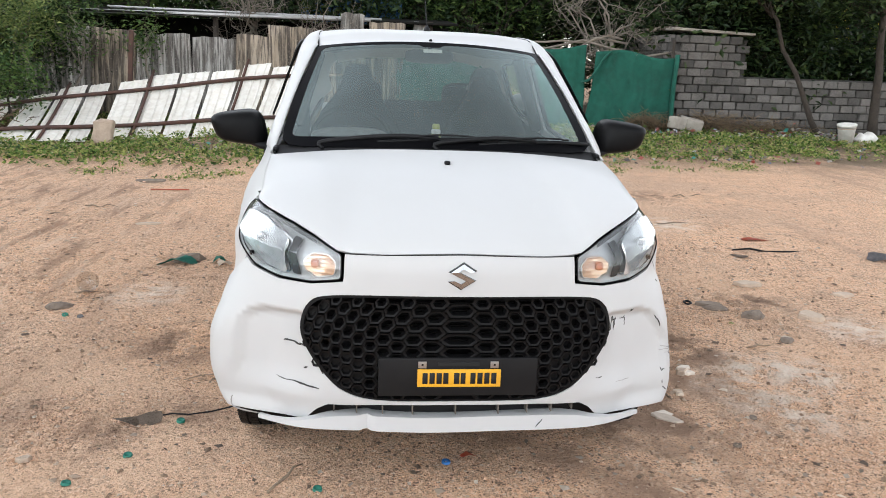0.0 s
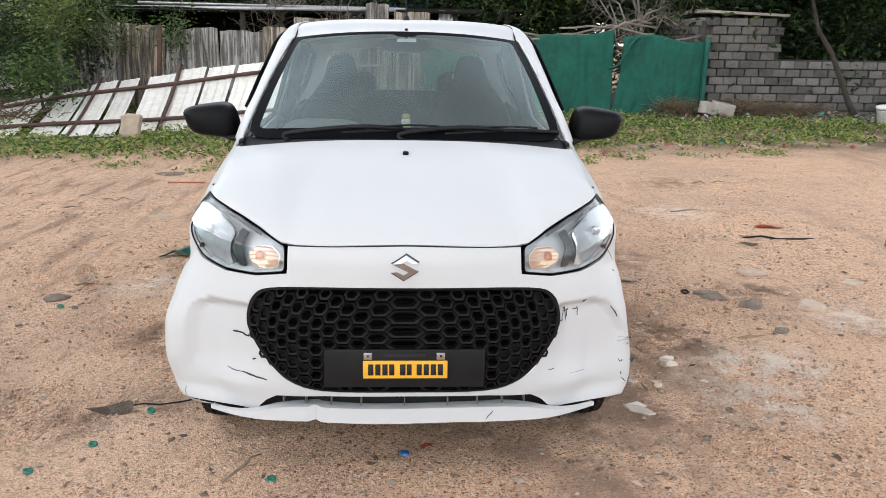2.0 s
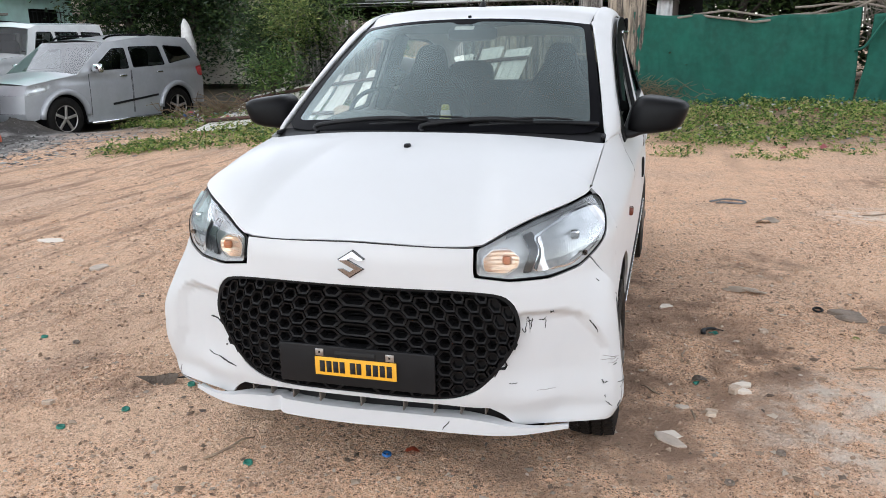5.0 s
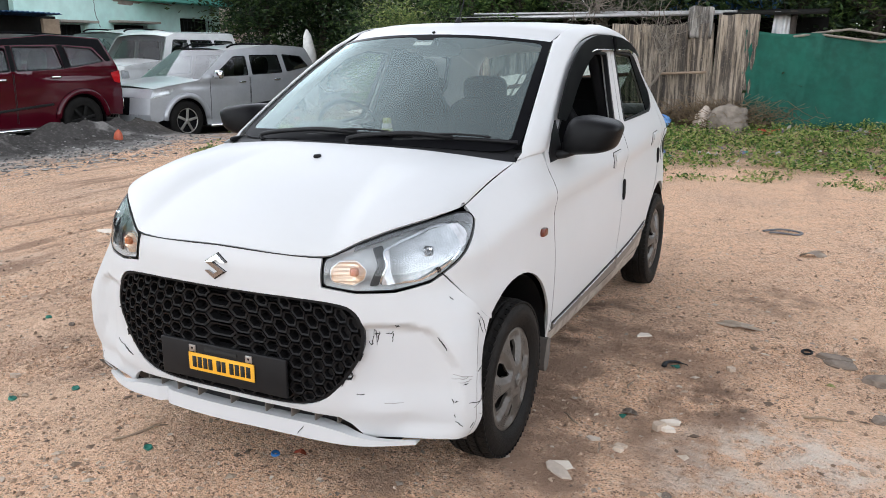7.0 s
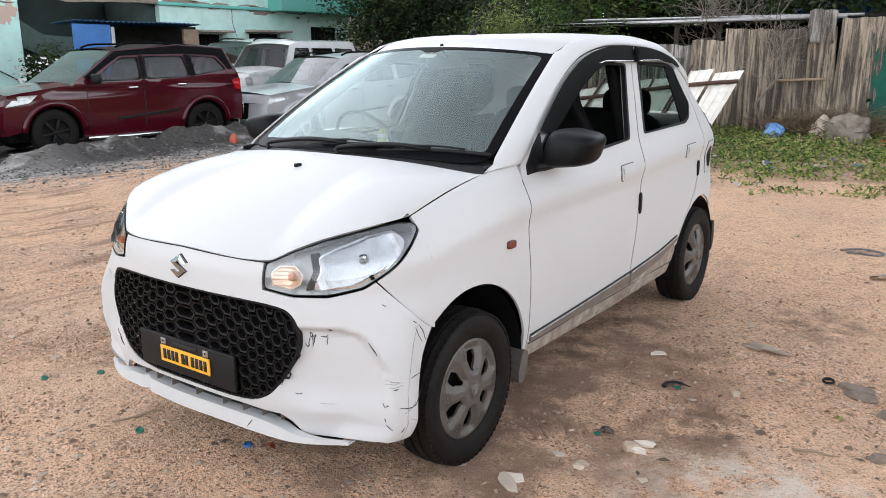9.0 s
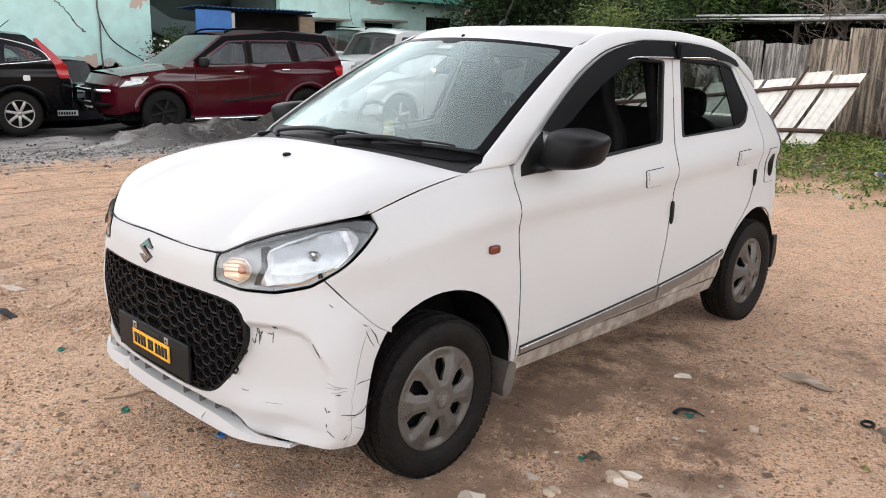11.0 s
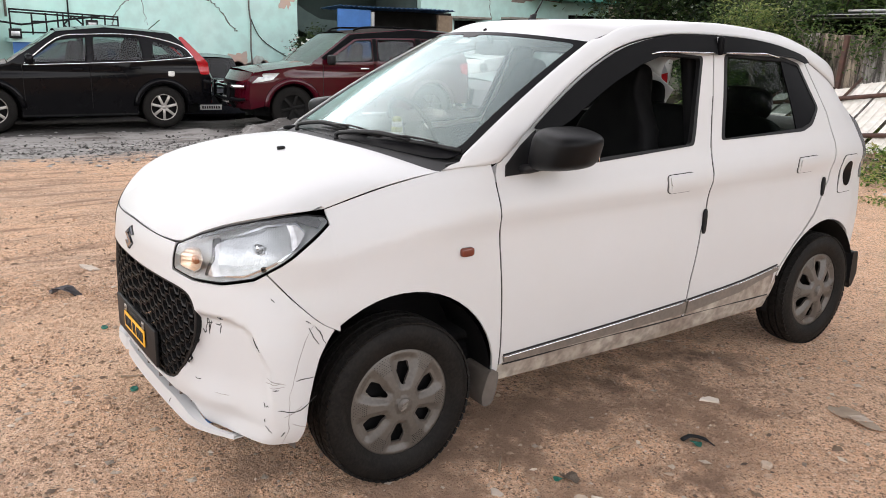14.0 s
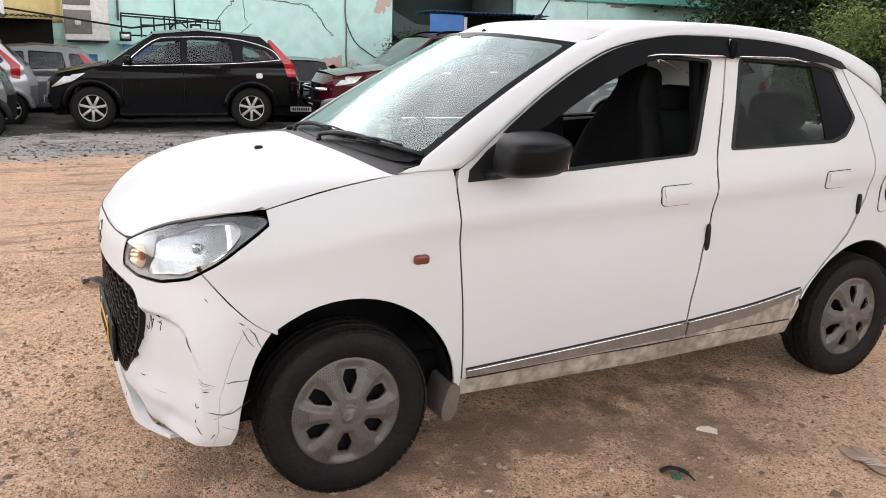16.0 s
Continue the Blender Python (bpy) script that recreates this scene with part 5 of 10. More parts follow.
    vf_lo = [(2.262, 1.388), (2.05, 1.392), (1.92, 1.378), (1.80, 1.345), (1.66, 1.285), (1.54, 1.222), (1.42, 1.155), (1.33, 1.118), (1.262, 1.128)]
    vis = panel("rain_visor", fd, flank_m, vf_up + vf_lo, VISOR_BLACK, step=0.03, thick=0.004, lift=0.026, mirror=mir, label="smoked black rain visor")
    vr_up = [(y, rail_z(y) - 0.009) for y in np.linspace(2.288, 2.96, 12)]
    vr_lo = [(2.992, 1.352), (2.95, 1.350), (2.85, 1.374), (2.6, 1.392), (2.292, 1.390)]
    visr = panel("rain_visor", rd, flank_m, vr_up + vr_lo, VISOR_BLACK, step=0.03, thick=0.004, lift=0.026, mirror=mir, label="smoked black rain visor")
    part("visor_clip", blob((0.02, 0.03, 0.075), (side * (flank(2.28, 1.43) + 0.03), 2.282, 1.428), 0.5, 0.5), GLOSS_BLACK, visr)
    for v, a, b in ((vis, 1.86, 2.25), (visr, 2.31, 2.74)):
        pts = [(side * (flank(y, 1.400) + 0.031), y, 1.400 - (0.03 * max(0, (1.93 - y) / 0.13) ** 2 if y < 1.93 else 0) - (0.02 * max(0, (y - 2.6) / 0.14) if y > 2.6 else 0)) for y in np.linspace(a, b, 12)]
        part("visor_edge", tube(pts, [0.002] + [0.006] * 10 + [0.002], 6, 0.6), CHROME, v, "bright visor edge line")
    # door mirror
    def shape(p):
        k = 1 - 0.25 * max(0.0, p.y / 0.1)
        return (p.x * k + 0.02 * (p.z / 0.07), p.y - 0.35 * p.x * 0.25, p.z * (1.0 - 0.18 * (p.x / 0.1)))
    mh = part("door_mirror", blob((0.215, 0.235, 0.138), (0, 0, 0), 0.5, 0.55, 32, 18, None, shape), MIRROR_BLACK, car, "black door mirror housing")
    mh.matrix_world = Matrix.Translation((side * 0.832, 1.275, 1.078)) @ Matrix.Diagonal((side, 1, 1, 1))
    if side < 0:
        mh.data.flip_normals()
    part("mirror_arm", tube([(side * 0.70, 1.19, 1.005), (side * 0.735, 1.20, 1.008), (side * 0.79, 1.225, 1.03)], [0.03, 0.026, 0.03], 10, 0.6), MATT_BLACK, car, "black mirror arm")
    part("mirror_pane", box_bm((0.12, 0.004, 0.08), (side * 0.825, 1.372, 1.08), 0.001), CHROME, car, "mirror pane")

# windscreen with dark border, cowl, wipers
def screen_m(u, v):
    return screen(max(-1.02, min(1.02, u / 0.6)), min(1, max(0, v / 0.8)))


s_loop = [(-0.6, 0.8), (-0.6, 0.12), (-0.592, 0.05), (-0.56, 0.012), (-0.50, 0.0), (0.50, 0.0), (0.56, 0.012), (0.592, 0.05), (0.6, 0.12), (0.6, 0.8)]
s_in = round_corners([(-0.562, 0.062), (0.562, 0.062), (0.566, 0.775), (0.06, 0.775), (0.045, 0.75), (-0.045, 0.75), (-0.06, 0.775), (-0.566, 0.775)], 0.035)
scr = panel("windscreen", car, screen_m, s_loop, CLEAR_GLASS, step=0.06, thick=0, label="windscreen glass reflecting the sky")
scr.visible_shadow = False
panel("screen_border", scr, screen_m, s_loop, GLOSS_BLACK, holes=[s_in], step=0.04, thick=0.003, lift=0.001)
panel("screen_sticker", scr, screen_m, round_corners([(-0.045, 0.705), (0.05, 0.705), (0.05, 0.738), (-0.045, 0.738)], 0.004), PLAIN_WHITE, step=0.04, thick=0.001, lift=-0.003, label="pale sticker inside the screen")
cowl = sheet("cowl", car, lambda u, v: mix3((0.652 * u, 0.785 + 0.085 * abs(u) ** 2.2, 1.035 - 0.042 * abs(u) ** 2.5), (0.640 * u, 0.90 + 0.085 * abs(u) ** 2.2, 1.052 - 0.016 * u * u), v), 40, 4, MATT_BLACK, label="black plastic cowl")
for side in (1, -1):
    part("cowl_corner", blob((0.02, 0.09, 0.02), (side * 0.648, 0.955, 1.026), 0.6, 0.6), MATT_BLACK, cowl)


def wiper(px, tip, name):
    a, b = Vector(screen(px, 0.01)), Vector(screen(tip[0], tip[1]))
    n = Vector((0, -0.55, 0.83))
    arm = [a - n * 0.01 + Vector((0, -0.03, 0)), a + n * 0.02, a.lerp(b, 0.35) + n * 0.045, a.lerp(b, 0.62) + n * 0.03]
    w = part(name, tube(soft_line([tuple(p) for p in arm], 5), 0.009, 8, 0.7), MATT_BLACK, car, "black wiper")
    c = a.lerp(b, 0.62)
    d = (b - a).normalized()
    e1, e2 = c - d * 0.24, c + d * 0.24
    def on(p):
        best = min(((screen(f / 20, k / 60), 0) for f in range(-20, 21) for k in range(0, 14)), key=lambda s: (Vector(s[0]) - p).length)
        return Vector(best[0])
    part("wiper_blade", tube([tuple(e1.lerp(e2, i / 10) + n * (0.012 + 0.012 * math.sin(math.pi * i / 10))) for i in range(11)], 0.007, 6, 1.2), MATT_BLACK, w)
    part("wiper_bow", tube([tuple(e1.lerp(e2, i / 10) + n * (0.018 + 0.028 * math.sin(math.pi * i / 10))) for i in range(2, 9)], 0.005, 6, 0.8), MATT_BLACK, w)
    return w


wiper(-0.72, (0.42, 0.055), "wiper")
wiper(-0.02, (1.0, 0.060), "wiper")

# roof and tail
def roof_m(u, v):
    return roof(max(-1, min(1, u / 0.55)), min(1, max(0, v / 1.75)))


rf = panel("roof", car, roof_m, dense([(-0.55, 0.004), (0.55, 0.004), (0.55, 1.75), (-0.55, 1.75)], 0.05), WHITE_PAINT, step=0.05, thick=0.012, label="white roof")
for side in (1, -1):
    part("roof_ditch", tube([(side * (roof(1, k)[0] - 0.002), roof(1, k)[1], roof(1, k)[2] + 0.001) for k in np.linspace(0.0, 0.95, 16)], 0.004, 6), MATT_BLACK, rf)
ant = part("aerial", tube([(0, 1.80, 1.50), (0, 1.815, 1.535), (0, 1.83, 1.548)], [0.022, 0.014, 0.005], 10), MATT_BLACK, car, "black roof aerial")
part("aerial_rod", tube([(0, 1.822, 1.54), (-0.005, 1.93, 1.70)], [0.0035, 0.0018], 6), MATT_BLACK, ant)
sheet("headlining", car, lambda u, v: (0.50 * u, 1.60 + 1.6 * v, 1.455 - 0.05 * u * u), 8, 6, CABIN_GREY, label="grey headlining")
tail = sheet("tailgate", car, lambda u, v: (u * (0.62 - 0.12 * max(0.0, v - 0.55) / 0.45), 3.50 - 0.12 * max(0.0, v - 0.6) + 0.03 * (1 - u * u), 0.36 + 1.07 * v), 12, 12, WHITE_PAINT, v=(0, 0.66), thick=-0.01, label="white tailgate")
hat = sheet("tail_frame", car, lambda u, v: (u * 0.5, 3.49 - 0.13 * v, 1.08 + 0.33 * v), 8, 2, SIDE_GLASS, v=(0, 1), label="rear window")
hat.visible_shadow = False

# underbody
part("underbody", box_bm((1.16, 2.9, 0.14), (0, 1.85, 0.30), 0.03), CABIN_BLACK, car)
part("floor_pan", box_bm((1.14, 1.70, 0.14), (0, 1.84, 0.245), 0.02), CABIN_BLACK, car)
part("undertray", box_bm((1.1, 0.72, 0.02), (0, 0.56, 0.225), 0.005), CABIN_BLACK, car)


# wheels
def tyre_bm(r=0.281, w=0.15, rim_r=0.182):
    prof = [(-w / 2 + 0.012, rim_r), (-w / 2 - 0.001, rim_r + 0.03), (-w / 2 - 0.006, r - 0.05), (-w / 2 + 0.002, r - 0.018), (-w / 2 + 0.018, r - 0.004)]
    for g in (-0.038, 0.0, 0.038):
        prof += [(g - 0.0055, r), (g - 0.004, r - 0.008), (g + 0.004, r - 0.008), (g + 0.0055, r)]
    prof += [(w / 2 - 0.018, r - 0.004), (w / 2 - 0.002, r - 0.018), (w / 2 + 0.006, r - 0.05), (w / 2 + 0.001, r - 0.08), (w / 2 - 0.012, rim_r)]
    bm = lathe(prof, 128)
    for v in bm.verts:
        rr = math.hypot(v.co.y, v.co.z)
        if rr > r - 0.021 and abs(v.co.x) > 0.042:
            k = round(math.atan2(v.co.z, v.co.y) / (2 * math.pi) * 128) % 128
            if k % 4 == 0:
                s = (rr - 0.0022) / rr
                v.co.y *= s
                v.co.z *= s
    return bm


def spoke_off(a):
    """Angle from the middle of the nearest hole, in radians."""
    k = 2 * math.pi / 6
    return (a + 0.5 / 6) % k - k / 2


def cover_form(u, v):
    r, a = math.hypot(u, v), math.atan2(v, u)
    off = abs(spoke_off(a))
    h = 0.026 - 0.5 * (max(r, 0.04) - 0.04) ** 1.6
    valley = max(0.0, 1 - off / (0.40 - 0.9 * abs(r - 0.115))) if off < 0.40 else 0.0
    reach = min(1.0, max(0.0, (r - 0.055) / 0.02)) * min(1.0, max(0.0, (0.172 - r) / 0.02))
    h -= 0.015 * min(1.0, valley * 2.2) * reach
    if r > 0.178:
        h -= (r - 0.178) * 0.5
    if r < 0.030:
        h += 0.003
    return (h, u, v)


def wheel(cx, cy, cz, side, steer=0.0):
    w = thing("wheel", "", "")
    w.parent = car
    tagged(w, "wheel with a grey plastic cover")
    tyre = part("tyre", tyre_bm(), RUBBER, w, "dusty black tyre", sharp=40)
    circle = [(0.188 * math.cos(a), 0.188 * math.sin(a)) for a in np.linspace(0, 2 * math.pi, 60, endpoint=False)]
    holes = []
    for k in range(6):
        a = 2 * math.pi * (k + 0.5) / 6 - 0.5 / 6
        pts = []
        for rr, da in ((0.068, -0.10), (0.068, 0.10), (0.115, 0.22), (0.143, 0.13), (0.143, -0.13), (0.115, -0.22)):
            pts.append((rr * math.cos(a + da), rr * math.sin(a + da)))
        holes.append(round_corners(pts, 0.006))
    cov = panel("wheel_cover", w, cover_form, circle, WHEEL_GREY, holes=holes, step=0.008, thick=0.010, lift=0.0, label="grey six-spoke plastic wheel cover")
    cov.location.x = 0.058
    dots = bmesh.new()
    for k in range(6):
        for i in range(6):
            for j in range(7):
                a = 2 * math.pi * k / 6 - 0.5 / 6 + (i - 2.5 + 0.5 * (j % 2)) * 0.062 * (0.8 + 0.04 * j)
                r = 0.132 + 0.0068 * j
                x, u, v = cover_form(r * math.cos(a), r * math.sin(a))
                c = [dots.verts.new((x + 0.0007, u + 0.0017 * math.cos(m * math.pi / 3), v + 0.0017 * math.sin(m * math.pi / 3))) for m in range(6)]
                dots.faces.new(c)
    tagged(part("cover_dots", dots, CABIN_BLACK, cov), "rows of small dark dimples", kind="stuff")
    part("cover_boss", lathe([(0.0, 0.0), (0.001, 0.022), (-0.004, 0.026)], 24), WHEEL_GREY, cov).location.x = 0.034
    for k in (-1, 0, 1):
        part("cover_mark", box_bm((0.002, 0.024, 0.006), (0.0345, 0.004 * k, 0.010 * k), 0.001, pose(0, 0, 0, 25)), GREY_MOULDING, cov)
    blocks = bmesh.new()
    for k in range(64):
        for x, wide, tilt in ((-0.058, 0.030, 12), (0.058, 0.030, -12), (-0.019, 0.026, 22), (0.019, 0.026, -22)):
            one = box_bm((wide, 0.0235, 0.007), (0, 0, 0), 0.0012, pose(0, 0, 0, 0, 8 if x > 0.05 else (-8 if x < -0.05 else 0), tilt))
            lift = 0.2785 - (0.0055 if abs(x) > 0.05 else 0.0)
            bmesh.ops.transform(one, matrix=Matrix.Rotation(2 * math.pi * (k + (0.5 if x > 0 else 0)) / 64, 4, "X") @ Matrix.Translation((x, 0, lift)), verts=one.verts)
            join_bm(blocks, one)
    part("tread", blocks, RUBBER, tyre, smooth=False)
    part("rim", lathe([(-0.06, 0.175), (0.03, 0.175), (0.045, 0.188), (0.052, 0.19)], 40), MATT_BLACK, w)
    part("rim_dish", lathe([(0.02, 0.0), (0.02, 0.17)], 32), CABIN_BLACK, w)
    w.matrix_world = Matrix.Translation((side * cx, cy, cz)) @ Matrix.Rotation(radians(steer) + (math.pi if side < 0 else 0), 4, "Z")
    return w


wheel(0.672, 0.69, 0.277, 1, 0)
wheel(0.672, 0.69, 0.277, -1, 0)
wheel(0.672, 3.085, 0.277, 1)
wheel(0.672, 3.085, 0.277, -1)

# cabin
dash = sheet("dashboard", car, lambda u, v: (0.62 * u, 0.98 + 0.36 * v + 0.04 * u * u * (1 - v), 1.03 - 0.03 * v - 0.35 * max(0.0, v - 0.75) / 0.25), 16, 10, CABIN_BLACK, label="black dashboard")
part("instrument_hood", blob((0.34, 0.20, 0.09), (-0.36, 1.22, 1.045), 0.7, 0.8), CABIN_GREY, dash)
part("steering_wheel", lathe([(0.0, 0.18), (0.012, 0.172), (0.024, 0.18), (0.012, 0.192)], 36, "x", True), CABIN_BLACK, car, "black steering wheel").matrix_world = Matrix.Translation((-0.36, 1.42, 1.0)) @ Matrix.Rotation(radians(90), 4, "Z") @ Matrix.Rotation(radians(-24), 4, "Y")
part("steering_hub", blob((0.12, 0.08, 0.12), (-0.36, 1.44, 1.0)), CABIN_BLACK, car)


def seat(x, y, w=0.5, lean=14):
    s = thing("front_seat", "", "")
    s.parent = car
    tagged(s, "black bucket seat with joined headrest")
    def taper(p):
        k = 1.0
        if p.z > 0.10:
            k = 1 - 0.62 * min(1.0, (p.z - 0.10) / 0.20) ** 0.8
        return (p.x * k, p.y - 0.05 * (abs(p.x) / 0.25) ** 2, p.z)
    m = Matrix.Rotation(radians(-lean), 4, "X")
    part("backrest", blob((w, 0.16, 0.86), (x, y + 0.06, 0.93), 0.55, 0.55, 32, 20, m, taper), SEAT_FABRIC, s)
    part("seat_cushion", blob((w, 0.52, 0.18), (x, y - 0.2, 0.55), 0.5, 0.5), SEAT_FABRIC, s)
    t = [(x - 0.24, y + 0.0, 0.6), (x - 0.235, y + 0.03, 0.85), (x - 0.20, y + 0.06, 1.04), (x - 0.10, y + 0.10, 1.16), (x - 0.09, y + 0.12, 1.26)]
    part("seat_piping", tube(soft_line(t, 5), 0.004, 6), CABIN_GREY, s, "pale piping")
    return s


seat(-0.34, 1.98)
seat(0.34, 1.98)
bench = part("rear_bench", blob((1.15, 0.18, 0.62), (0, 2.86, 0.82), 0.4, 0.4, 28, 14, Matrix.Rotation(radians(-14), 4, "X")), SEAT_FABRIC, car, "black rear bench")
part("bench_cushion", blob((1.15, 0.5, 0.2), (0, 2.6, 0.55), 0.4, 0.4), SEAT_FABRIC, bench)
for x in (-0.33, 0.33):
    part("headrest", blob((0.28, 0.13, 0.17), (x, 2.93, 1.16), 0.6, 0.6), SEAT_FABRIC, bench)
part("cabin_floor", box_bm((1.2, 2.3, 0.03), (0, 2.1, 0.40)), CABIN_BLACK, car)
part("parcel_shelf", box_bm((1.1, 0.42, 0.02), (0, 3.18, 1.0)), CABIN_BLACK, car)
for side in (1, -1):
    sheet("door_lining", car, lambda u, v: (side * 0.655, 1.08 + 1.98 * u, 0.42 + (belt_z(1.08 + 1.98 * u) - 0.44) * v), 8, 3, CABIN_BLACK, u=(0, 1))
    part("pillar_lining", box_bm((0.05, 0.11, 0.42), (side * 0.60, 2.20, 1.21), 0.015, pose(0, 0, 0, -8, side * -17)), CABIN_BLACK, car)
part("cabin_mirror", blob((0.23, 0.03, 0.065), (0.0, 1.60, 1.40), 0.5, 0.5), CABIN_GREY, car, "grey rear-view mirror")
part("mirror_stem", tube([(0, 1.55, 1.475), (0, 1.59, 1.42)], 0.008), CABIN_BLACK, car)
orn = part("dashboard_ornament", blob((0.052, 0.052, 0.026), (0.0, 1.12, 1.052)), PLAIN_WHITE, car, "small white and green tiered ornament")
GREEN_PAINT = material("ornament_green", (0.25, 0.35, 0.08), 0.4, other=(0.5, 0.4, 0.1), scale=90)
for k in range(3):
    part("ornament_tier", blob((0.044 - 0.006 * k, 0.044 - 0.006 * k, 0.026), (0.0, 1.12, 1.072 + 0.02 * k)), PLAIN_WHITE if k % 2 else GREEN_PAINT, orn)


# ---- the parked row ----
def paint(name, colour, other=None, rough=0.25, metal=0.0, dust_haze=0.06, gloss=0.5, spec=0.5):
    return material(name, colour, rough, metal=metal, coat=gloss, spec=spec, other=other or tuple(c * 0.75 for c in colour), scale=3.0, amount=0.35, fine=(0.25, 0.22, 0.19), fine_scale=25, fine_amount=dust_haze)


BLACK_PAINT = paint("black_car_paint", (0.004, 0.004, 0.005), rough=0.08, dust_haze=0.0, gloss=0.0, spec=0.14)
RED_PAINT = paint("maroon_car_paint", (0.058, 0.002, 0.008), rough=0.10, dust_haze=0.0, gloss=0.3, spec=0.3)
SILVER_PAINT = paint("silver_car_paint", (0.44, 0.45, 0.47), metal=0.3, rough=0.28)
OFF_WHITE = paint("white_suv_paint", (0.72, 0.73, 0.72))
GREY_PAINT = paint("grey_car_paint", (0.13, 0.135, 0.14), metal=0.3)
DARK_PAINT = paint("dark_blue_car_paint", (0.025, 0.03, 0.04))
SMALL_RED = paint("red_car_paint", (0.3, 0.02, 0.02))
ALLOY = material("alloy_wheel", (0.5, 0.48, 0.46), 0.35, metal=0.7, other=(0.3, 0.27, 0.24), scale=14)
DULL_BLACK_RIM = material("black_wheel", (0.007, 0.007, 0.007), 0.5, spec=0.15, other=(0.014, 0.013, 0.012), scale=14)
PALE_LENS = material("pale_lamp", (0.62, 0.64, 0.64), 0.12, metal=0.3, other=(0.35, 0.36, 0.36), scale=14)
PLATE_WHITE = material("white_plate", (0.75, 0.75, 0.72), 0.5, other=(0.6, 0.6, 0.58), scale=20)


def road_wheel(parent, x, y, r, side, rim_mat, spokes=6):
    w = thing("wheel", "", "")
    w.parent = parent
    tyre = part("tyre", lathe([(-0.10, r * 0.62), (-0.112, r * 0.8), (-0.10, r * 0.95), (-0.075, r), (0.075, r), (0.10, r * 0.95), (0.112, r * 0.8), (0.10, r * 0.62), (0.06, r * 0.60), (-0.06, r * 0.60)], 40), RUBBER, w, sharp=50)
    rim = part("rim", lathe([(0.02, 0.0), (0.02, r * 0.5), (0.04, r * 0.6), (0.095, r * 0.64), (0.095, r * 0.60), (0.06, r * 0.57)], 36), CABIN_BLACK if rim_mat is not DULL_BLACK_RIM else DULL_BLACK_RIM, w, sharp=40)
    bm = bmesh.new()
    for k in range(spokes):
        turn = Matrix.Rotation(2 * math.pi * k / spokes + 0.2, 4, "X") @ Matrix.Translation((0.082, r * 0.33, 0))
        one = box_bm((0.025, r * 0.50, r * 0.125), (0, 0, 0), 0.006)
        bmesh.ops.transform(one, matrix=turn, verts=one.verts)
        join_bm(bm, one)
    part("spokes", bm, rim_mat, rim)
    part("hub_cap", lathe([(0.105, 0.0), (0.10, r * 0.09), (0.075, r * 0.13)], 16), rim_mat, rim)
    part("rim_edge", lathe([(0.088, r * 0.58), (0.10, r * 0.60), (0.10, r * 0.635), (0.09, r * 0.645)], 36), rim_mat, rim)
    w.matrix_basis = Matrix.Translation((side * x, y, r)) @ (Matrix.Rotation(math.pi, 4, "Z") if side < 0 else Matrix())
    return w


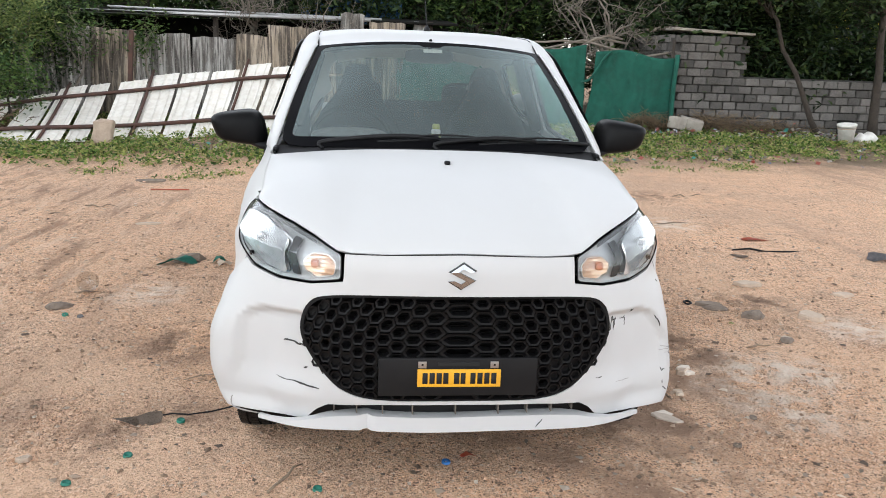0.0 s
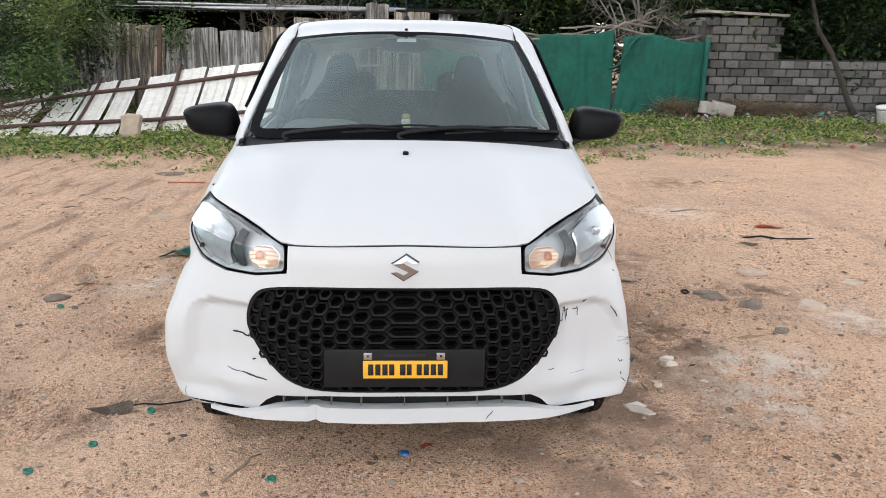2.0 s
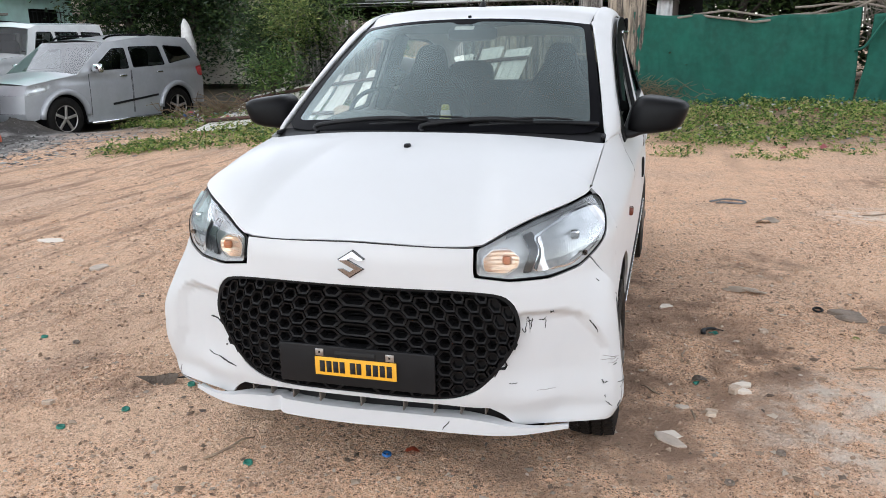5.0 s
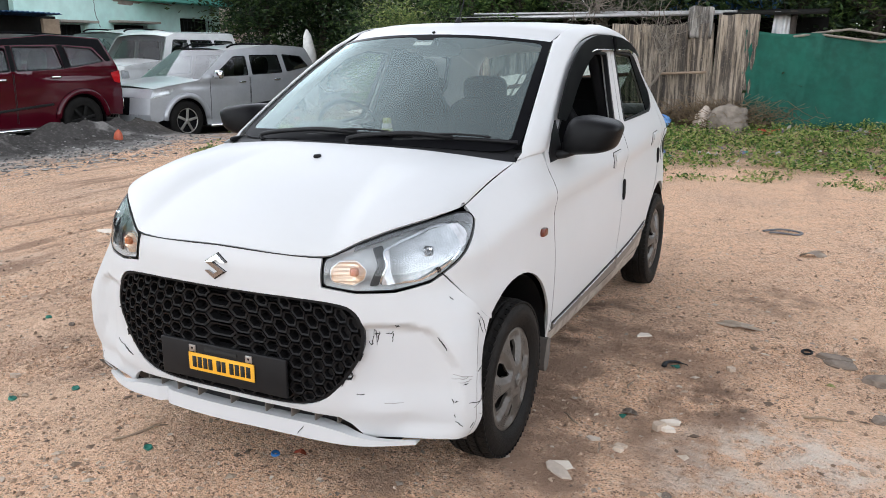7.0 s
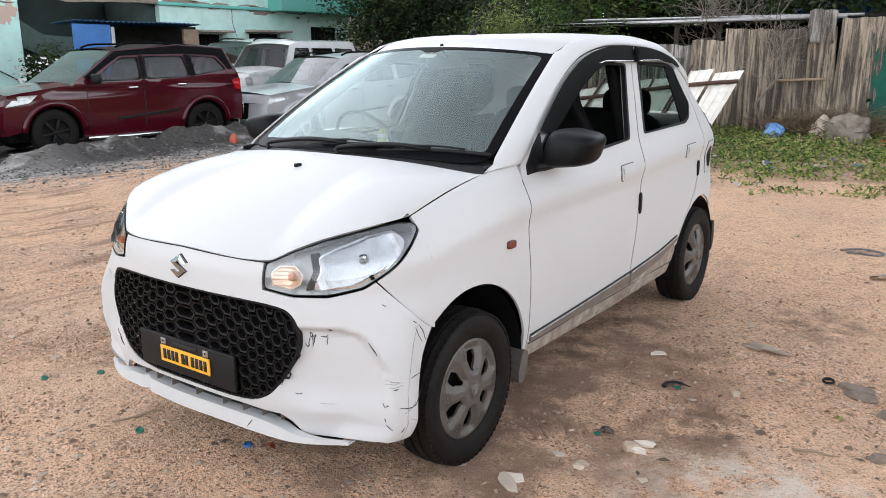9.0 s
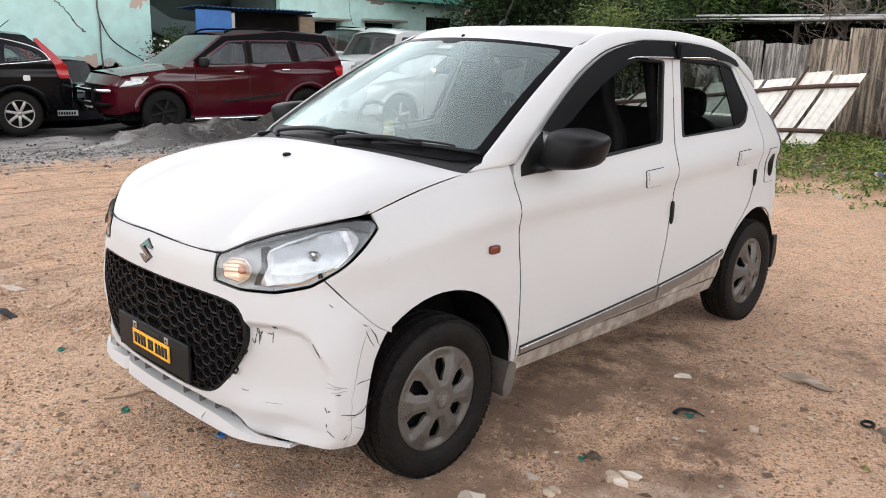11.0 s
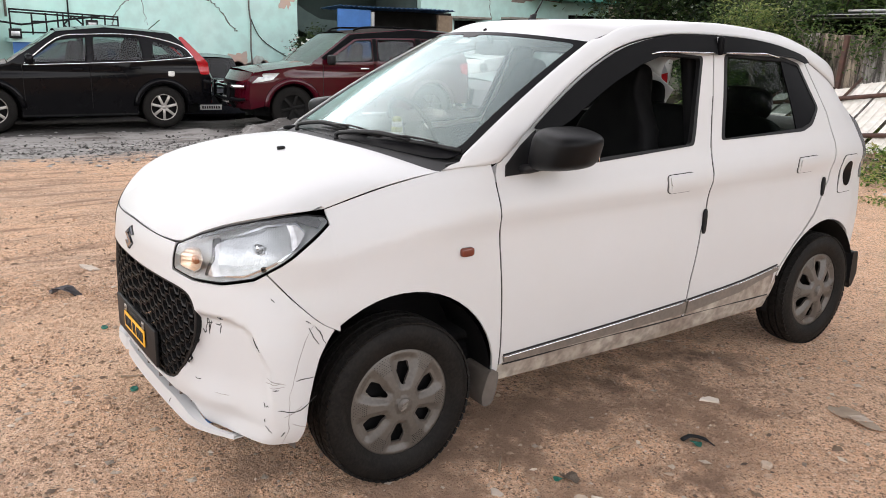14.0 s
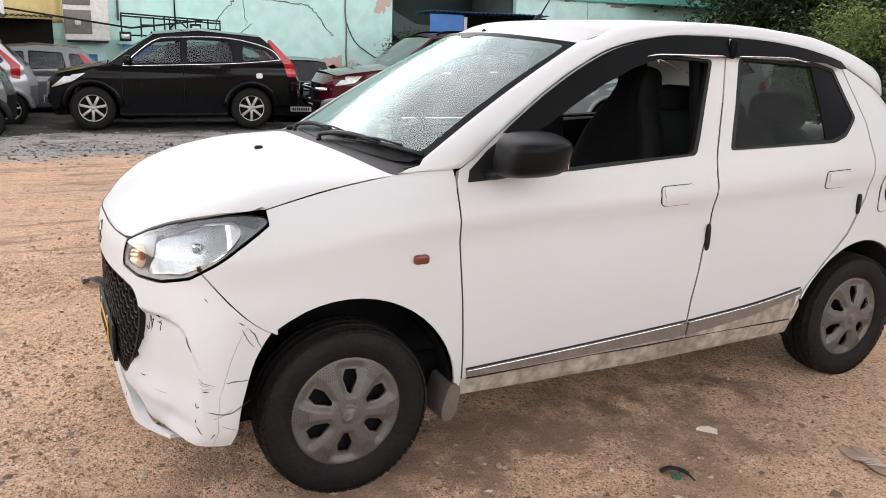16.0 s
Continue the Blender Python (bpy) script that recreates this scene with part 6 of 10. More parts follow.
def vehicle(name, label, at, turn, colour, L, W, H, axle, base, r, top, belt, windows, rim=ALLOY, sill=0.34, lamp=None, tail=None, spokes=6, rails=False, cladding=None, plate=True, arch=1.16, group="parked cars", trim=None):
    """A parked car, nose at y = 0. top: the profile from nose to tail as (y, z, what lies between this and the next)."""
    v = thing(name, label, "car", group=group)

    def round_off(y):
        return 0.16 * max(0.0, 1 - y / 0.55) ** 1.5 - 0.12 * max(0.0, 1 - (L - y) / 0.5) ** 1.5

    def half(y, z):
        w = W / 2 * (1 - 0.10 * (abs(y - L / 2) / (L / 2)) ** 6)
        b = belt(y)
        if z > b:
            w -= 0.20 * (z - b) + 0.10 * (z - b) ** 2
        else:
            w -= 0.05 * ((b - z) / b) ** 2 + 0.02 * math.exp(-((z - b + 0.10) / 0.05) ** 2)
        return w

    def side_surf(y, z):
        return (half(y, z), y, z)

    prof = [(p[0] + round_off(p[0]), p[1]) for p in top]
    front_low, rear_low = prof[0], prof[-1]
    y1, y2 = axle, axle + base
    ra = r * arch
    bottom = arc(y2, r, ra, 8, 172, 12) + [(y2 - ra - 0.02, sill * 0.8), (y1 + ra + 0.02, sill * 0.8)] + arc(y1, r, ra, 8, 172, 12)
    outline = prof + bottom
    for side in (1, -1):
        holes = [round_corners(w, 0.04, 3) for w in windows]
        panel("body_side", v, side_surf, outline, colour, holes=holes, step=0.10, thick=0.03, mirror=side < 0)
        for w in windows:
            wl = round_corners(w, 0.04, 3)
            o = panel("side_window", v, side_surf, wl, DARK_GLASS, step=0.2, thick=0, lift=-0.015, mirror=side < 0)
            o.visible_shadow = False
            cy, cz = sum(p[0] for p in wl) / len(wl), sum(p[1] for p in wl) / len(wl)
            inn = [(p[0] + (cy - p[0]) * 0.05, p[1] + (cz - p[1]) * 0.09) for p in wl]
            panel("window_frame", v, side_surf, wl, trim or GLOSS_BLACK, holes=[inn], step=0.15, thick=0.01, lift=0.004, mirror=side < 0)
        for y in (y1, y2):
            sheet("wheel_well", v, lambda u, k: (W / 2 - 0.34 + 0.31 * k, y + ra * 0.99 * math.cos(u), r + ra * 0.99 * math.sin(u)), 14, 1, CABIN_BLACK, u=(-0.2, math.pi + 0.2), v=(0, 1), mirror=side < 0)
            lipm = cladding or colour
            part("arch_lip", tube([(side * (half(yy, zz) + 0.008), yy, zz) for yy, zz in arc(y, r, ra + 0.035, 4, 176, 18)], 0.052, 8, 1.0), lipm, v)
            road_wheel(v, W / 2 - 0.13, y, r, side, rim, spokes)
        # doors: gaps and handles
        for y in [w[0][0] - 0.05 for w in windows[:2]] + [windows[0][1][0] + 0.03]:
            if y1 + ra < y < y2 + 0.1:
                part("door_gap", tube([(side * (half(y, z) + 0.001), y, z) for z in np.linspace(sill + 0.02, belt(y) - 0.01, 6)], 0.005, 4), SEAM_BLACK, v)
        for w in windows[:2]:
            y = w[1][0] - 0.16
            z = belt(y) - 0.10
            part("door_handle", blob((0.05, 0.18, 0.035), (side * (half(y, z) + 0.018), y, z), 0.5, 0.5, 12, 8), CHROME if rails or trim is CHROME else colour, v)
        part("rocker", box_bm((0.05, base - 2 * ra, 0.09), (side * (W / 2 - 0.06), (y1 + y2) / 2, sill * 0.82), 0.02), MATT_BLACK, v)
        if rails:
            part("side_step", tube([(side * (W / 2 + 0.02), y1 + ra + 0.05, sill * 0.75), (side * (W / 2 + 0.02), y2 - ra - 0.05, sill * 0.75)], 0.035, 8), CHROME, v, "bright side step")
            zr = [p for p in top if p[2] in ("roof", "black_roof")][0]
            part("roof_rail", tube(soft_line([(side * (half(yy, H) - 0.10), yy, H - 0.03 + dz) for yy, dz in ((zr[0] + 0.15, -0.03), (zr[0] + 0.4, 0.035), (L * 0.7, 0.03), (L * 0.88, -0.04))], 5), 0.02, 6), GLOSS_BLACK, v)
            part("rub_strip", box_bm((0.02, base * 0.42, 0.04), (side * (half((y1 + y2) / 2, 0.62) + 0.008), (y1 + y2) / 2 + 0.25, 0.60), 0.008, pose(0, 0, 0, 5)), MATT_BLACK, v)
        wy, wz = windows[0][0][0] + 0.06, belt(windows[0][0][0]) + 0.08
        part("door_mirror", blob((0.22, 0.13, 0.17), (side * (half(wy, wz) + 0.14), wy, wz), 0.55, 0.6, 16, 10), CHROME if name == "silver_suv" else (MATT_BLACK if name == "red_suv" else colour), v)
        if lamp:
            panel("headlamp", v, side_surf, round_corners([(p[0] + 0.1, p[1]) for p in lamp], 0.03), PALE_LENS, step=0.08, thick=0.02, lift=0.008, mirror=side < 0, label="clear headlamp")
        if tail:
            panel("tail_lamp", v, side_surf, round_corners(tail, 0.03), RED_LENS, step=0.08, thick=0.02, lift=0.010, mirror=side < 0, label="red tail lamp")
    kinds = {"nose": colour, "grille": GLOSS_BLACK, "bonnet": colour, "screen": DARK_GLASS, "roof": colour, "rear_glass": DARK_GLASS, "tailgate": colour, "bumper": cladding or colour, "black_roof": GLOSS_BLACK}
    for a, b in zip(top, top[1:]):
        crown = 0.05 if a[2] in ("roof", "bonnet", "black_roof") else 0.03
        def across(u, k, a=a, b=b, crown=crown):
            y, z = a[0] + (b[0] - a[0]) * k, a[1] + (b[1] - a[1]) * k
            yy = y + round_off(y)
            d = 1 - u * u
            out = Vector((0, -(b[1] - a[1]), b[0] - a[0])).normalized() * crown
            ys = y + round_off(y) * abs(u) ** 3 + out.y * d * 0.8
            w = half(yy, z)
            return (w * u, ys, z + out.z * d * (1 if a[2] in ("roof", "bonnet", "black_roof") else 0.6))
        nm = {"screen": "windscreen", "rear_glass": "rear_window", "black_roof": "roof"}.get(a[2], a[2])
        if a[2] == "grille":
            for lo, hi in ((-1, -0.52), (0.52, 1)):
                sheet("bumper_corner", v, across, 6, 4, colour, u=(lo, hi), sharp=40)
        o = sheet(nm, v, across, 12, 4, kinds[a[2]], u=(-0.52, 0.52) if a[2] == "grille" else (-1, 1), sharp=40)
        if a[2] in ("screen", "rear_glass"):
            o.visible_shadow = False
    # cabin, seats, floor
    ws = [p for w in windows for p in w]
    ya, yb = min(p[0] for p in ws), max(p[0] for p in ws)
    part("cabin_block", box_bm((W * 0.80, (yb - ya) * 0.9, 0.5), (0, (ya + yb) / 2, belt(ya) - 0.30), 0.05), CABIN_BLACK, v)
    for x in (-0.38, 0.38):
        for y in (ya + 0.75, ya + 1.65):
            if y < yb - 0.2:
                part("seat_back", blob((0.46, 0.16, 0.75), (x, y, belt(y) - 0.02), 0.5, 0.6, 14, 10, Matrix.Rotation(radians(-10), 4, "X")), SEAT_FABRIC, v)
    part("underbody", box_bm((W * 0.62, L * 0.86, 0.2), (0, L / 2, sill * 0.95), 0.03), CABIN_BLACK, v)
    if plate:
        z = top[1][1] - 0.03
        part("number_plate", box_bm((0.46, 0.012, 0.11), (0, top[1][0] - 0.05, z), 0.003), PLATE_WHITE, v)
        for k in range(8):
            part("plate_bar", box_bm((0.03, 0.004, 0.06), (-0.17 + 0.048 * k, top[1][0] - 0.058, z)), SEAM_BLACK, v)
    v.matrix_world = pose(at[0], at[1], at[2], 0, 0, turn)
    return v


def heading(front, rear, W, axle):
    """Place and turn of a car whose near-side wheels stand at front and rear."""
    d = (Vector(rear) - Vector(front)).normalized()
    side = Vector((d.y, -d.x))
    c = Vector(front) - side * (W / 2 - 0.03) - d * axle
    return (c.x, c.y), math.degrees(math.atan2(-d.x, d.y))


SUV_TOP = [(0.06, 0.36, "bumper"), (0.0, 0.52, "grille"), (0.04, 0.82, "nose"), (0.16, 0.98, "bonnet"), (1.22, 1.12, "screen"), (1.98, 1.66, "roof"), (3.2, 1.77, "roof"), (4.12, 1.72, "rear_glass"), (4.46, 1.22, "tailgate"), (4.56, 0.80, "bumper"), (4.52, 0.40, "bumper")]
SUV_WIN = [[(1.52, 1.16), (2.42, 1.18), (2.42, 1.56), (2.12, 1.55)], [(2.52, 1.185), (3.34, 1.215), (3.27, 1.58), (2.52, 1.575)], [(3.46, 1.23), (4.12, 1.33), (3.92, 1.55), (3.40, 1.59)]]
suv_belt = spline((0, 1.3, 3.0, 4.5), (1.0, 1.12, 1.18, 1.24))
SUV_LAMP = [(0.10, 0.80), (0.46, 0.86), (0.60, 0.98), (0.30, 0.97)]
SUV_TAIL = [(4.28, 0.98), (4.40, 0.95), (4.42, 1.18), (4.22, 1.14)]
(cx, cy), ct = heading((-10.32, 5.31), (-9.98, 7.98), 1.88, 0.92)
red = vehicle("red_suv", "dark red SUV with black wheels parked by grey sand", (cx, cy, -0.12), ct, RED_PAINT, 4.58, 1.88, 1.78, 0.92, 2.70, 0.375, [(a, b, "black_roof" if k == "roof" else k) for a, b, k in SUV_TOP], suv_belt, SUV_WIN, rim=DULL_BLACK_RIM, lamp=SUV_LAMP, tail=SUV_TAIL, rails=True)
for side in (1, -1):
    def red_side(y, z):
        return (0.94 * (1 - 0.10 * (abs(y - 2.29) / 2.29) ** 6) - 0.20 * (z - suv_belt(y)) - 0.10 * (z - suv_belt(y)) ** 2, y, z)
    panel("upper_trim", red, red_side, [(1.50, 1.20), (2.10, 1.575), (2.6, 1.60), (3.30, 1.61), (3.95, 1.575), (4.16, 1.33), (4.26, 1.34), (4.10, 1.70), (3.2, 1.755), (2.02, 1.648), (1.44, 1.24)], GLOSS_BLACK, step=0.12, thick=0.008, lift=0.008, mirror=side < 0, label="black roof side and pillar")
    panel("pillar_trim", red, red_side, [(2.43, 1.185), (2.51, 1.19), (2.51, 1.59), (2.43, 1.58)], GLOSS_BLACK, step=0.12, thick=0.006, lift=0.006, mirror=side < 0)
    panel("pillar_trim", red, red_side, [(3.345, 1.22), (3.455, 1.235), (3.39, 1.60), (3.28, 1.60)], GLOSS_BLACK, step=0.12, thick=0.006, lift=0.006, mirror=side < 0)
for x in (-0.55, 0.55):
    part("bull_bar_upright", tube([(x, -0.02, 0.38), (x, -0.12, 0.55), (x, -0.10, 0.80)], 0.035, 8), GLOSS_BLACK, red)
for z in (0.52, 0.74):
    part("bull_bar", tube(soft_line([(-0.80, 0.10, z), (-0.55, -0.10, z), (0.55, -0.10, z), (0.80, 0.10, z)], 4), 0.03, 8), CHROME if z > 0.6 else GLOSS_BLACK, red)
(cx, cy), ct = heading((-9.28, 9.72), (-8.80, 12.38), 1.88, 0.92)
silver = vehicle("silver_suv", "silver SUV parked on weeds with its nose behind the red one", (cx, cy, -0.26), ct, SILVER_PAINT, 4.58, 1.88, 1.78, 0.92, 2.70, 0.375, SUV_TOP, suv_belt, SUV_WIN, rim=ALLOY, lamp=SUV_LAMP, tail=SUV_TAIL, rails=True, spokes=5)
for k in range(6):
    part("grille_slat", box_bm((0.05, 0.03, 0.20), (-0.30 + 0.12 * k, 0.0, 0.72), 0.01), CHROME, silver)
CRV_TOP = [(0.30, 0.34, "bumper"), (0.20, 0.50, "grille"), (0.24, 0.78, "nose"), (0.42, 0.93, "bonnet"), (1.20, 1.09, "screen"), (1.95, 1.60, "roof"), (2.7, 1.68, "roof"), (3.75, 1.60, "rear_glass"), (4.32, 1.15, "tailgate"), (4.50, 0.85, "bumper"), (4.48, 0.42, "bumper")]
CRV_WIN = [[(1.46, 1.085), (2.38, 1.12), (2.40, 1.53), (1.95, 1.47)], [(2.46, 1.12), (3.28, 1.15), (3.22, 1.53), (2.48, 1.54)], [(3.40, 1.16), (4.02, 1.22), (3.86, 1.36), (3.42, 1.48)]]
crv_belt = spline((0, 1.2, 3.0, 4.5), (0.95, 1.07, 1.12, 1.16))
(cx, cy), ct = heading((-11.77, 0.81), (-11.5, 3.42), 1.82, 0.93)
crv = vehicle("black_suv", "glossy black SUV with silver alloy wheels on grey sand", (cx, cy, -0.13), ct, BLACK_PAINT, 4.52, 1.82, 1.68, 0.93, 2.62, 0.36, CRV_TOP, crv_belt, CRV_WIN, rim=ALLOY, spokes=7, lamp=[(0.22, 0.70), (0.55, 0.80), (0.76, 0.94), (0.44, 0.89)], tail=[(4.20, 0.92), (4.36, 0.92), (4.34, 1.12), (3.92, 1.56), (3.86, 1.54), (4.14, 1.14)], cladding=BLACK_PAINT)
for side in (1, -1):
    edge = [(1.44, 1.08), (1.95, 1.49), (2.4, 1.56), (3.2, 1.565), (3.85, 1.42), (4.06, 1.24), (4.0, 1.205), (3.3, 1.14), (2.4, 1.10), (1.44, 1.066)]
    part("chrome_line", tube(soft_line([(side * (0.91 * (1 - 0.10 * (abs(y - 2.26) / 2.26) ** 6) - (0.20 * (z - crv_belt(y)) + 0.10 * (z - crv_belt(y)) ** 2 if z > crv_belt(y) else 0.0) + 0.006), y, z) for y, z in edge], 4), 0.011, 6), CHROME, crv, "thin chrome line round the windows")
part("fuel_disc", blob((0.02, 0.11, 0.09), (0.905, 3.70, 0.93), 0.5, 0.9), PLAIN_WHITE, crv, "white oval sticker")
part("roof_aerial", tube([(0, 3.5, 1.66), (0.0, 3.72, 1.84)], 0.008, 6), MATT_BLACK, crv)
JEEP_TOP = [(0.05, 0.45, "bumper"), (0.0, 0.62, "grille"), (0.03, 1.0, "nose"), (0.10, 1.10, "bonnet"), (1.30, 1.20, "screen"), (1.62, 1.72, "roof"), (1.9, 1.80, "roof"), (4.1, 1.82, "rear_glass"), (4.22, 1.25, "tailgate"), (4.25, 0.8, "bumper"), (4.2, 0.45, "bumper")]
JEEP_WIN = [[(1.55, 1.24), (2.25, 1.24), (2.25, 1.66), (1.80, 1.66)], [(2.35, 1.24), (3.1, 1.24), (3.1, 1.66), (2.35, 1.66)], [(3.2, 1.24), (3.95, 1.24), (3.92, 1.64), (3.2, 1.66)]]
jeep_belt = spline((0, 4.3), (1.1, 1.22))
vehicle("white_suv", "boxy white SUV in the back row", (-12.5, 10.3, -0.02), 3, OFF_WHITE, 4.25, 1.75, 1.84, 0.75, 2.6, 0.36, JEEP_TOP, jeep_belt, JEEP_WIN, lamp=[(0.02, 0.85), (0.2, 0.85), (0.2, 1.02), (0.02, 1.02)], tail=SUV_TAIL[:2] + [(4.12, 1.2), (4.1, 1.0)])
vehicle("white_suv", "tall white SUV with roof rails behind the boxy one", (-15.0, 11.0, 0.14), 3, OFF_WHITE, 4.58, 1.88, 1.78, 0.92, 2.70, 0.375, SUV_TOP, suv_belt, SUV_WIN, lamp=SUV_LAMP, tail=SUV_TAIL, rails=True)
SEDAN_TOP = [(0.10, 0.28, "bumper"), (0.0, 0.45, "grille"), (0.06, 0.66, "nose"), (0.2, 0.78, "bonnet"), (1.15, 0.95, "screen"), (1.85, 1.38, "roof"), (2.5, 1.45, "roof"), (3.0, 1.40, "rear_glass"), (3.55, 1.02, "tailgate"), (4.15, 0.98, "tailgate"), (4.25, 0.7, "bumper"), (4.2, 0.32, "bumper")]
SEDAN_WIN = [[(1.45, 0.97), (2.25, 0.99), (2.25, 1.34), (1.95, 1.32)], [(2.33, 0.99), (3.05, 1.01), (2.95, 1.30), (2.33, 1.35)]]
sedan_belt = spline((0, 1.2, 3.0, 4.3), (0.78, 0.94, 1.0, 1.0))
HATCH_TOP = [(0.08, 0.30, "bumper"), (0.0, 0.48, "grille"), (0.06, 0.70, "nose"), (0.2, 0.82, "bonnet"), (0.95, 0.98, "screen"), (1.65, 1.44, "roof"), (2.3, 1.50, "roof"), (3.1, 1.44, "rear_glass"), (3.5, 1.05, "tailgate"), (3.62, 0.7, "bumper"), (3.6, 0.35, "bumper")]
HATCH_WIN = [[(1.25, 1.0), (2.02, 1.02), (2.02, 1.38), (1.70, 1.36)], [(2.10, 1.02), (2.78, 1.05), (2.72, 1.36), (2.10, 1.39)], [(2.86, 1.06), (3.14, 1.12), (3.02, 1.33), (2.84, 1.35)]]
SED_LAMP, SED_TAIL = [(0.1, 0.58), (0.45, 0.66), (0.55, 0.76), (0.25, 0.75)], [(3.98, 0.72), (4.12, 0.70), (4.12, 0.94), (3.90, 0.94)]
HATCH_TAIL = [(3.22, 0.85), (3.36, 0.82), (3.38, 1.06), (3.06, 1.36), (3.02, 1.33), (3.22, 1.06)]
vehicle("dark_hatchback", "dark grey small car with its nose towards the yard", (-14.5, 5.25, -0.49), 76, DARK_PAINT, 3.62, 1.62, 1.52, 0.75, 2.4, 0.29, HATCH_TOP, sedan_belt, HATCH_WIN, lamp=SED_LAMP, tail=HATCH_TAIL)
vehicle("dark_sedan", "dark saloon car half hidden behind the black SUV", (-14.6, 0.7, -0.15), 4, DARK_PAINT, 4.25, 1.68, 1.46, 0.85, 2.5, 0.30, SEDAN_TOP, sedan_belt, SEDAN_WIN, lamp=SED_LAMP, tail=SED_TAIL, plate=False)
vehicle("grey_hatchback", "dark grey hatchback in the back row", (-16.2, -2.2, -0.30), 2, GREY_PAINT, 3.62, 1.62, 1.52, 0.75, 2.4, 0.29, HATCH_TOP, sedan_belt, HATCH_WIN, lamp=SED_LAMP, tail=HATCH_TAIL, plate=False)
vehicle("silver_hatchback", "silver hatchback with red tail lamps", (-14.1, -3.60, -0.20), 0, SILVER_PAINT, 3.62, 1.62, 1.52, 0.75, 2.4, 0.29, HATCH_TOP, sedan_belt, HATCH_WIN, lamp=SED_LAMP, tail=HATCH_TAIL, plate=False)
vehicle("grey_hatchback", "grey hatchback with a dark rear bumper", (-11.9, -3.95, -0.22), 1, GREY_PAINT, 3.62, 1.66, 1.52, 0.75, 2.4, 0.30, HATCH_TOP, sedan_belt, HATCH_WIN, lamp=SED_LAMP, tail=HATCH_TAIL, plate=False, cladding=MATT_BLACK)
vehicle("small_red_car", "small red car near the teal building", (-17.0, 12.5, 0.0), -5, SMALL_RED, 3.62, 1.62, 1.52, 0.75, 2.4, 0.29, HATCH_TOP, sedan_belt, HATCH_WIN, lamp=SED_LAMP, tail=HATCH_TAIL)
vehicle("small_red_car", "small red car beside a flowering shrub", (-15.6, 6.2, -0.45), -20, SMALL_RED, 3.62, 1.62, 1.52, 0.75, 2.4, 0.29, HATCH_TOP, sedan_belt, HATCH_WIN, lamp=SED_LAMP, tail=HATCH_TAIL)


# ---- fences, walls and building ----
OLD_TIN = streaked("weathered_tin", (0.33, 0.31, 0.28), (0.10, 0.085, 0.072), (0.50, 0.475, 0.44), 0.65, 0.1)
BROWN_TIN = streaked("rust_stained_tin", (0.27, 0.215, 0.155), (0.050, 0.038, 0.030), (0.42, 0.345, 0.27), 0.75)
RUST = material("rusted_steel", (0.10, 0.045, 0.03), 0.85, other=(0.05, 0.03, 0.025), scale=9, amount=0.5)
SHEET_WHITE = material("cream_sheet_steel", (0.78, 0.76, 0.71), 0.45, other=(0.66, 0.62, 0.55), scale=2.2, amount=0.45, fine=(0.42, 0.36, 0.29), fine_scale=12, fine_amount=0.3, per_object=0.08)
NET_GREEN = material("green_shade_net", (0.002, 0.088, 0.058), 0.85, other=(0.003, 0.052, 0.036), scale=2.4, amount=0.5, fine=(0.008, 0.12, 0.085), fine_scale=10, fine_amount=0.3, bump=0.3, bump_scale=350)
BLOCK = material("concrete_block", (0.135, 0.125, 0.115), 0.9, other=(0.055, 0.05, 0.046), scale=1.6, amount=0.5, fine=(0.16, 0.145, 0.13), fine_scale=26, fine_amount=0.5, bump=0.6, bump_scale=70, per_object=0.38)
MORTAR = material("grey_mortar", (0.055, 0.05, 0.045), 0.95, other=(0.03, 0.027, 0.024), scale=5)
CONCRETE = material("rough_concrete", (0.36, 0.33, 0.28), 0.9, other=(0.24, 0.21, 0.18), scale=7, bump=0.6, bump_scale=40)
# near-black for pot, sign and panes, and as shade inside lean-to, stall, kiosk
DARK_SHADE = material("near_black_shade", (0.014, 0.013, 0.012), 0.9, spec=0.1, other=(0.007, 0.007, 0.006), scale=3)
PIPE_GREY = material("galvanised_pipe", (0.5, 0.5, 0.5), 0.45, metal=0.5, other=(0.35, 0.34, 0.33), scale=6)
BLUE_TIN = material("blue_painted_tin", (0.02, 0.10, 0.24), 0.5, other=(0.03, 0.07, 0.14), scale=4, amount=0.4)
BRIGHT_BLUE = material("blue_board", (0.03, 0.17, 0.48), 0.5, other=(0.02, 0.12, 0.34), scale=3)
YELLOW_TIN = material("yellow_cladding", (0.72, 0.56, 0.25), 0.6, other=(0.6, 0.45, 0.2), scale=3)
BARK = material("bark", (0.055, 0.042, 0.032), 0.95, other=(0.028, 0.022, 0.017), scale=12, bump=0.8, bump_scale=60)
PALE_BARK = material("pale_bark", (0.25, 0.215, 0.175), 0.9, other=(0.14, 0.12, 0.10), scale=12, bump=0.5, bump_scale=60)
DRY_WOOD = material("dry_wood", (0.32, 0.24, 0.16), 0.85, other=(0.2, 0.14, 0.1), scale=9)


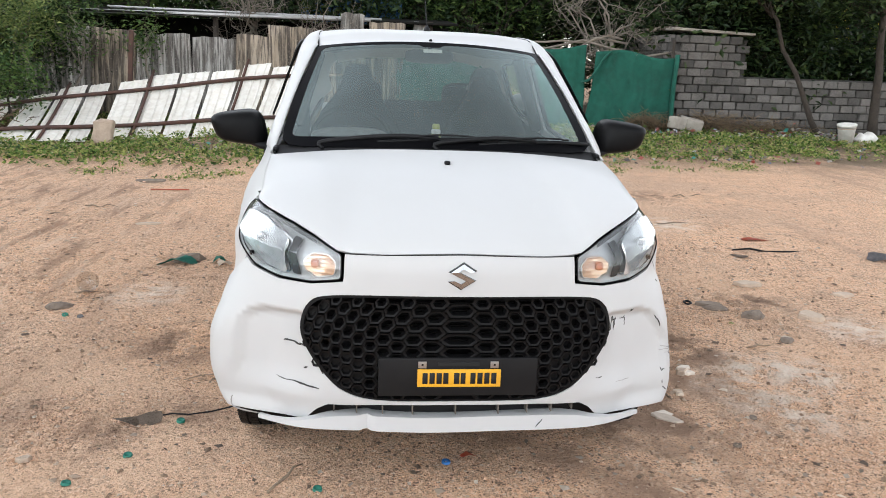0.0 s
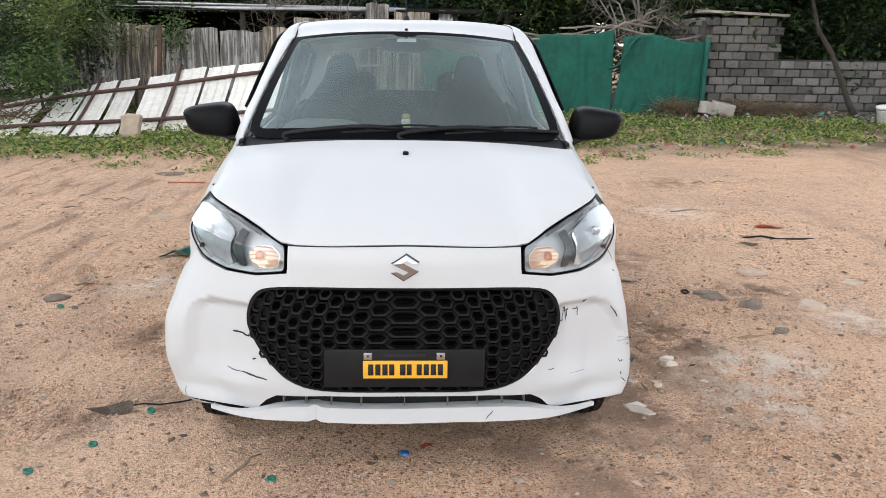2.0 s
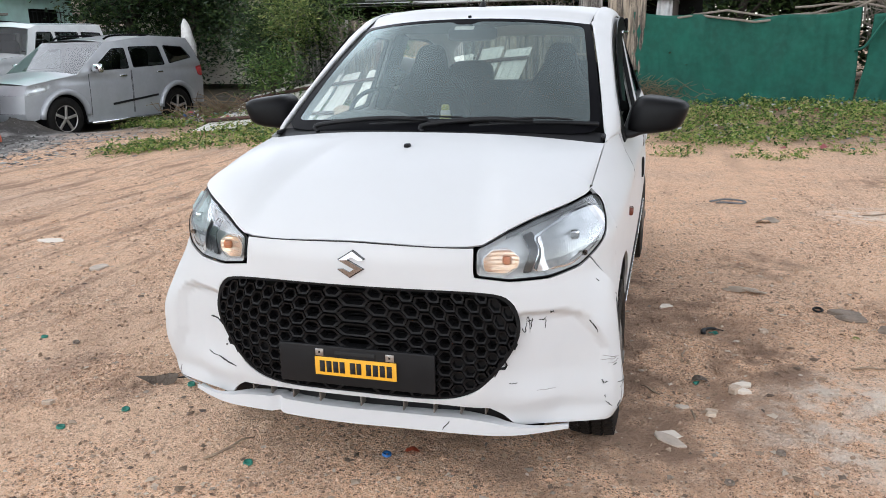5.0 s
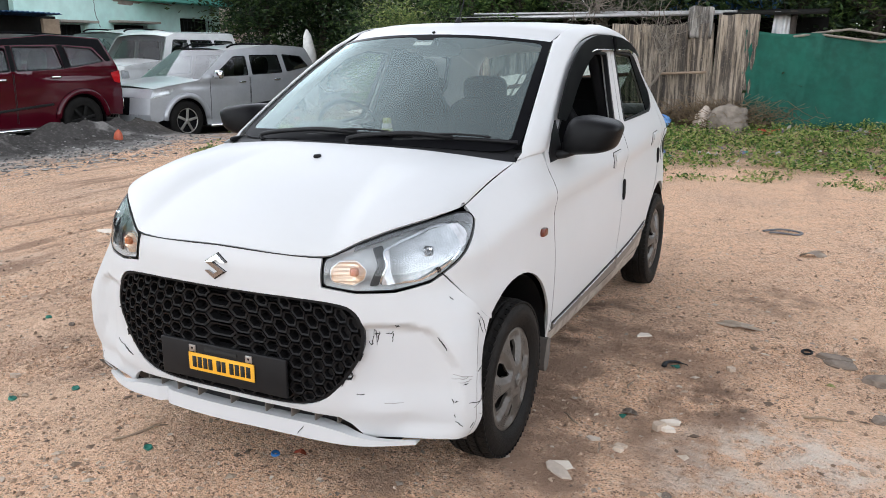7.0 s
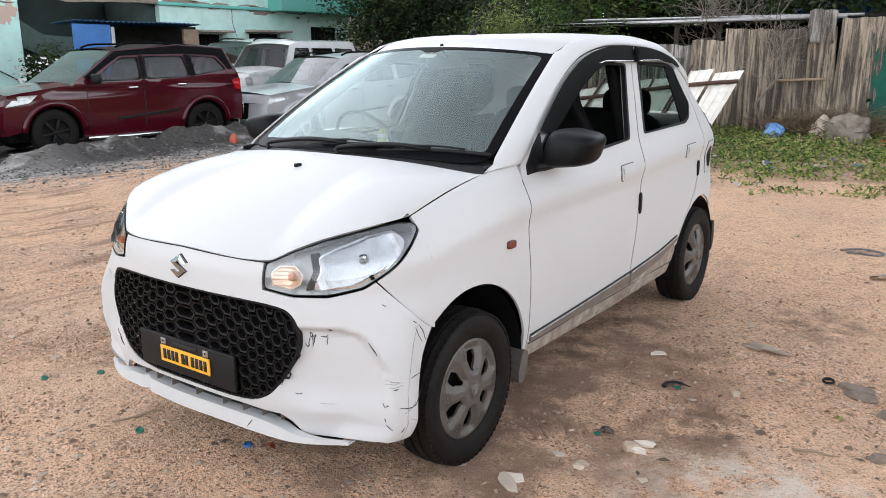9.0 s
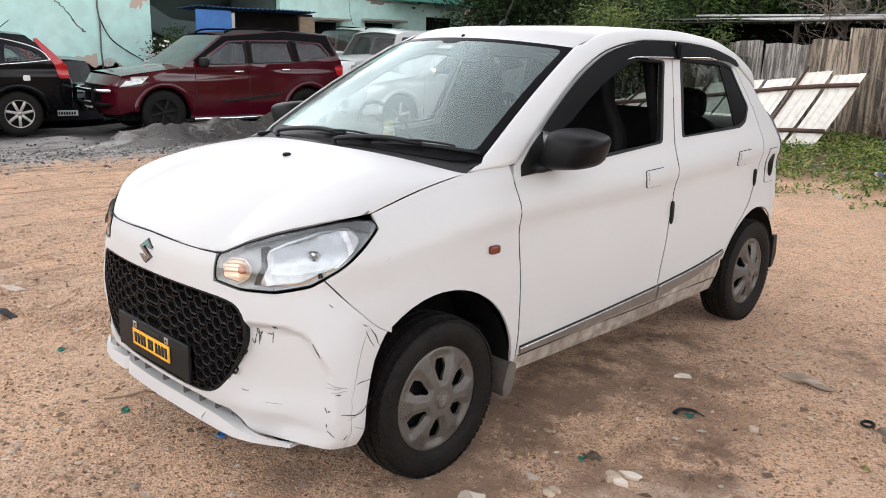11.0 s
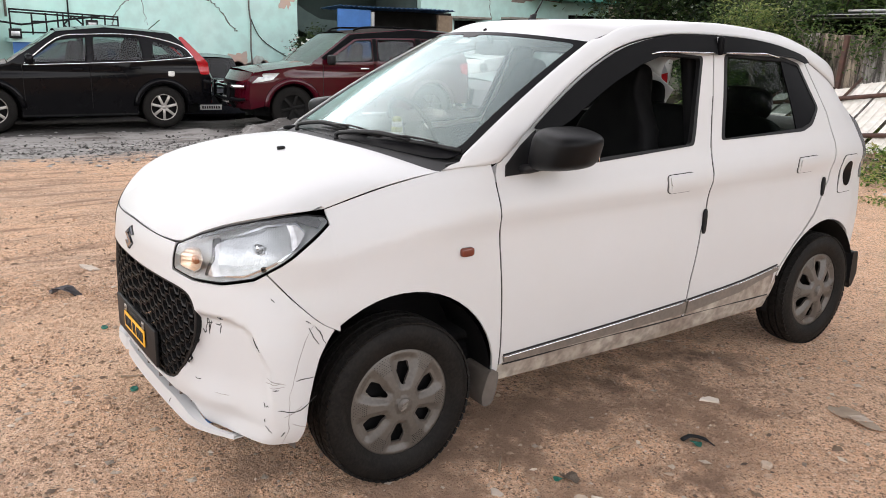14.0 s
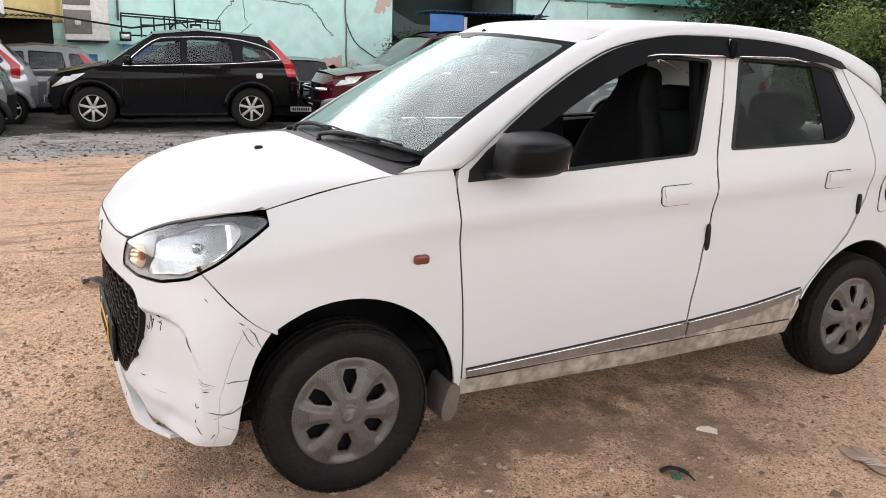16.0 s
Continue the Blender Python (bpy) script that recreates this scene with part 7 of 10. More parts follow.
def foliage(name, colours, rough=0.55):
    m = bpy.data.materials.new(name)
    m.use_nodes = True
    nt = m.node_tree
    b = nt.nodes["Principled BSDF"]
    b.inputs["Roughness"].default_value = rough
    b.inputs["Specular IOR Level"].default_value = 0.3
    g = nt.nodes.new("ShaderNodeNewGeometry")
    r = nt.nodes.new("ShaderNodeValToRGB")
    e = r.color_ramp.elements
    while len(e) < len(colours):
        e.new(0.5)
    for i, c in enumerate(colours):
        e[i].position = i / (len(colours) - 1)
        e[i].color = (*c, 1)
    nt.links.new(g.outputs["Random Per Island"], r.inputs["Fac"])
    nt.links.new(r.outputs["Color"], b.inputs["Base Color"])
    tr = nt.nodes.new("ShaderNodeBsdfTranslucent")
    nt.links.new(r.outputs["Color"], tr.inputs["Color"])
    mx = nt.nodes.new("ShaderNodeMixShader")
    mx.inputs["Fac"].default_value = 0.3
    out = nt.nodes["Material Output"]
    nt.links.new(b.outputs["BSDF"], mx.inputs[1])
    nt.links.new(tr.outputs["BSDF"], mx.inputs[2])
    nt.links.new(mx.outputs["Shader"], out.inputs["Surface"])
    return m


LEAF_DARK = foliage("dark_leaves", [(0.006, 0.014, 0.005), (0.014, 0.032, 0.011), (0.030, 0.058, 0.018), (0.075, 0.11, 0.033)])
LEAF_LIGHT = foliage("yellow_green_leaves", [(0.05, 0.10, 0.03), (0.11, 0.17, 0.05), (0.20, 0.25, 0.08), (0.33, 0.35, 0.12)])
LEAF_MID = foliage("green_leaves", [(0.022, 0.05, 0.012), (0.045, 0.09, 0.024), (0.09, 0.155, 0.04), (0.15, 0.20, 0.055)])
LEAF_WEED = foliage("weed_leaves", [(0.022, 0.05, 0.011), (0.08, 0.15, 0.03), (0.16, 0.25, 0.05), (0.34, 0.37, 0.11), (0.38, 0.30, 0.16)])
LEAF_DRY = foliage("dry_stalks", [(0.16, 0.11, 0.07), (0.24, 0.17, 0.10), (0.10, 0.07, 0.05)])
CHIPS = foliage("paper_and_plastic_scraps", [(0.62, 0.50, 0.39), (0.34, 0.23, 0.155), (0.14, 0.10, 0.075), (0.74, 0.62, 0.50), (0.10, 0.075, 0.06), (0.40, 0.27, 0.18)], 0.8)
LITTER = foliage("mixed_litter", [(0.6, 0.58, 0.55), (0.35, 0.3, 0.27), (0.12, 0.11, 0.10), (0.65, 0.62, 0.6), (0.1, 0.16, 0.3), (0.4, 0.1, 0.08), (0.3, 0.25, 0.2), (0.05, 0.3, 0.25)], 0.6)
STONES = foliage("pebbles", [(0.26, 0.18, 0.125), (0.38, 0.26, 0.18), (0.48, 0.34, 0.24), (0.60, 0.48, 0.38)], 0.9)


def leaves_mesh(name, centres, size, rng, flat=0.4, narrow=0.45):
    """Many single leaves, each two bent triangles pairs, round the given points."""
    n = len(centres)
    c = np.array(centres)
    d = rng.normal(size=(n, 3))
    d[:, 2] *= flat
    d /= np.linalg.norm(d, axis=1)[:, None] + 1e-9
    up = rng.normal(size=(n, 3)) * 0.6 + np.array((0, 0, 1.0))
    w = np.cross(d, up)
    w /= np.linalg.norm(w, axis=1)[:, None] + 1e-9
    s = (size * (0.6 + 0.8 * rng.random(n)))[:, None]
    nn = np.cross(w, d)
    a, b = c - d * s * 0.5, c + d * s * 0.5
    l, r = c + w * s * narrow * 0.5 + nn * s * 0.08, c - w * s * narrow * 0.5 + nn * s * 0.08
    v = np.stack((a, l, b, r), 1).reshape(-1, 3)
    f = np.arange(n * 4).reshape(n, 4)
    tri = np.concatenate((f[:, (0, 1, 2)], f[:, (0, 2, 3)]))
    me = bpy.data.meshes.new(name)
    me.from_pydata(v.tolist(), [], tri.tolist())
    return me


def limb_path(a, b, rng, wob=0.08, n=5):
    a, b = np.array(a, float), np.array(b, float)
    L = np.linalg.norm(b - a)
    return [tuple(a + (b - a) * i / n + (rng.normal(size=3) * wob * L / n if 0 < i < n else 0)) for i in range(n + 1)]


def tree(name, label, at, height, trunk, crown_r, seed, leaves=5000, leaf=0.13, mat=None, lean=(0, 0), bark=None, low=0.25, bare=False, narrow=0.45, fork=0.45, sway=0.25):
    """Trunk, limbs and a crown of single leaves gathered in uneven clumps."""
    rng = np.random.default_rng(seed)
    t = thing(name, label, "tree" if height > 2 else "bush")
    top = (lean[0], lean[1], height * 0.55)
    bm = tube(limb_path((0, 0, -0.1), top, rng, sway, 6), [trunk * (1.15 - 0.6 * i / 6) for i in range(7)], 8)
    ends = []
    for k in range(9 if not bare else 12):
        f = fork + (1 - fork) * rng.random()
        s = np.array(top) * f
        a = rng.random() * 6.28
        e = s + np.array((math.cos(a) * crown_r * (0.4 + 0.5 * rng.random()), math.sin(a) * crown_r * (0.4 + 0.5 * rng.random()), height * (0.08 + 0.38 * rng.random())))
        p = limb_path(s, e, rng, 0.3, 5)
        tube_into(bm, p, [trunk * 0.42 * (1 - 0.8 * i / 5) for i in range(6)], 6)
        ends += [p[3], p[4], p[5]]
        for j in range(3 if not bare else 7):
            q = np.array(p[2 + j % 4])
            e2 = q + rng.normal(size=3) * crown_r * 0.33 + np.array((0, 0, 0.12 * height * rng.random()))
            p2 = limb_path(q, e2, rng, 0.35, 4)
            tube_into(bm, p2, [trunk * 0.16 * (1 - 0.7 * i / 4) for i in range(5)], 4)
            ends += [p2[3], p2[4]]
            if bare:
                for m in range(3):
                    q3 = np.array(p2[1 + m])
                    tube_into(bm, limb_path(q3, q3 + rng.normal(size=3) * crown_r * 0.2, rng, 0.3, 3), [trunk * 0.07, trunk * 0.05, trunk * 0.04, trunk * 0.02], 3)
    part("trunk", bm, bark or BARK, t)
    if not bare:
        clumps = [np.array(e) + rng.normal(size=3) * crown_r * 0.10 for e in ends]
        for k in range(14):
            a = rng.random() * 6.28
            rr = crown_r * math.sqrt(rng.random())
            clumps.append(np.array((lean[0] + rr * math.cos(a), lean[1] + rr * math.sin(a), height * (low + (0.95 - low) * rng.random()))))
        pts = []
        per = max(1, leaves // len(clumps))
        for c in clumps:
            sz = crown_r * (0.16 + 0.16 * rng.random())
            g = rng.normal(size=(per, 3)) * sz * np.array((1, 1, 0.7))
            pts.append(c + g)
        part("crown", leaves_mesh("crown", np.concatenate(pts), leaf, rng, 0.5, narrow), mat or LEAF_DARK, t, smooth=False)
    t.matrix_world = pose(at[0], at[1], at[2])
    return t


def corrugated(name, label, w, h, m, mat, pitch=0.105, depth=0.014, torn=0.0, seed=0, parent=None, category="fence panel", group="", kind=""):
    """A corrugated sheet standing in its own xz plane, its upper edge a little torn."""
    rng = np.random.default_rng(seed)
    nx, nz = max(6, int(w / pitch * 6)), 8
    dents = rng.normal(size=4) * 0.012
    def at(u, v):
        x = w * (u + 0.5)
        z = h * v
        y = depth * math.sin(2 * math.pi * x / pitch) + dents[0] * math.sin(v * 5 + dents[1] * 90) + dents[2] * math.sin(u * 7)
        if v > 0.99:
            z += torn * (math.sin(x * 9 + seed) + 0.6 * math.sin(x * 23 + seed * 2))
        return (x - w / 2, y, z)
    ob = sheet(name, parent, at, nx, nz, mat, u=(-0.5, 0.5), thick=0.0015)
    ob.matrix_world = m
    if not parent:
        tagged(ob, label, category, group, kind)
    return ob


# old corrugated fence, each sheet on its own
rng = np.random.default_rng(5)
x = -6.3
k = 0
while x < 0.15:
    w = (0.62, 0.55, 0.7, 0.48, 0.6, 0.75)[k % 6]
    brown = x > -2.1 or k % 4 == 2
    h = 1.56 + 0.10 * rng.normal() * 0.6 + (0.26 if x > -2.3 else 0.0) - (0.08 if k % 5 == 3 else 0)
    lean = rng.normal() * 2.0
    corrugated("tin_sheet", "rust-streaked brown corrugated sheet standing upright" if brown else "weathered grey corrugated sheet standing upright", w + 0.05, h,
               pose(x + w / 2, 12.62 + 0.03 * (k % 2) - 0.04 * rng.random(), 0.10, 2 * rng.normal(), lean, 0), BROWN_TIN if brown else OLD_TIN, torn=0.010, seed=k, group="tin fence sheets")
    x += w
    k += 1
corrugated("tin_sheet", "small patch of grey corrugated sheet on top of the fence", 0.42, 0.5, pose(-0.55, 12.70, 1.62, 0, 3, 0), OLD_TIN, torn=0.02, seed=50, group="tin fence sheets")
corrugated("tin_sheet", "bright grey corrugated piece standing behind the net", 0.36, 0.42, pose(0.75, 13.0, 1.62, -6, 4, 0), PIPE_GREY, torn=0.0, seed=51, group="tin fence sheets")
fence_post = tagged(part("fence_post", box_bm((0.07, 0.07, 1.6), (0, 0, 0.8), 0.008), RUST), "rusted square steel post in front of the tin fence", "post")
fence_post.matrix_world = pose(-4.32, 11.95, 0.08, 2, 5, 0)
tagged(part("bamboo_pole", tube(limb_path((-1.15, 12.5, 1.02), (-0.35, 12.5, 1.06), rng, 0.02), 0.022, 8), DRY_WOOD), "pale bamboo pole tied across the tin sheets", "pole")
# lean-to roof behind it
roof_edge = thing("lean_to_roof", "dark lean-to with grey pipes along its eave", "shed")
# dark sheet that stands for the unlit inside
part("shade_backing", box_bm((8.0, 0.1, 2.0), (-2.6, 14.6, 1.0), 0.01), DARK_SHADE, roof_edge)
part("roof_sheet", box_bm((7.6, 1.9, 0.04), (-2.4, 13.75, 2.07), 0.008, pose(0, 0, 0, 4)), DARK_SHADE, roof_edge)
part("eave_pipe", tube([(-5.3, 12.85, 2.00), (-0.2, 12.8, 2.03)], 0.035, 8), PIPE_GREY, roof_edge)
part("eave_pipe", tube([(-4.9, 13.1, 2.10), (0.0, 13.05, 2.06)], 0.022, 8), PIPE_GREY, roof_edge)
for px in (-5.6, -3.0, 0.9):
    part("roof_post", tube([(px, 13.0, 0.1), (px, 13.0, 2.05)], 0.05, 8), BARK, roof_edge)
cont = thing("blue_cabin", "dark blue corrugated cabin behind the fence", "cabin")
corrugated("cabin_wall", "", 2.2, 2.0, pose(-0.6, 16.0, 0.9, 0, 0, 0), BLUE_TIN, pitch=0.2, depth=0.03, parent=cont)
part("cabin_roof", box_bm((2.4, 2.2, 0.06), (-0.6, 17.0, 2.93), 0.01), BLUE_TIN, cont)
part("cabin_body", box_bm((2.15, 1.8, 2.8), (-0.6, 17.0, 1.45), 0.02), BLUE_TIN, cont)

# fallen white sheet fence with rusted rails
LUMP_TAN = material("tan_concrete", (0.48, 0.37, 0.28), 0.9, other=(0.34, 0.26, 0.2), scale=9, bump=0.6, bump_scale=50)
fallen = thing("fallen_fence", "collapsed white sheet-steel fence leaning on rusted rails", "fence")
def fallen_at(u, v):
    tl, tr, br, bl = Vector((-6.9, 11.9, 0.34)), Vector((-1.32, 11.55, 1.24)), Vector((-1.75, 10.9, 0.10)), Vector((-6.2, 8.8, 0.06))
    p = bl.lerp(br, u).lerp(tl.lerp(tr, u), v)
    p.z += 0.10 * math.sin(math.pi * u) * (v - 0.2) - 0.04 * math.sin(math.pi * v)
    return p
n_panels = 11
for i in range(n_panels):
    a, b = (i + 0.04) / n_panels, (i + 0.93) / n_panels
    if i in (1, 4):
        b -= 0.25 / n_panels
    def strip(s, v, a=a, b=b, i=i):
        u = a + (b - a) * s
        p = fallen_at(u, -0.02 + 1.02 * v + 0.03 * math.sin(i * 2.3))
        rib = 0.018 * max(0.0, 1 - abs((s * 3) % 1.0 - 0.5) / 0.12) if 0.02 < s < 0.98 else 0
        return (p.x, p.y - rib * 0.7, p.z + rib * 0.7 + 0.012 * (i % 2))
    sheet("steel_strip", fallen, strip, 36, 6, SHEET_WHITE, u=(0, 1), thick=0.002, sharp=40)
for v0, r in ((0.22, 0.035), (0.80, 0.035)):
    part("rail", tube([tuple(fallen_at(u, v0 + 0.02 * math.sin(u * 9)) + Vector((0, -0.035, 0.04))) for u in np.linspace(0.0, 1.0, 14)], r, 4, 0.9), RUST, fallen, "rusted rail")
for u0 in (0.30, 0.55, 0.83):
    part("stay", tube([tuple(fallen_at(u0 + 0.0 * v, v) + Vector((0, -0.03, 0.02))) for v in np.linspace(0.02, 1.1, 6)], 0.026, 4), RUST, fallen, "rusted stay")
part("dark_backing", tube([tuple(fallen_at(0.02, 0.1) + Vector((0, 0.1, -0.1))), tuple(fallen_at(0.98, 0.1) + Vector((0, 0.1, -0.1)))], 0.06, 6), RUST, fallen)
tagged(part("concrete_lump", blob((0.27, 0.20, 0.34), (0, 0, 0.15), 0.3, 0.3, 22, 14, None, lambda p: tuple(p * (1 + 0.22 * noise.noise(p * 9) + 0.10 * noise.noise(p * 22)))), LUMP_TAN, smooth=False), "pale broken concrete lump resting against the fallen fence", "rubble").matrix_world = pose(-4.02, 9.55, 0.06, -14, 6, 0)

# green shade net on poles
net = thing("net_fence", "dark green shade-net fence hung on poles, torn at one joint", "fence")
def net_at(x0, x1, z0, z1, seed):
    def at(u, v):
        x = x0 + (x1 - x0) * u
        top = z1 + 0.03 * math.sin(x * 5 + seed) + (0.06 * math.sin(x * 1.7 + 1))
        z = z0 + (top - z0) * v + 0.03 * noise.noise(Vector((x * 2, seed, 0))) * (1 - v)
        y = 12.6 + 0.05 * noise.noise(Vector((x * 1.8, v * 1.5, seed))) + 0.03 * math.sin(x * 11 + 3 * v + 2 * noise.noise(Vector((x, v, seed)))) * (0.3 + 0.7 * v) + 0.06 * abs(noise.noise(Vector((x * 3.1 + v * 2.0, v * 3.5, seed)))) + 0.03 * noise.noise(Vector((x * 9, v * 2, seed + 2)))
        y -= 0.10 * max(0, 0.15 - v) / 0.15 * (0.5 + 0.5 * math.sin(x * 6))
        return (x, y, z)
    return at
sheet("net_cloth", net, net_at(0.22, 3.80, 0.10, 1.66, 1), 140, 26, NET_GREEN, u=(0, 1), thick=0.003)
def tear(u, v):
    x = 3.98 + (5.52 - 3.98) * u - 0.20 * max(0, 0.5 - v) - 0.10 * (1 - u) * (1 - v)
    p = net_at(3.9, 5.6, 0.10, 1.60, 4)(u, v)
    return (x, p[1] - 0.01, p[2])
sheet("net_cloth", net, tear, 70, 26, NET_GREEN, u=(0, 1), thick=0.003)
fold = [(3.72, 12.53, 1.06), (3.86, 12.50, 1.12), (3.98, 12.51, 1.30), (4.12, 12.52, 1.52), (4.24, 12.55, 1.62)]
part("net_fold", tube(soft_line(fold, 5), 0.055, 8, 0.4), NET_GREEN, net)
part("net_roll", tube(limb_path((5.46, 12.5, 0.1), (5.52, 12.52, 1.62), rng, 0.05), 0.07, 8, 0.6), NET_GREEN, net)
for px in (0.3, 1.4, 2.5, 3.75, 4.7, 5.45):
    part("net_pole", tube(limb_path((px, 12.68, 0.0), (px + 0.04, 12.68, 1.62 if px < 5 else 1.9), rng, 0.03), 0.03, 8), BARK, net)
for z, a, b in ((1.72, 1.2, 4.6), (1.80, 2.8, 4.5), (1.60, 0.3, 5.5)):
    part("top_branch", tube(limb_path((a, 12.75, z - 0.04), (b, 12.75, z + 0.07), rng, 0.12, 6), 0.022, 6), PALE_BARK, net)

# concrete block wall: high part, return and long low part
bw = thing("block_wall", "grey concrete block wall, higher at one end", "wall", kind="structure")
part("mortar_core", box_bm((1.52, 0.14, 1.94), (6.24, 12.92, 0.97)), MORTAR, bw)
part("mortar_core", box_bm((8.0, 0.14, 1.26), (11.0, 12.92, 0.63)), MORTAR, bw)
part("mortar_core", box_bm((0.14, 3.0, 1.94), (5.58, 14.4, 0.97)), MORTAR, bw)
block_mesh = bpy.data.meshes.new("block")
bm = box_bm((0.255, 0.2, 0.140), (0, 0, 0), 0.011, None, 1)
for v in bm.verts:
    v.co += Vector((noise.noise(v.co * 9), noise.noise(v.co * 9 + Vector((5, 0, 0))), noise.noise(v.co * 9 + Vector((0, 5, 0))))) * 0.008
bm.to_mesh(block_mesh)
bm.free()
block_mesh.materials.append(BLOCK)
def lay(x, y, z, rz, sx=1.0):
    o = new("block", block_mesh)
    o.parent = bw
    o.matrix_world = pose(x, y + 0.008 * rng.normal(), z, rng.normal() * 0.8, rng.normal() * 0.6, rz + rng.normal()) @ Matrix.Diagonal((sx, 1, 1, 1))
for c in range(13):
    z = 0.09 + 0.153 * c
    for i in range(-1, 22):
        x = 5.55 + 0.268 * i + (0.134 if c % 2 else 0) + 0.13
        if x < 5.55 or x > 11.2:
            continue
        if x > 6.93 and c > 7:
            continue
        lay(x + 0.006 * rng.normal(), 12.86, z, 0, 1 + 0.03 * rng.normal())
    if c > 7:
        for i in range(8):
            lay(5.56, 13.0 + 0.268 * i + (0.134 if c % 2 else 0), z, 90)
part("coping", box_bm((1.6, 0.5, 0.05), (6.3, 13.0, 2.08), 0.01, pose(0, 0, 0, 0, 2)), CONCRETE, bw)
for i in range(10):
    part("roof_tile", tube([(5.5, 13.0 + 0.28 * i, 2.12), (5.72, 13.0 + 0.28 * i, 2.14)], 0.07, 8, 0.6), BROWN_TIN, bw)

# unseen walls, added only to cut low sky light and fill reflections
UNSEEN_WALL = material("grey_brown_render", (0.30, 0.26, 0.22), 0.9, other=(0.2, 0.17, 0.15), scale=1.5, amount=0.5, bump=0.3, bump_scale=20)
tagged(part("unseen_wall_south", box_bm((60.0, 0.25, 1.7), (-2.0, -20.0, 0.75)), UNSEEN_WALL), "unseen plain wall added to shape low light and reflections", "wall", kind="structure")
tagged(part("unseen_wall_east", box_bm((0.25, 34.0, 1.7), (24.0, -3.0, 0.75)), UNSEEN_WALL), "unseen plain wall added to shape low light and reflections", "wall", kind="structure")

# behind the wall: pale house, yellow board, parked van
house = thing("pale_house", "pale house with white grilles seen through trees", "house")
part("house_wall", box_bm((9.0, 0.3, 6.0), (12.0, 24.0, 3.0), 0.02), PLAIN_WHITE, house)
for i in range(4):
    part("house_window", box_bm((1.1, 0.1, 1.3), (8.6 + 2.1 * i, 23.82, 2.6), 0.02), DARK_SHADE, house)
    part("window_grille", box_bm((1.2, 0.04, 0.06), (8.6 + 2.1 * i, 23.74, 2.6), 0.01), PLAIN_WHITE, house)
board_y = thing("yellow_board", "yellow signboard with dark lettering on posts", "signboard")
SIGN_YELLOW = material("yellow_sign_paint", (0.75, 0.55, 0.03), 0.5, other=(0.62, 0.45, 0.04), scale=3)
SIGN_RED = material("sign_red", (0.35, 0.02, 0.02), 0.5)
part("board_face", box_bm((3.2, 0.05, 1.45), (14.4, 19.6, 2.72), 0.01), SIGN_YELLOW, board_y)
for i, (w, z, mt) in enumerate(((0.9, 3.15, SIGN_RED), (0.7, 2.82, SEAM_BLACK), (1.0, 2.50, SEAM_BLACK))):
    part("lettering_bar", box_bm((w, 0.02, 0.2 if i != 1 else 0.14), (14.5, 19.56, z)), mt, board_y)
part("board_figure", blob((0.5, 0.03, 0.6), (13.55, 19.56, 2.5)), DARK_SHADE, board_y)
for px in (13.2, 15.6):
    part("board_post", tube([(px, 19.7, 0), (px, 19.7, 2.9)], 0.05, 8), PIPE_GREY, board_y)
van = vehicle("grey_van", "silver van behind the block wall", (12.1, 17.5, 0.0), -80, SILVER_PAINT, 4.25, 1.75, 1.84, 0.75, 2.6, 0.36, JEEP_TOP, jeep_belt, JEEP_WIN, group="vans", plate=False)
van.matrix_world = pose(15.4, 17.0, 0.15, 0, 0, 90)

# ---- teal building ----
TEAL = material("teal_wall_paint", (0.50, 0.80, 0.73), 0.8, other=(0.62, 0.80, 0.75), scale=0.5, amount=0.5, fine=(0.40, 0.57, 0.52), fine_scale=3.0, fine_amount=0.4, bump=0.1, bump_scale=20)
TEAL_BRIGHT = material("turquoise_ledge_paint", (0.12, 0.50, 0.42), 0.75, other=(0.16, 0.42, 0.37), scale=1.5)
# teal wall colour lowered for the shade inside the stairwell
TEAL_SHADE = material("teal_in_shade", (0.045, 0.07, 0.065), 0.85, other=(0.025, 0.04, 0.038), scale=1.0)
PLASTER = material("bare_plaster", (0.30, 0.25, 0.21), 0.9, other=(0.2, 0.16, 0.14), scale=4, bump=0.4, bump_scale=30)
PEACH = material("peeled_peach_plaster", (0.62, 0.42, 0.33), 0.9, other=(0.5, 0.42, 0.36), scale=3)
BAND_BLUE = material("blue_base_band", (0.05, 0.16, 0.36), 0.7, other=(0.1, 0.2, 0.3), scale=3)
PEELED = material("peeling_base", (0.62, 0.56, 0.52), 0.9, other=(0.50, 0.66, 0.60), scale=2.2, amount=0.6, fine=(0.36, 0.31, 0.28), fine_scale=9, fine_amount=0.6, bump=0.3, bump_scale=12)
teal = thing("teal_building", "cracked turquoise building with a dark stairwell", "building")
WX = -19.0
def wall_plane(y, z):
    return (WX, y, z)
panel("wall", teal, wall_plane, [(-14, -0.3), (9.4, -0.3), (9.4, 7.0), (-14, 7.0)], TEAL, step=2.0, thick=0.3, label="cracked turquoise wall")
win_a = [(17.0, 1.45), (18.4, 1.45), (18.4, 2.2), (17.0, 2.2)]
win_b = [(14.9, 1.35), (15.9, 1.35), (15.9, 2.15), (14.9, 2.15)]
win_c = [(19.9, 1.3), (21.4, 1.3), (21.4, 2.5), (19.9, 2.5)]
panel("wall", teal, wall_plane, [(13.6, -0.3), (21.9, -0.3), (21.9, 7.0), (13.6, 7.0)], TEAL, holes=[win_a, win_b, win_c], step=1.0, thick=0.3, label="turquoise wall with windows")
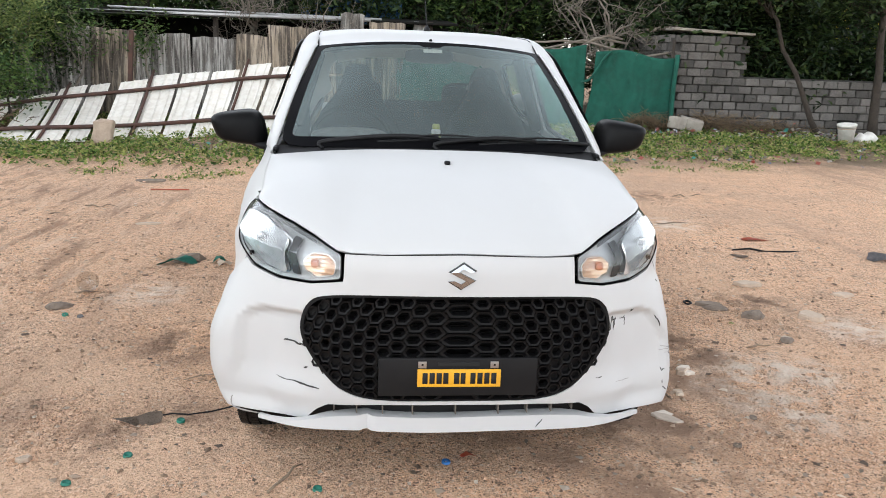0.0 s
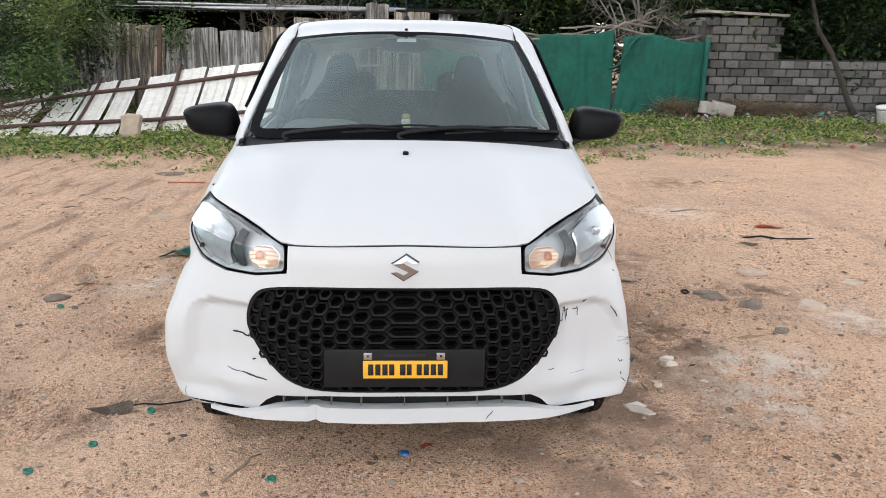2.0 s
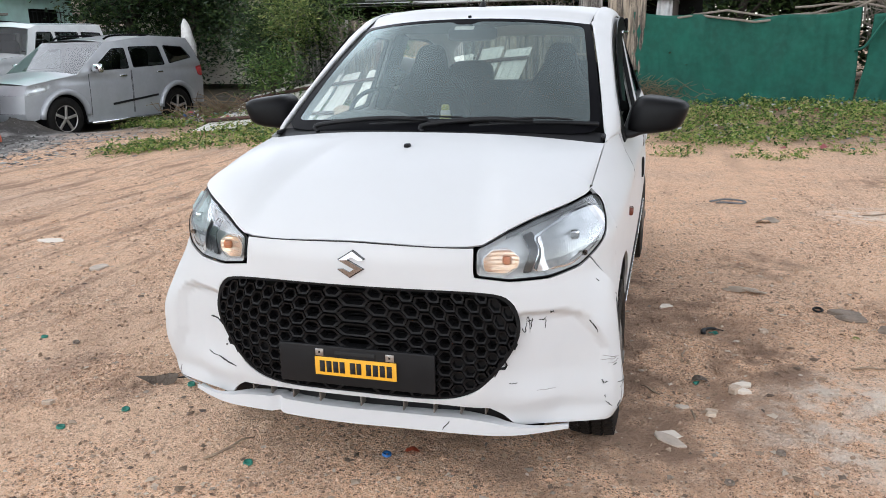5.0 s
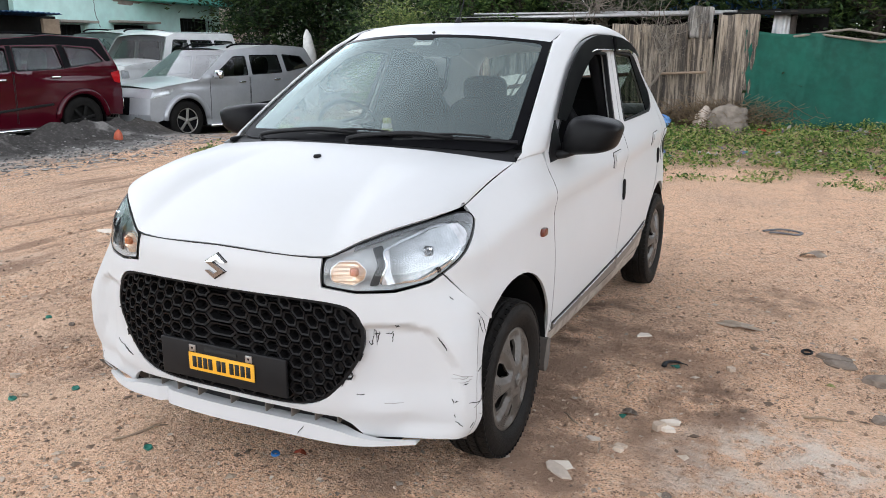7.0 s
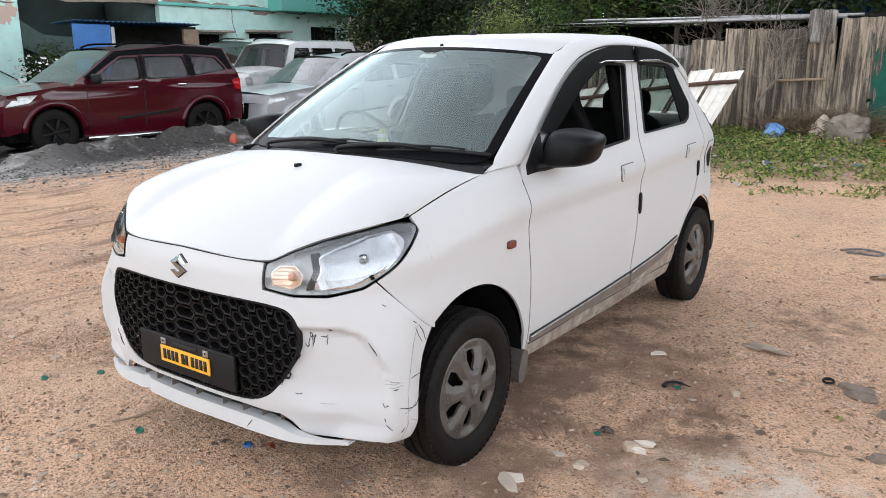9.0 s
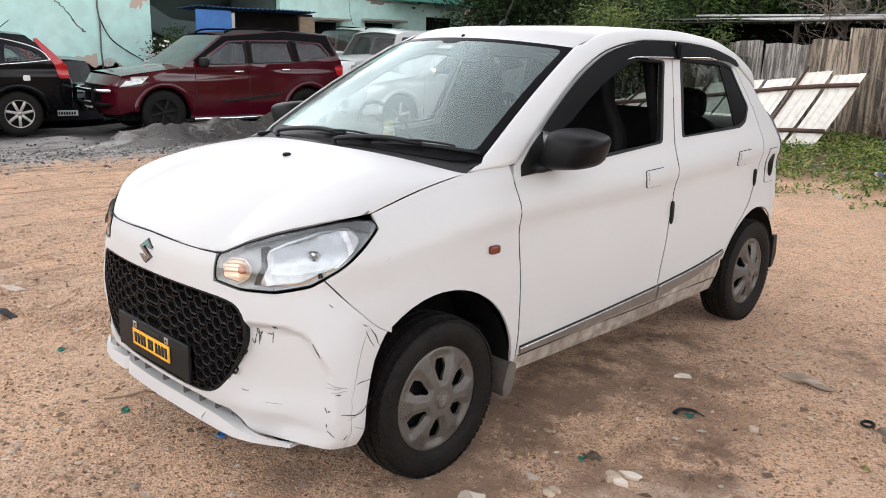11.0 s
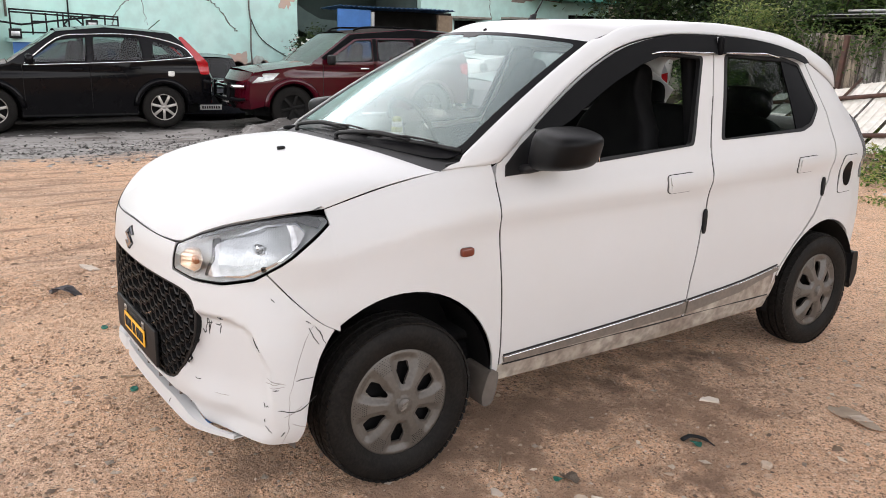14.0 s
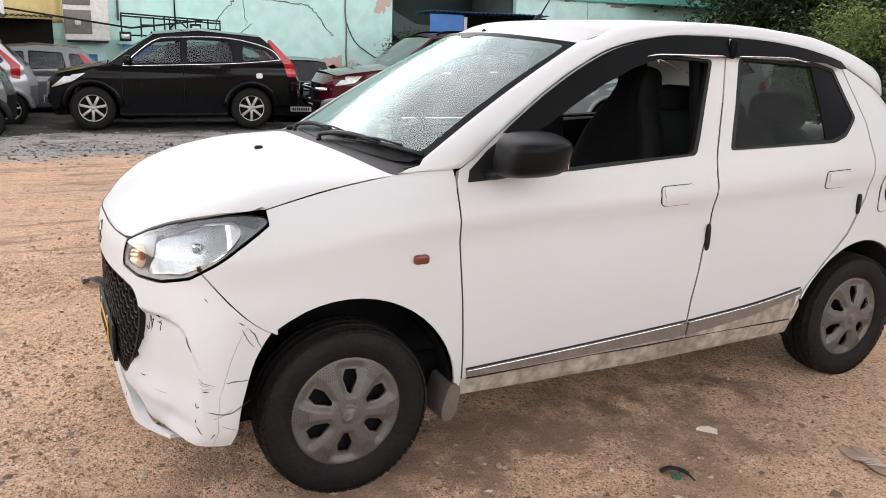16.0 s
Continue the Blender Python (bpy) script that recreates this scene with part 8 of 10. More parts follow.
for k, (ya, yb, top) in enumerate(((0.2, 3.4, 0.55), (4.6, 9.2, 0.75))):
    edge = [(ya + (yb - ya) * i / 26, top + 0.5 * noise.noise(Vector((ya + (yb - ya) * i / 26, 3.1 * k, 0.5))) + 0.25 * noise.noise(Vector((4 * (ya + (yb - ya) * i / 26), k, 2.5)))) for i in range(27)]
    panel("peeled_patch", teal, wall_plane, [(yb, -0.25), (ya, -0.25)] + edge, PEELED, step=0.4, thick=0.004, lift=0.006, label="peeling base with bare plaster")
part("lintel", box_bm((0.3, 4.2, 4.0), (WX - 0.15, 11.5, 4.98), 0.01), PLASTER, teal)
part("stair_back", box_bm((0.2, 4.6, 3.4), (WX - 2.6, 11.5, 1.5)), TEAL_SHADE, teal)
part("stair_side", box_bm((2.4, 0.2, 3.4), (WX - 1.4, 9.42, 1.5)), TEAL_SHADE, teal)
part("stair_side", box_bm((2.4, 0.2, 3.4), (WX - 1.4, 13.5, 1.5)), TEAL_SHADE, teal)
STAIR_GREEN = material("stair_grey_green", (0.085, 0.125, 0.115), 0.85, other=(0.06, 0.09, 0.083), scale=2)
def stair_plane(y, z):
    return (WX - 0.55, y, z)
panel("stair_slab", teal, stair_plane, [(8.6, 3.0), (9.3, 2.66), (10.25, 2.05), (11.0, 2.0), (11.6, 2.0), (11.6, 1.45), (10.3, 1.45), (9.15, 1.92), (8.6, 2.2)], STAIR_GREEN, step=0.6, thick=1.3)
panel("stair_slab", teal, lambda y, z: (WX - 2.2, y, z), [(9.4, 2.6), (10.1, 2.6), (12.9, 1.3), (12.9, 0.7), (11.5, 0.7)], STAIR_GREEN, step=0.6, thick=0.2)
part("end_wall", box_bm((8, 0.3, 7.3), (WX - 4.1, 21.75, 3.35), 0.01), TEAL, teal)
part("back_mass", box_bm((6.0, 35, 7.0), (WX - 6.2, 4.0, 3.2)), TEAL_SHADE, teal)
for w in (win_a, win_b):
    y0, y1 = w[0][0], w[1][0]
    part("window_hood", box_bm((0.5, y1 - y0 + 0.35, 0.07), (WX + 0.2, (y0 + y1) / 2, w[2][1] + 0.08), 0.01), CONCRETE, teal)
    wn2 = part("window", box_bm((0.04, y1 - y0, w[2][1] - w[0][1]), (WX - 0.2, (y0 + y1) / 2, (w[0][1] + w[2][1]) / 2)), DARK_SHADE, teal)
    for j in range(6):
        part("window_bar", tube([(WX - 0.1, y0 + (y1 - y0) * (j + 0.5) / 6, w[0][1]), (WX - 0.1, y0 + (y1 - y0) * (j + 0.5) / 6, w[2][1])], 0.012, 5), MATT_BLACK, wn2)
wc = part("window", box_bm((0.04, 1.5, 1.2), (WX - 0.25, 20.65, 1.9)), DARK_SHADE, teal)
for j in range(9):
    part("window_bar", tube([(WX + 0.12, 19.95 + 0.175 * j, 1.25), (WX + 0.12, 19.95 + 0.175 * j, 2.45)], 0.012, 5), MATT_BLACK, wc)
for z in (1.3, 1.85, 2.4):
    part("window_bar", tube([(WX + 0.12, 19.9, z), (WX + 0.12, 21.4, z)], 0.014, 5), MATT_BLACK, wc)
part("ledge", box_bm((0.7, 4.2, 1.6), (WX + 0.35, 20.0, 3.75), 0.02), TEAL_BRIGHT, teal, "bright turquoise ledge")
part("string_course", box_bm((0.08, 8.3, 0.10), (WX + 0.04, 17.7, 3.0), 0.02), TEAL_BRIGHT, teal)
part("base_band", box_bm((0.02, 23.4, 0.62), (WX + 0.014, -2.3, 0.02)), BAND_BLUE, teal, "faded blue base band")
def blotch(y0, z0, ry, rz, mat, seed, lift=0.006):
    r2 = np.random.default_rng(seed)
    k = r2.random(4) * 6
    lp = []
    for a in np.linspace(0, 2 * math.pi, 40, endpoint=False):
        f = 1 + 0.3 * math.sin(2 * a + k[0]) + 0.22 * math.sin(5 * a + k[1]) + 0.14 * math.sin(11 * a + k[2])
        lp.append((y0 + ry * f * math.cos(a), z0 + rz * f * math.sin(a)))
    panel("peeled_patch", teal, wall_plane, lp, mat, step=0.3, thick=0.004, lift=lift)
for i, (y0, z0, ry, rz) in enumerate(((7.7, 0.72, 0.35, 0.28), (8.5, 0.55, 0.5, 0.22), (6.9, 0.6, 0.3, 0.15), (9.1, 2.55, 0.2, 0.3), (6.2, 0.55, 0.4, 0.1))):
    blotch(y0, z0, ry, rz, PEACH, i)
for i, (y0, z0, ry, rz) in enumerate(((15.5, 3.02, 0.8, 0.12), (17.6, 2.95, 0.7, 0.1), (14.2, 3.1, 0.5, 0.16), (11.0, 3.02, 1.4, 0.08))):
    blotch(y0, z0, ry, rz, PLASTER, 20 + i, 0.012 if y0 > 13.6 or y0 < 9.4 else 0.012)
CRACK = material("crack_dark", (0.10, 0.10, 0.09), 0.9, other=(0.2, 0.19, 0.17), scale=9)
def crack(points, r, mat=CRACK, seed=1):
    r2 = np.random.default_rng(seed)
    pts = soft_line(points, 8)
    part("wall_crack", tube([(WX + 0.006, y + r2.normal() * 0.02, z + r2.normal() * 0.02) for y, z in pts], [r * (0.15 + 0.5 * r2.random()) for _ in pts], 5), mat, teal)
crack([(4.35, 1.6), (4.45, 1.95), (4.8, 2.35), (5.1, 2.5), (6.6, 2.42), (7.0, 2.3), (7.4, 1.8), (7.6, 1.6)], 0.035, CRACK, 1)
crack([(5.05, 3.2), (5.1, 2.4), (5.2, 1.7)], 0.02, CRACK, 2)
crack([(6.2, 3.0), (7.5, 2.85), (9.3, 2.8)], 0.05, PLASTER, 3)
crack([(13.7, 3.15), (15.0, 3.0), (17.0, 3.08), (19.5, 2.9)], 0.05, PLASTER, 4)
crack([(16.3, 3.0), (16.35, 2.5), (16.5, 2.1)], 0.02, CRACK, 5)
crack([(8.4, 0.6), (8.9, 0.7), (9.3, 0.5)], 0.02, CRACK, 6)
part("drain_pipe", tube(limb_path((WX + 0.04, 8.0, 0.0), (WX + 0.04, 7.95, 3.0), rng, 0.02, 8), 0.022, 6), CRACK, teal)
part("wall_cable", tube(soft_line([(WX + 0.03, 7.98, 2.0), (WX + 0.05, 8.3, 1.4), (WX + 0.05, 9.2, 0.85)], 6), 0.014, 5), MATT_BLACK, teal)
part("wall_cable", tube([(WX + 0.04, 3.35, 1.2), (WX + 0.04, 3.36, 3.5)], 0.02, 5), MATT_BLACK, teal)
part("wall_cable", tube([(WX + 0.04, 2.0, 1.8), (WX + 0.04, 2.0, 3.5)], 0.03, 5), GREY_MOULDING, teal)
# balcony rail with a diamond, blue panel, air conditioner, yellow cladding, tin stall
rail = thing("balcony_rail", "black iron railing with diamond pattern above a blue panel", "railing")
bars = [((2.0, 1.32), (2.0, 1.98)), ((4.35, 1.42), (4.35, 1.88)), ((2.0, 1.96), (4.35, 1.86)), ((2.0, 1.90), (4.35, 1.80)), ((2.05, 1.45), (4.35, 1.45))]
for y in (2.45, 2.75, 3.0, 3.12, 3.55, 3.75, 4.05):
    bars.append(((y, 1.40), (y, 1.90)))
bars += [((3.12, 1.65), (3.33, 1.85)), ((3.33, 1.85), (3.55, 1.65)), ((3.55, 1.65), (3.33, 1.45)), ((3.33, 1.45), (3.12, 1.65)), ((2.45, 1.7), (2.75, 1.7)), ((3.75, 1.65), (4.35, 1.65))]
for a, b in bars:
    part("rail_bar", tube([(WX + 0.65, *a), (WX + 0.65, *b)], 0.02, 5), MATT_BLACK, rail)
part("balcony_slab", box_bm((0.8, 2.5, 0.10), (WX + 0.4, 3.2, 1.28), 0.01), TEAL, rail)
part("blue_panel", box_bm((0.05, 2.4, 0.62), (WX + 0.68, 3.2, 0.95), 0.01), BRIGHT_BLUE, rail, "blue board")
for y in (2.05, 3.7):
    lz = 1.42 if y < 3 else 1.66
    lampb = part("flood_lamp", box_bm((0.10, 0.26, 0.22), (WX + 0.9, y, lz), 0.02), MATT_BLACK, rail, "small black flood lamp")
    part("lamp_glass", box_bm((0.01, 0.18, 0.10), (WX + 0.955, y, lz), 0.003), PALE_LENS, lampb)
part("rod", tube([(WX + 0.85, -0.6, 1.98), (WX + 0.85, 2.2, 1.62), (WX + 0.85, 3.9, 1.86)], 0.025, 6), MATT_BLACK, rail, "thin black rod carrying the flood lamps")
ac = thing("air_conditioner", "tall white outdoor air-conditioner unit with two fans", "air conditioner")
part("ac_case", box_bm((0.4, 1.0, 1.5), (WX + 0.35, 1.25, 2.05), 0.03), PLAIN_WHITE, ac)
for z in (1.72, 2.38):
    part("fan_guard", box_bm((0.02, 0.6, 0.55), (WX + 0.56, 1.05, z), 0.01), GREY_MOULDING, ac)
    part("fan_hub", blob((0.03, 0.14, 0.14), (WX + 0.58, 1.05, z)), PLAIN_WHITE, ac)
part("ac_bracket", box_bm((0.45, 0.9, 0.05), (WX + 0.3, 1.25, 1.28), 0.01), MATT_BLACK, ac)
ac2 = thing("air_conditioner", "low white air-conditioner unit on the stall roof", "air conditioner")
part("ac_case", box_bm((0.35, 0.9, 0.6), (WX + 1.3, -0.9, 2.05), 0.03), PLAIN_WHITE, ac2)
part("fan_guard", blob((0.03, 0.5, 0.45), (WX + 1.48, -1.0, 2.02)), GREY_MOULDING, ac2)
corrugated("yellow_sheet", "pale yellow ribbed cladding on the wall", 1.4, 2.0, pose(WX + 0.05, 0.15, 1.7, 0, 0, 90), YELLOW_TIN, pitch=0.2, depth=0.02, category="cladding")
stall = thing("tin_stall", "dark open stall with corrugated roof and blue-grey side", "stall")
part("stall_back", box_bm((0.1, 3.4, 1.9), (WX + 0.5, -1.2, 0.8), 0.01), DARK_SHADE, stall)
corrugated("stall_roof", "", 3.5, 1.6, pose(WX + 0.55, -1.2, 1.80, 90, 0, 90) , OLD_TIN, parent=stall)
corrugated("stall_side", "", 0.8, 1.2, pose(WX + 1.6, 0.15, 0.6, 0, 90, 90), BLUE_TIN, pitch=0.2, depth=0.03, parent=stall)
part("stall_counter", box_bm((0.4, 3.0, 0.4), (WX + 1.5, -1.4, 0.6), 0.02), DRY_WOOD, stall)
kiosk = thing("kiosk", "small kiosk with blue board side and blue tin roof", "kiosk")
part("kiosk_side", box_bm((0.06, 1.0, 2.1), (WX + 2.05, 10.12, 1.2), 0.01), BRIGHT_BLUE, kiosk)
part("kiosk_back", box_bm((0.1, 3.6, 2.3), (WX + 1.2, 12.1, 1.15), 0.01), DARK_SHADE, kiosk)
part("kiosk_front", box_bm((0.06, 0.10, 2.0), (WX + 2.05, 10.69, 1.2), 0.01), PIPE_GREY, kiosk)
part("kiosk_post", box_bm((0.1, 0.5, 2.0), (WX + 1.9, 13.2, 1.2), 0.01), DRY_WOOD, kiosk)
corrugated("kiosk_roof", "", 3.75, 1.2, pose(WX + 1.0, 11.5, 2.27, 87, 0, 90), BLUE_TIN, pitch=0.15, depth=0.02, parent=kiosk)
pink = thing("pink_building", "pale pink plastered building with a grey shutter", "building")
part("wall", box_bm((8, 6, 8.0), (WX - 6.0, 28.0, 4.0), 0.02), material("pink_plaster", (0.55, 0.42, 0.36), 0.85, other=(0.46, 0.36, 0.31), scale=2, amount=0.5), pink)
part("shutter", box_bm((0.1, 1.6, 1.6), (WX - 1.95, 26.5, 1.2), 0.02), GREY_MOULDING, pink)
for j in range(9):
    part("plaster_course", box_bm((0.04, 6.0, 0.04), (WX - 1.98, 28.0, 2.2 + 0.35 * j), 0.01), CONCRETE, pink)
cream = thing("cream_building", "low cream building seen between the trees", "building")
part("wall", box_bm((6.0, 4.0, 3.4), (-13.5, 24.0, 1.7), 0.02), material("cream_plaster", (0.62, 0.56, 0.48), 0.85, other=(0.5, 0.44, 0.38), scale=2), cream)
part("window", box_bm((1.2, 0.1, 0.8), (-13.6, 21.97, 2.0), 0.02), GREY_MOULDING, cream)
upper = thing("white_house", "upper floor of a white house above the trees", "house")
part("wall", box_bm((7.0, 5.0, 7.5), (-8.0, 31.0, 3.75), 0.02), PLAIN_WHITE, upper)
for j in range(3):
    part("balcony", box_bm((7.2, 0.8, 0.5), (-8.0, 28.2, 2.6 + 1.5 * j), 0.03), PLAIN_WHITE, upper)
    part("window", box_bm((1.2, 0.1, 0.9), (-9.8 + 1.9 * j, 28.46, 3.6), 0.02), DARK_SHADE, upper)


# ---- trees and bushes ----
t1 = tree("tree", "leafy dark green tree above the fence", (-3.5, 17.2, 0), 5.2, 0.13, 2.0, 11, 9000, 0.17, LEAF_DARK, low=0.12)
t2 = tree("tree", "dense feathery green tree with thin trunk", (2.2, 16.6, 0), 5.6, 0.12, 2.0, 12, 10000, 0.13, LEAF_MID, low=0.12, narrow=0.3)
t3 = tree("tree", "broad dark green tree with large leaves", (6.5, 17.4, 0), 5.0, 0.14, 2.2, 13, 11000, 0.15, LEAF_DARK, low=0.10)
row = [(t1, -6.3, 18.0, 40), (t3, -7.6, 19.0, 80), (t1, -15.0, 19.6, 150), (t2, -0.6, 19.0, 120), (t3, 0.9, 16.2, 300), (t1, 4.4, 18.3, 250), (t2, 9.0, 16.6, 75),
       (t1, 8.0, 15.4, 20), (t3, 11.2, 16.2, 190), (t2, -4.8, 15.9, 20), (t3, -1.9, 16.6, 140), (t1, 13.5, 21.5, 10), (t2, -6.0, 15.7, 310), (t3, 3.6, 20.0, 60), (t1, -17.8, 24.0, 60), (t3, -13.6, 20.6, 260), (t1, 6.6, 14.9, 100), (t3, 4.6, 22.0, 30), (t1, 7.6, 22.5, 200), (t3, 1.6, 22.5, 110), (t1, -3.0, 22.0, 330), (t3, 10.5, 22.0, 15)]
for o, x, y, a in row:
    copy_thing(o, pose(x, y, 0.0, 0, 0, a))
# the left-hand thicket and creepers on the fences
b1 = tree("bush", "drooping feathery bush over the fallen fence", (-6.45, 12.1, 0.05), 2.0, 0.05, 0.75, 21, 4200, 0.085, LEAF_DARK, low=0.10, narrow=0.35)
tree("bush", "yellow-green feathery bush hanging over the tin fence", (-6.0, 12.2, 0.75), 1.75, 0.035, 0.75, 41, 4200, 0.08, LEAF_LIGHT, low=0.35, narrow=0.3, bark=PALE_BARK)
b2 = tree("bush", "tangled dark bush at the end of the tin fence", (-7.2, 13.6, 0.0), 2.9, 0.07, 0.95, 22, 4500, 0.10, LEAF_DARK, low=0.08)
copy_thing(b1, pose(-5.95, 12.9, 0.3, 0, 0, 60))
tree("bush", "low leafy bush over the end of the fallen sheets", (-5.75, 10.75, 0.0), 1.35, 0.03, 0.55, 34, 1700, 0.075, LEAF_MID, low=0.15)
copy_thing(b1, pose(-5.5, 13.4, 0.3, 0, 0, 150))
tree("bush", "thin creeper with small leaves on the tin sheets", (-5.35, 12.35, 0.4), 1.9, 0.03, 0.55, 23, 900, 0.07, LEAF_MID, lean=(0.25, 0), low=0.45, bark=PALE_BARK)
tree("bush", "young shrub climbing the tin fence", (-4.05, 12.2, 0.9), 1.2, 0.02, 0.45, 24, 700, 0.07, LEAF_MID, low=0.3, bark=PALE_BARK)
tree("bare_tree", "leafless thin tree against the tin fence", (-1.25, 12.2, 0.1), 3.0, 0.024, 0.6, 25, 0, 0.1, None, lean=(0.25, 0), bark=PALE_BARK, bare=True)
tree("bare_tree", "bare grey tree with fine twigs behind the net", (4.2, 13.8, 0.2), 3.4, 0.06, 1.5, 26, 0, 0.1, None, lean=(0.4, 0), bark=PALE_BARK, bare=True)
tree("bare_tree", "bare twiggy tree over the tin fence", (-2.3, 13.3, 0.2), 3.2, 0.05, 1.2, 27, 0, 0.1, None, bark=PALE_BARK, bare=True)
tree("tree", "slender leaning tree before the block wall", (8.46, 12.25, 0.15), 4.6, 0.055, 1.45, 28, 7000, 0.13, LEAF_DARK, lean=(-1.48, 0.1), low=0.60, fork=0.86, sway=0.07)
tree("tree", "dark-barked tree before the block wall", (9.42, 12.2, 0.15), 4.8, 0.085, 1.4, 29, 7000, 0.13, LEAF_DARK, lean=(-0.12, 0.1), low=0.60, fork=0.86, sway=0.08)
tree("bush", "dark undergrowth behind the low wall", (8.2, 14.0, 0.3), 2.2, 0.05, 1.1, 30, 4000, 0.15, LEAF_DARK, low=0.1)
tree("bush", "leafy undergrowth behind the low wall", (10.4, 14.2, 0.3), 2.0, 0.05, 1.1, 31, 4000, 0.13, LEAF_DARK, low=0.1)
fb = tree("flowering_bush", "round bush with white flowers near the stairwell", (-16.6, 8.6, -0.1), 1.75, 0.04, 0.6, 32, 3000, 0.09, LEAF_DARK, low=0.2)
r9 = np.random.default_rng(33)
fl = np.array([(0.6 * math.cos(a) * s, 0.6 * math.sin(a) * s, 0.85 + 0.75 * h) for a, s, h in zip(r9.random(160) * 6.28, np.sqrt(r9.random(160)) * 1.2, r9.random(160))])
part("flowers", leaves_mesh("flowers", fl, 0.08, r9, 0.8, 0.9), PLAIN_WHITE, fb, "white flowers", smooth=False)
part("umbrella_cloth", lathe([(0.0, 0.02), (0.2, 0.10), (0.7, 0.16), (1.15, 0.09), (1.3, 0.01)], 10, "z"), PLAIN_WHITE, tagged(new("closed_umbrella"), "closed white parasol standing by the silver SUV", "umbrella")).parent.matrix_world = pose(-9.4, 14.0, 0.60, 0, -6, 0)
part("umbrella_pole", tube([(0, 0, -0.9), (0, 0, 1.3)], 0.02, 6), BARK, bpy.data.objects["closed_umbrella"])

# ---- weeds ----
def edge_y(x):
    return 7.6 + 0.16 * x + 0.5 * noise.noise(Vector((x * 0.7, 1, 0))) - (0.9 if x < -5.5 else 0) + 0.5 * smooth01((x - 1) / 3)


rw9 = np.random.default_rng(44)
pts, sizes = [], []
tall = []
while len(pts) < 80000:
    x, y = -9.2 + 20.5 * rw9.random(), 6.2 + 6.5 * rw9.random()
    e = edge_y(x)
    d = (y - e) / 1.6
    keep = smooth01(d) * (0.35 + 0.65 * smooth01((noise.noise(Vector((x * 0.9, y * 0.9, 2))) + 0.25) / 0.4))
    if x < -6.2 and y < 9.4 or x < -7.7 and y < 10.6:
        keep = 0
    if rw9.random() > keep:
        continue
    g = ground_z(x, y)
    h = 0.05 + 0.15 * rw9.random() * (0.6 + noise.noise(Vector((x, y, 7))))
    for j in range(7):
        a, r = rw9.random() * 6.28, 0.07 * rw9.random()
        pts.append((x + r * math.cos(a), y + r * math.sin(a), g + h * rw9.random() + 0.01))
weeds = tagged(part("weeds", leaves_mesh("weeds", pts, 0.055, rw9, 0.5, 0.5), LEAF_WEED, smooth=False), "low green weeds along the foot of the fences", "weeds", kind="stuff")
pts = []
for i in range(420):
    x = -3.6 + 9.5 * rw9.random()
    y = edge_y(x) - 0.5 + 0.7 * rw9.random()
    if noise.noise(Vector((x * 1.5, y * 1.5, 9))) > 0.05:
        for j in range(9):
            pts.append((x + 0.06 * rw9.normal(), y + 0.06 * rw9.normal(), ground_z(x, y) + 0.04 * rw9.random()))
tagged(part("weed_tufts", leaves_mesh("weed_tufts", pts, 0.05, rw9, 0.6, 0.4), LEAF_WEED, smooth=False), "scattered green tufts at the edge of the dirt", "weeds", kind="stuff")
# dry stalks and twigs heaped along the wall
def twigs(name, label, areas, n, length, mat, seed, r=0.006):
    rr = np.random.default_rng(seed)
    bm = bmesh.new()
    for i in range(n):
        cx, cy, sx, sy, hz = areas[i % len(areas)]
        x, y = cx + sx * rr.normal(), cy + sy * rr.normal()
        g = ground_z(x, y)
        a = rr.random() * 6.28
        L = length * (0.5 + rr.random())
        z = g + hz * rr.random()
        e = (x + L * math.cos(a), y + 0.4 * L * math.sin(a), z + L * 0.5 * rr.random())
        tube_into(bm, limb_path((x, y, max(g, z - 0.05)), e, rr, 0.3, 3), [r, r, r * 0.8, r * 0.5], 3)
    return tagged(part(name, bm, mat), label, "debris", kind="stuff")


twigs("dry_brush", "heap of dry brown stalks against the wall and net", [(6.3, 12.35, 0.5, 0.12, 0.35), (5.0, 12.35, 0.25, 0.1, 0.3), (0.0, 12.15, 0.45, 0.18, 0.42), (-0.7, 12.2, 0.3, 0.15, 0.28), (0.1, 12.1, 0.4, 0.2, 0.3), (7.4, 12.4, 0.5, 0.1, 0.2)], 1900, 0.33, LEAF_DRY, 51)
twigs("stick_pile", "pile of dry sticks and poles by the bushes", [(-6.5, 10.5, 0.45, 0.22, 0.20)], 170, 0.55, LEAF_DRY, 52, 0.010)

# ---- litter along the fence ----
def litter(name, label, areas, n, size, mat, seed, lift=0.02):
    rr = np.random.default_rng(seed)
    pts = []
    for i in range(n):
        cx, cy, sx, sy, hz = areas[i % len(areas)]
        x, y = cx + sx * rr.normal(), cy + sy * rr.normal()
        pts.append((x, y, ground_z(x, y) + lift + hz * abs(rr.normal()) * 0.5))
    return tagged(part(name, leaves_mesh(name, pts, size, rr, 0.3, 0.8), mat, smooth=False), label, "litter", kind="stuff")


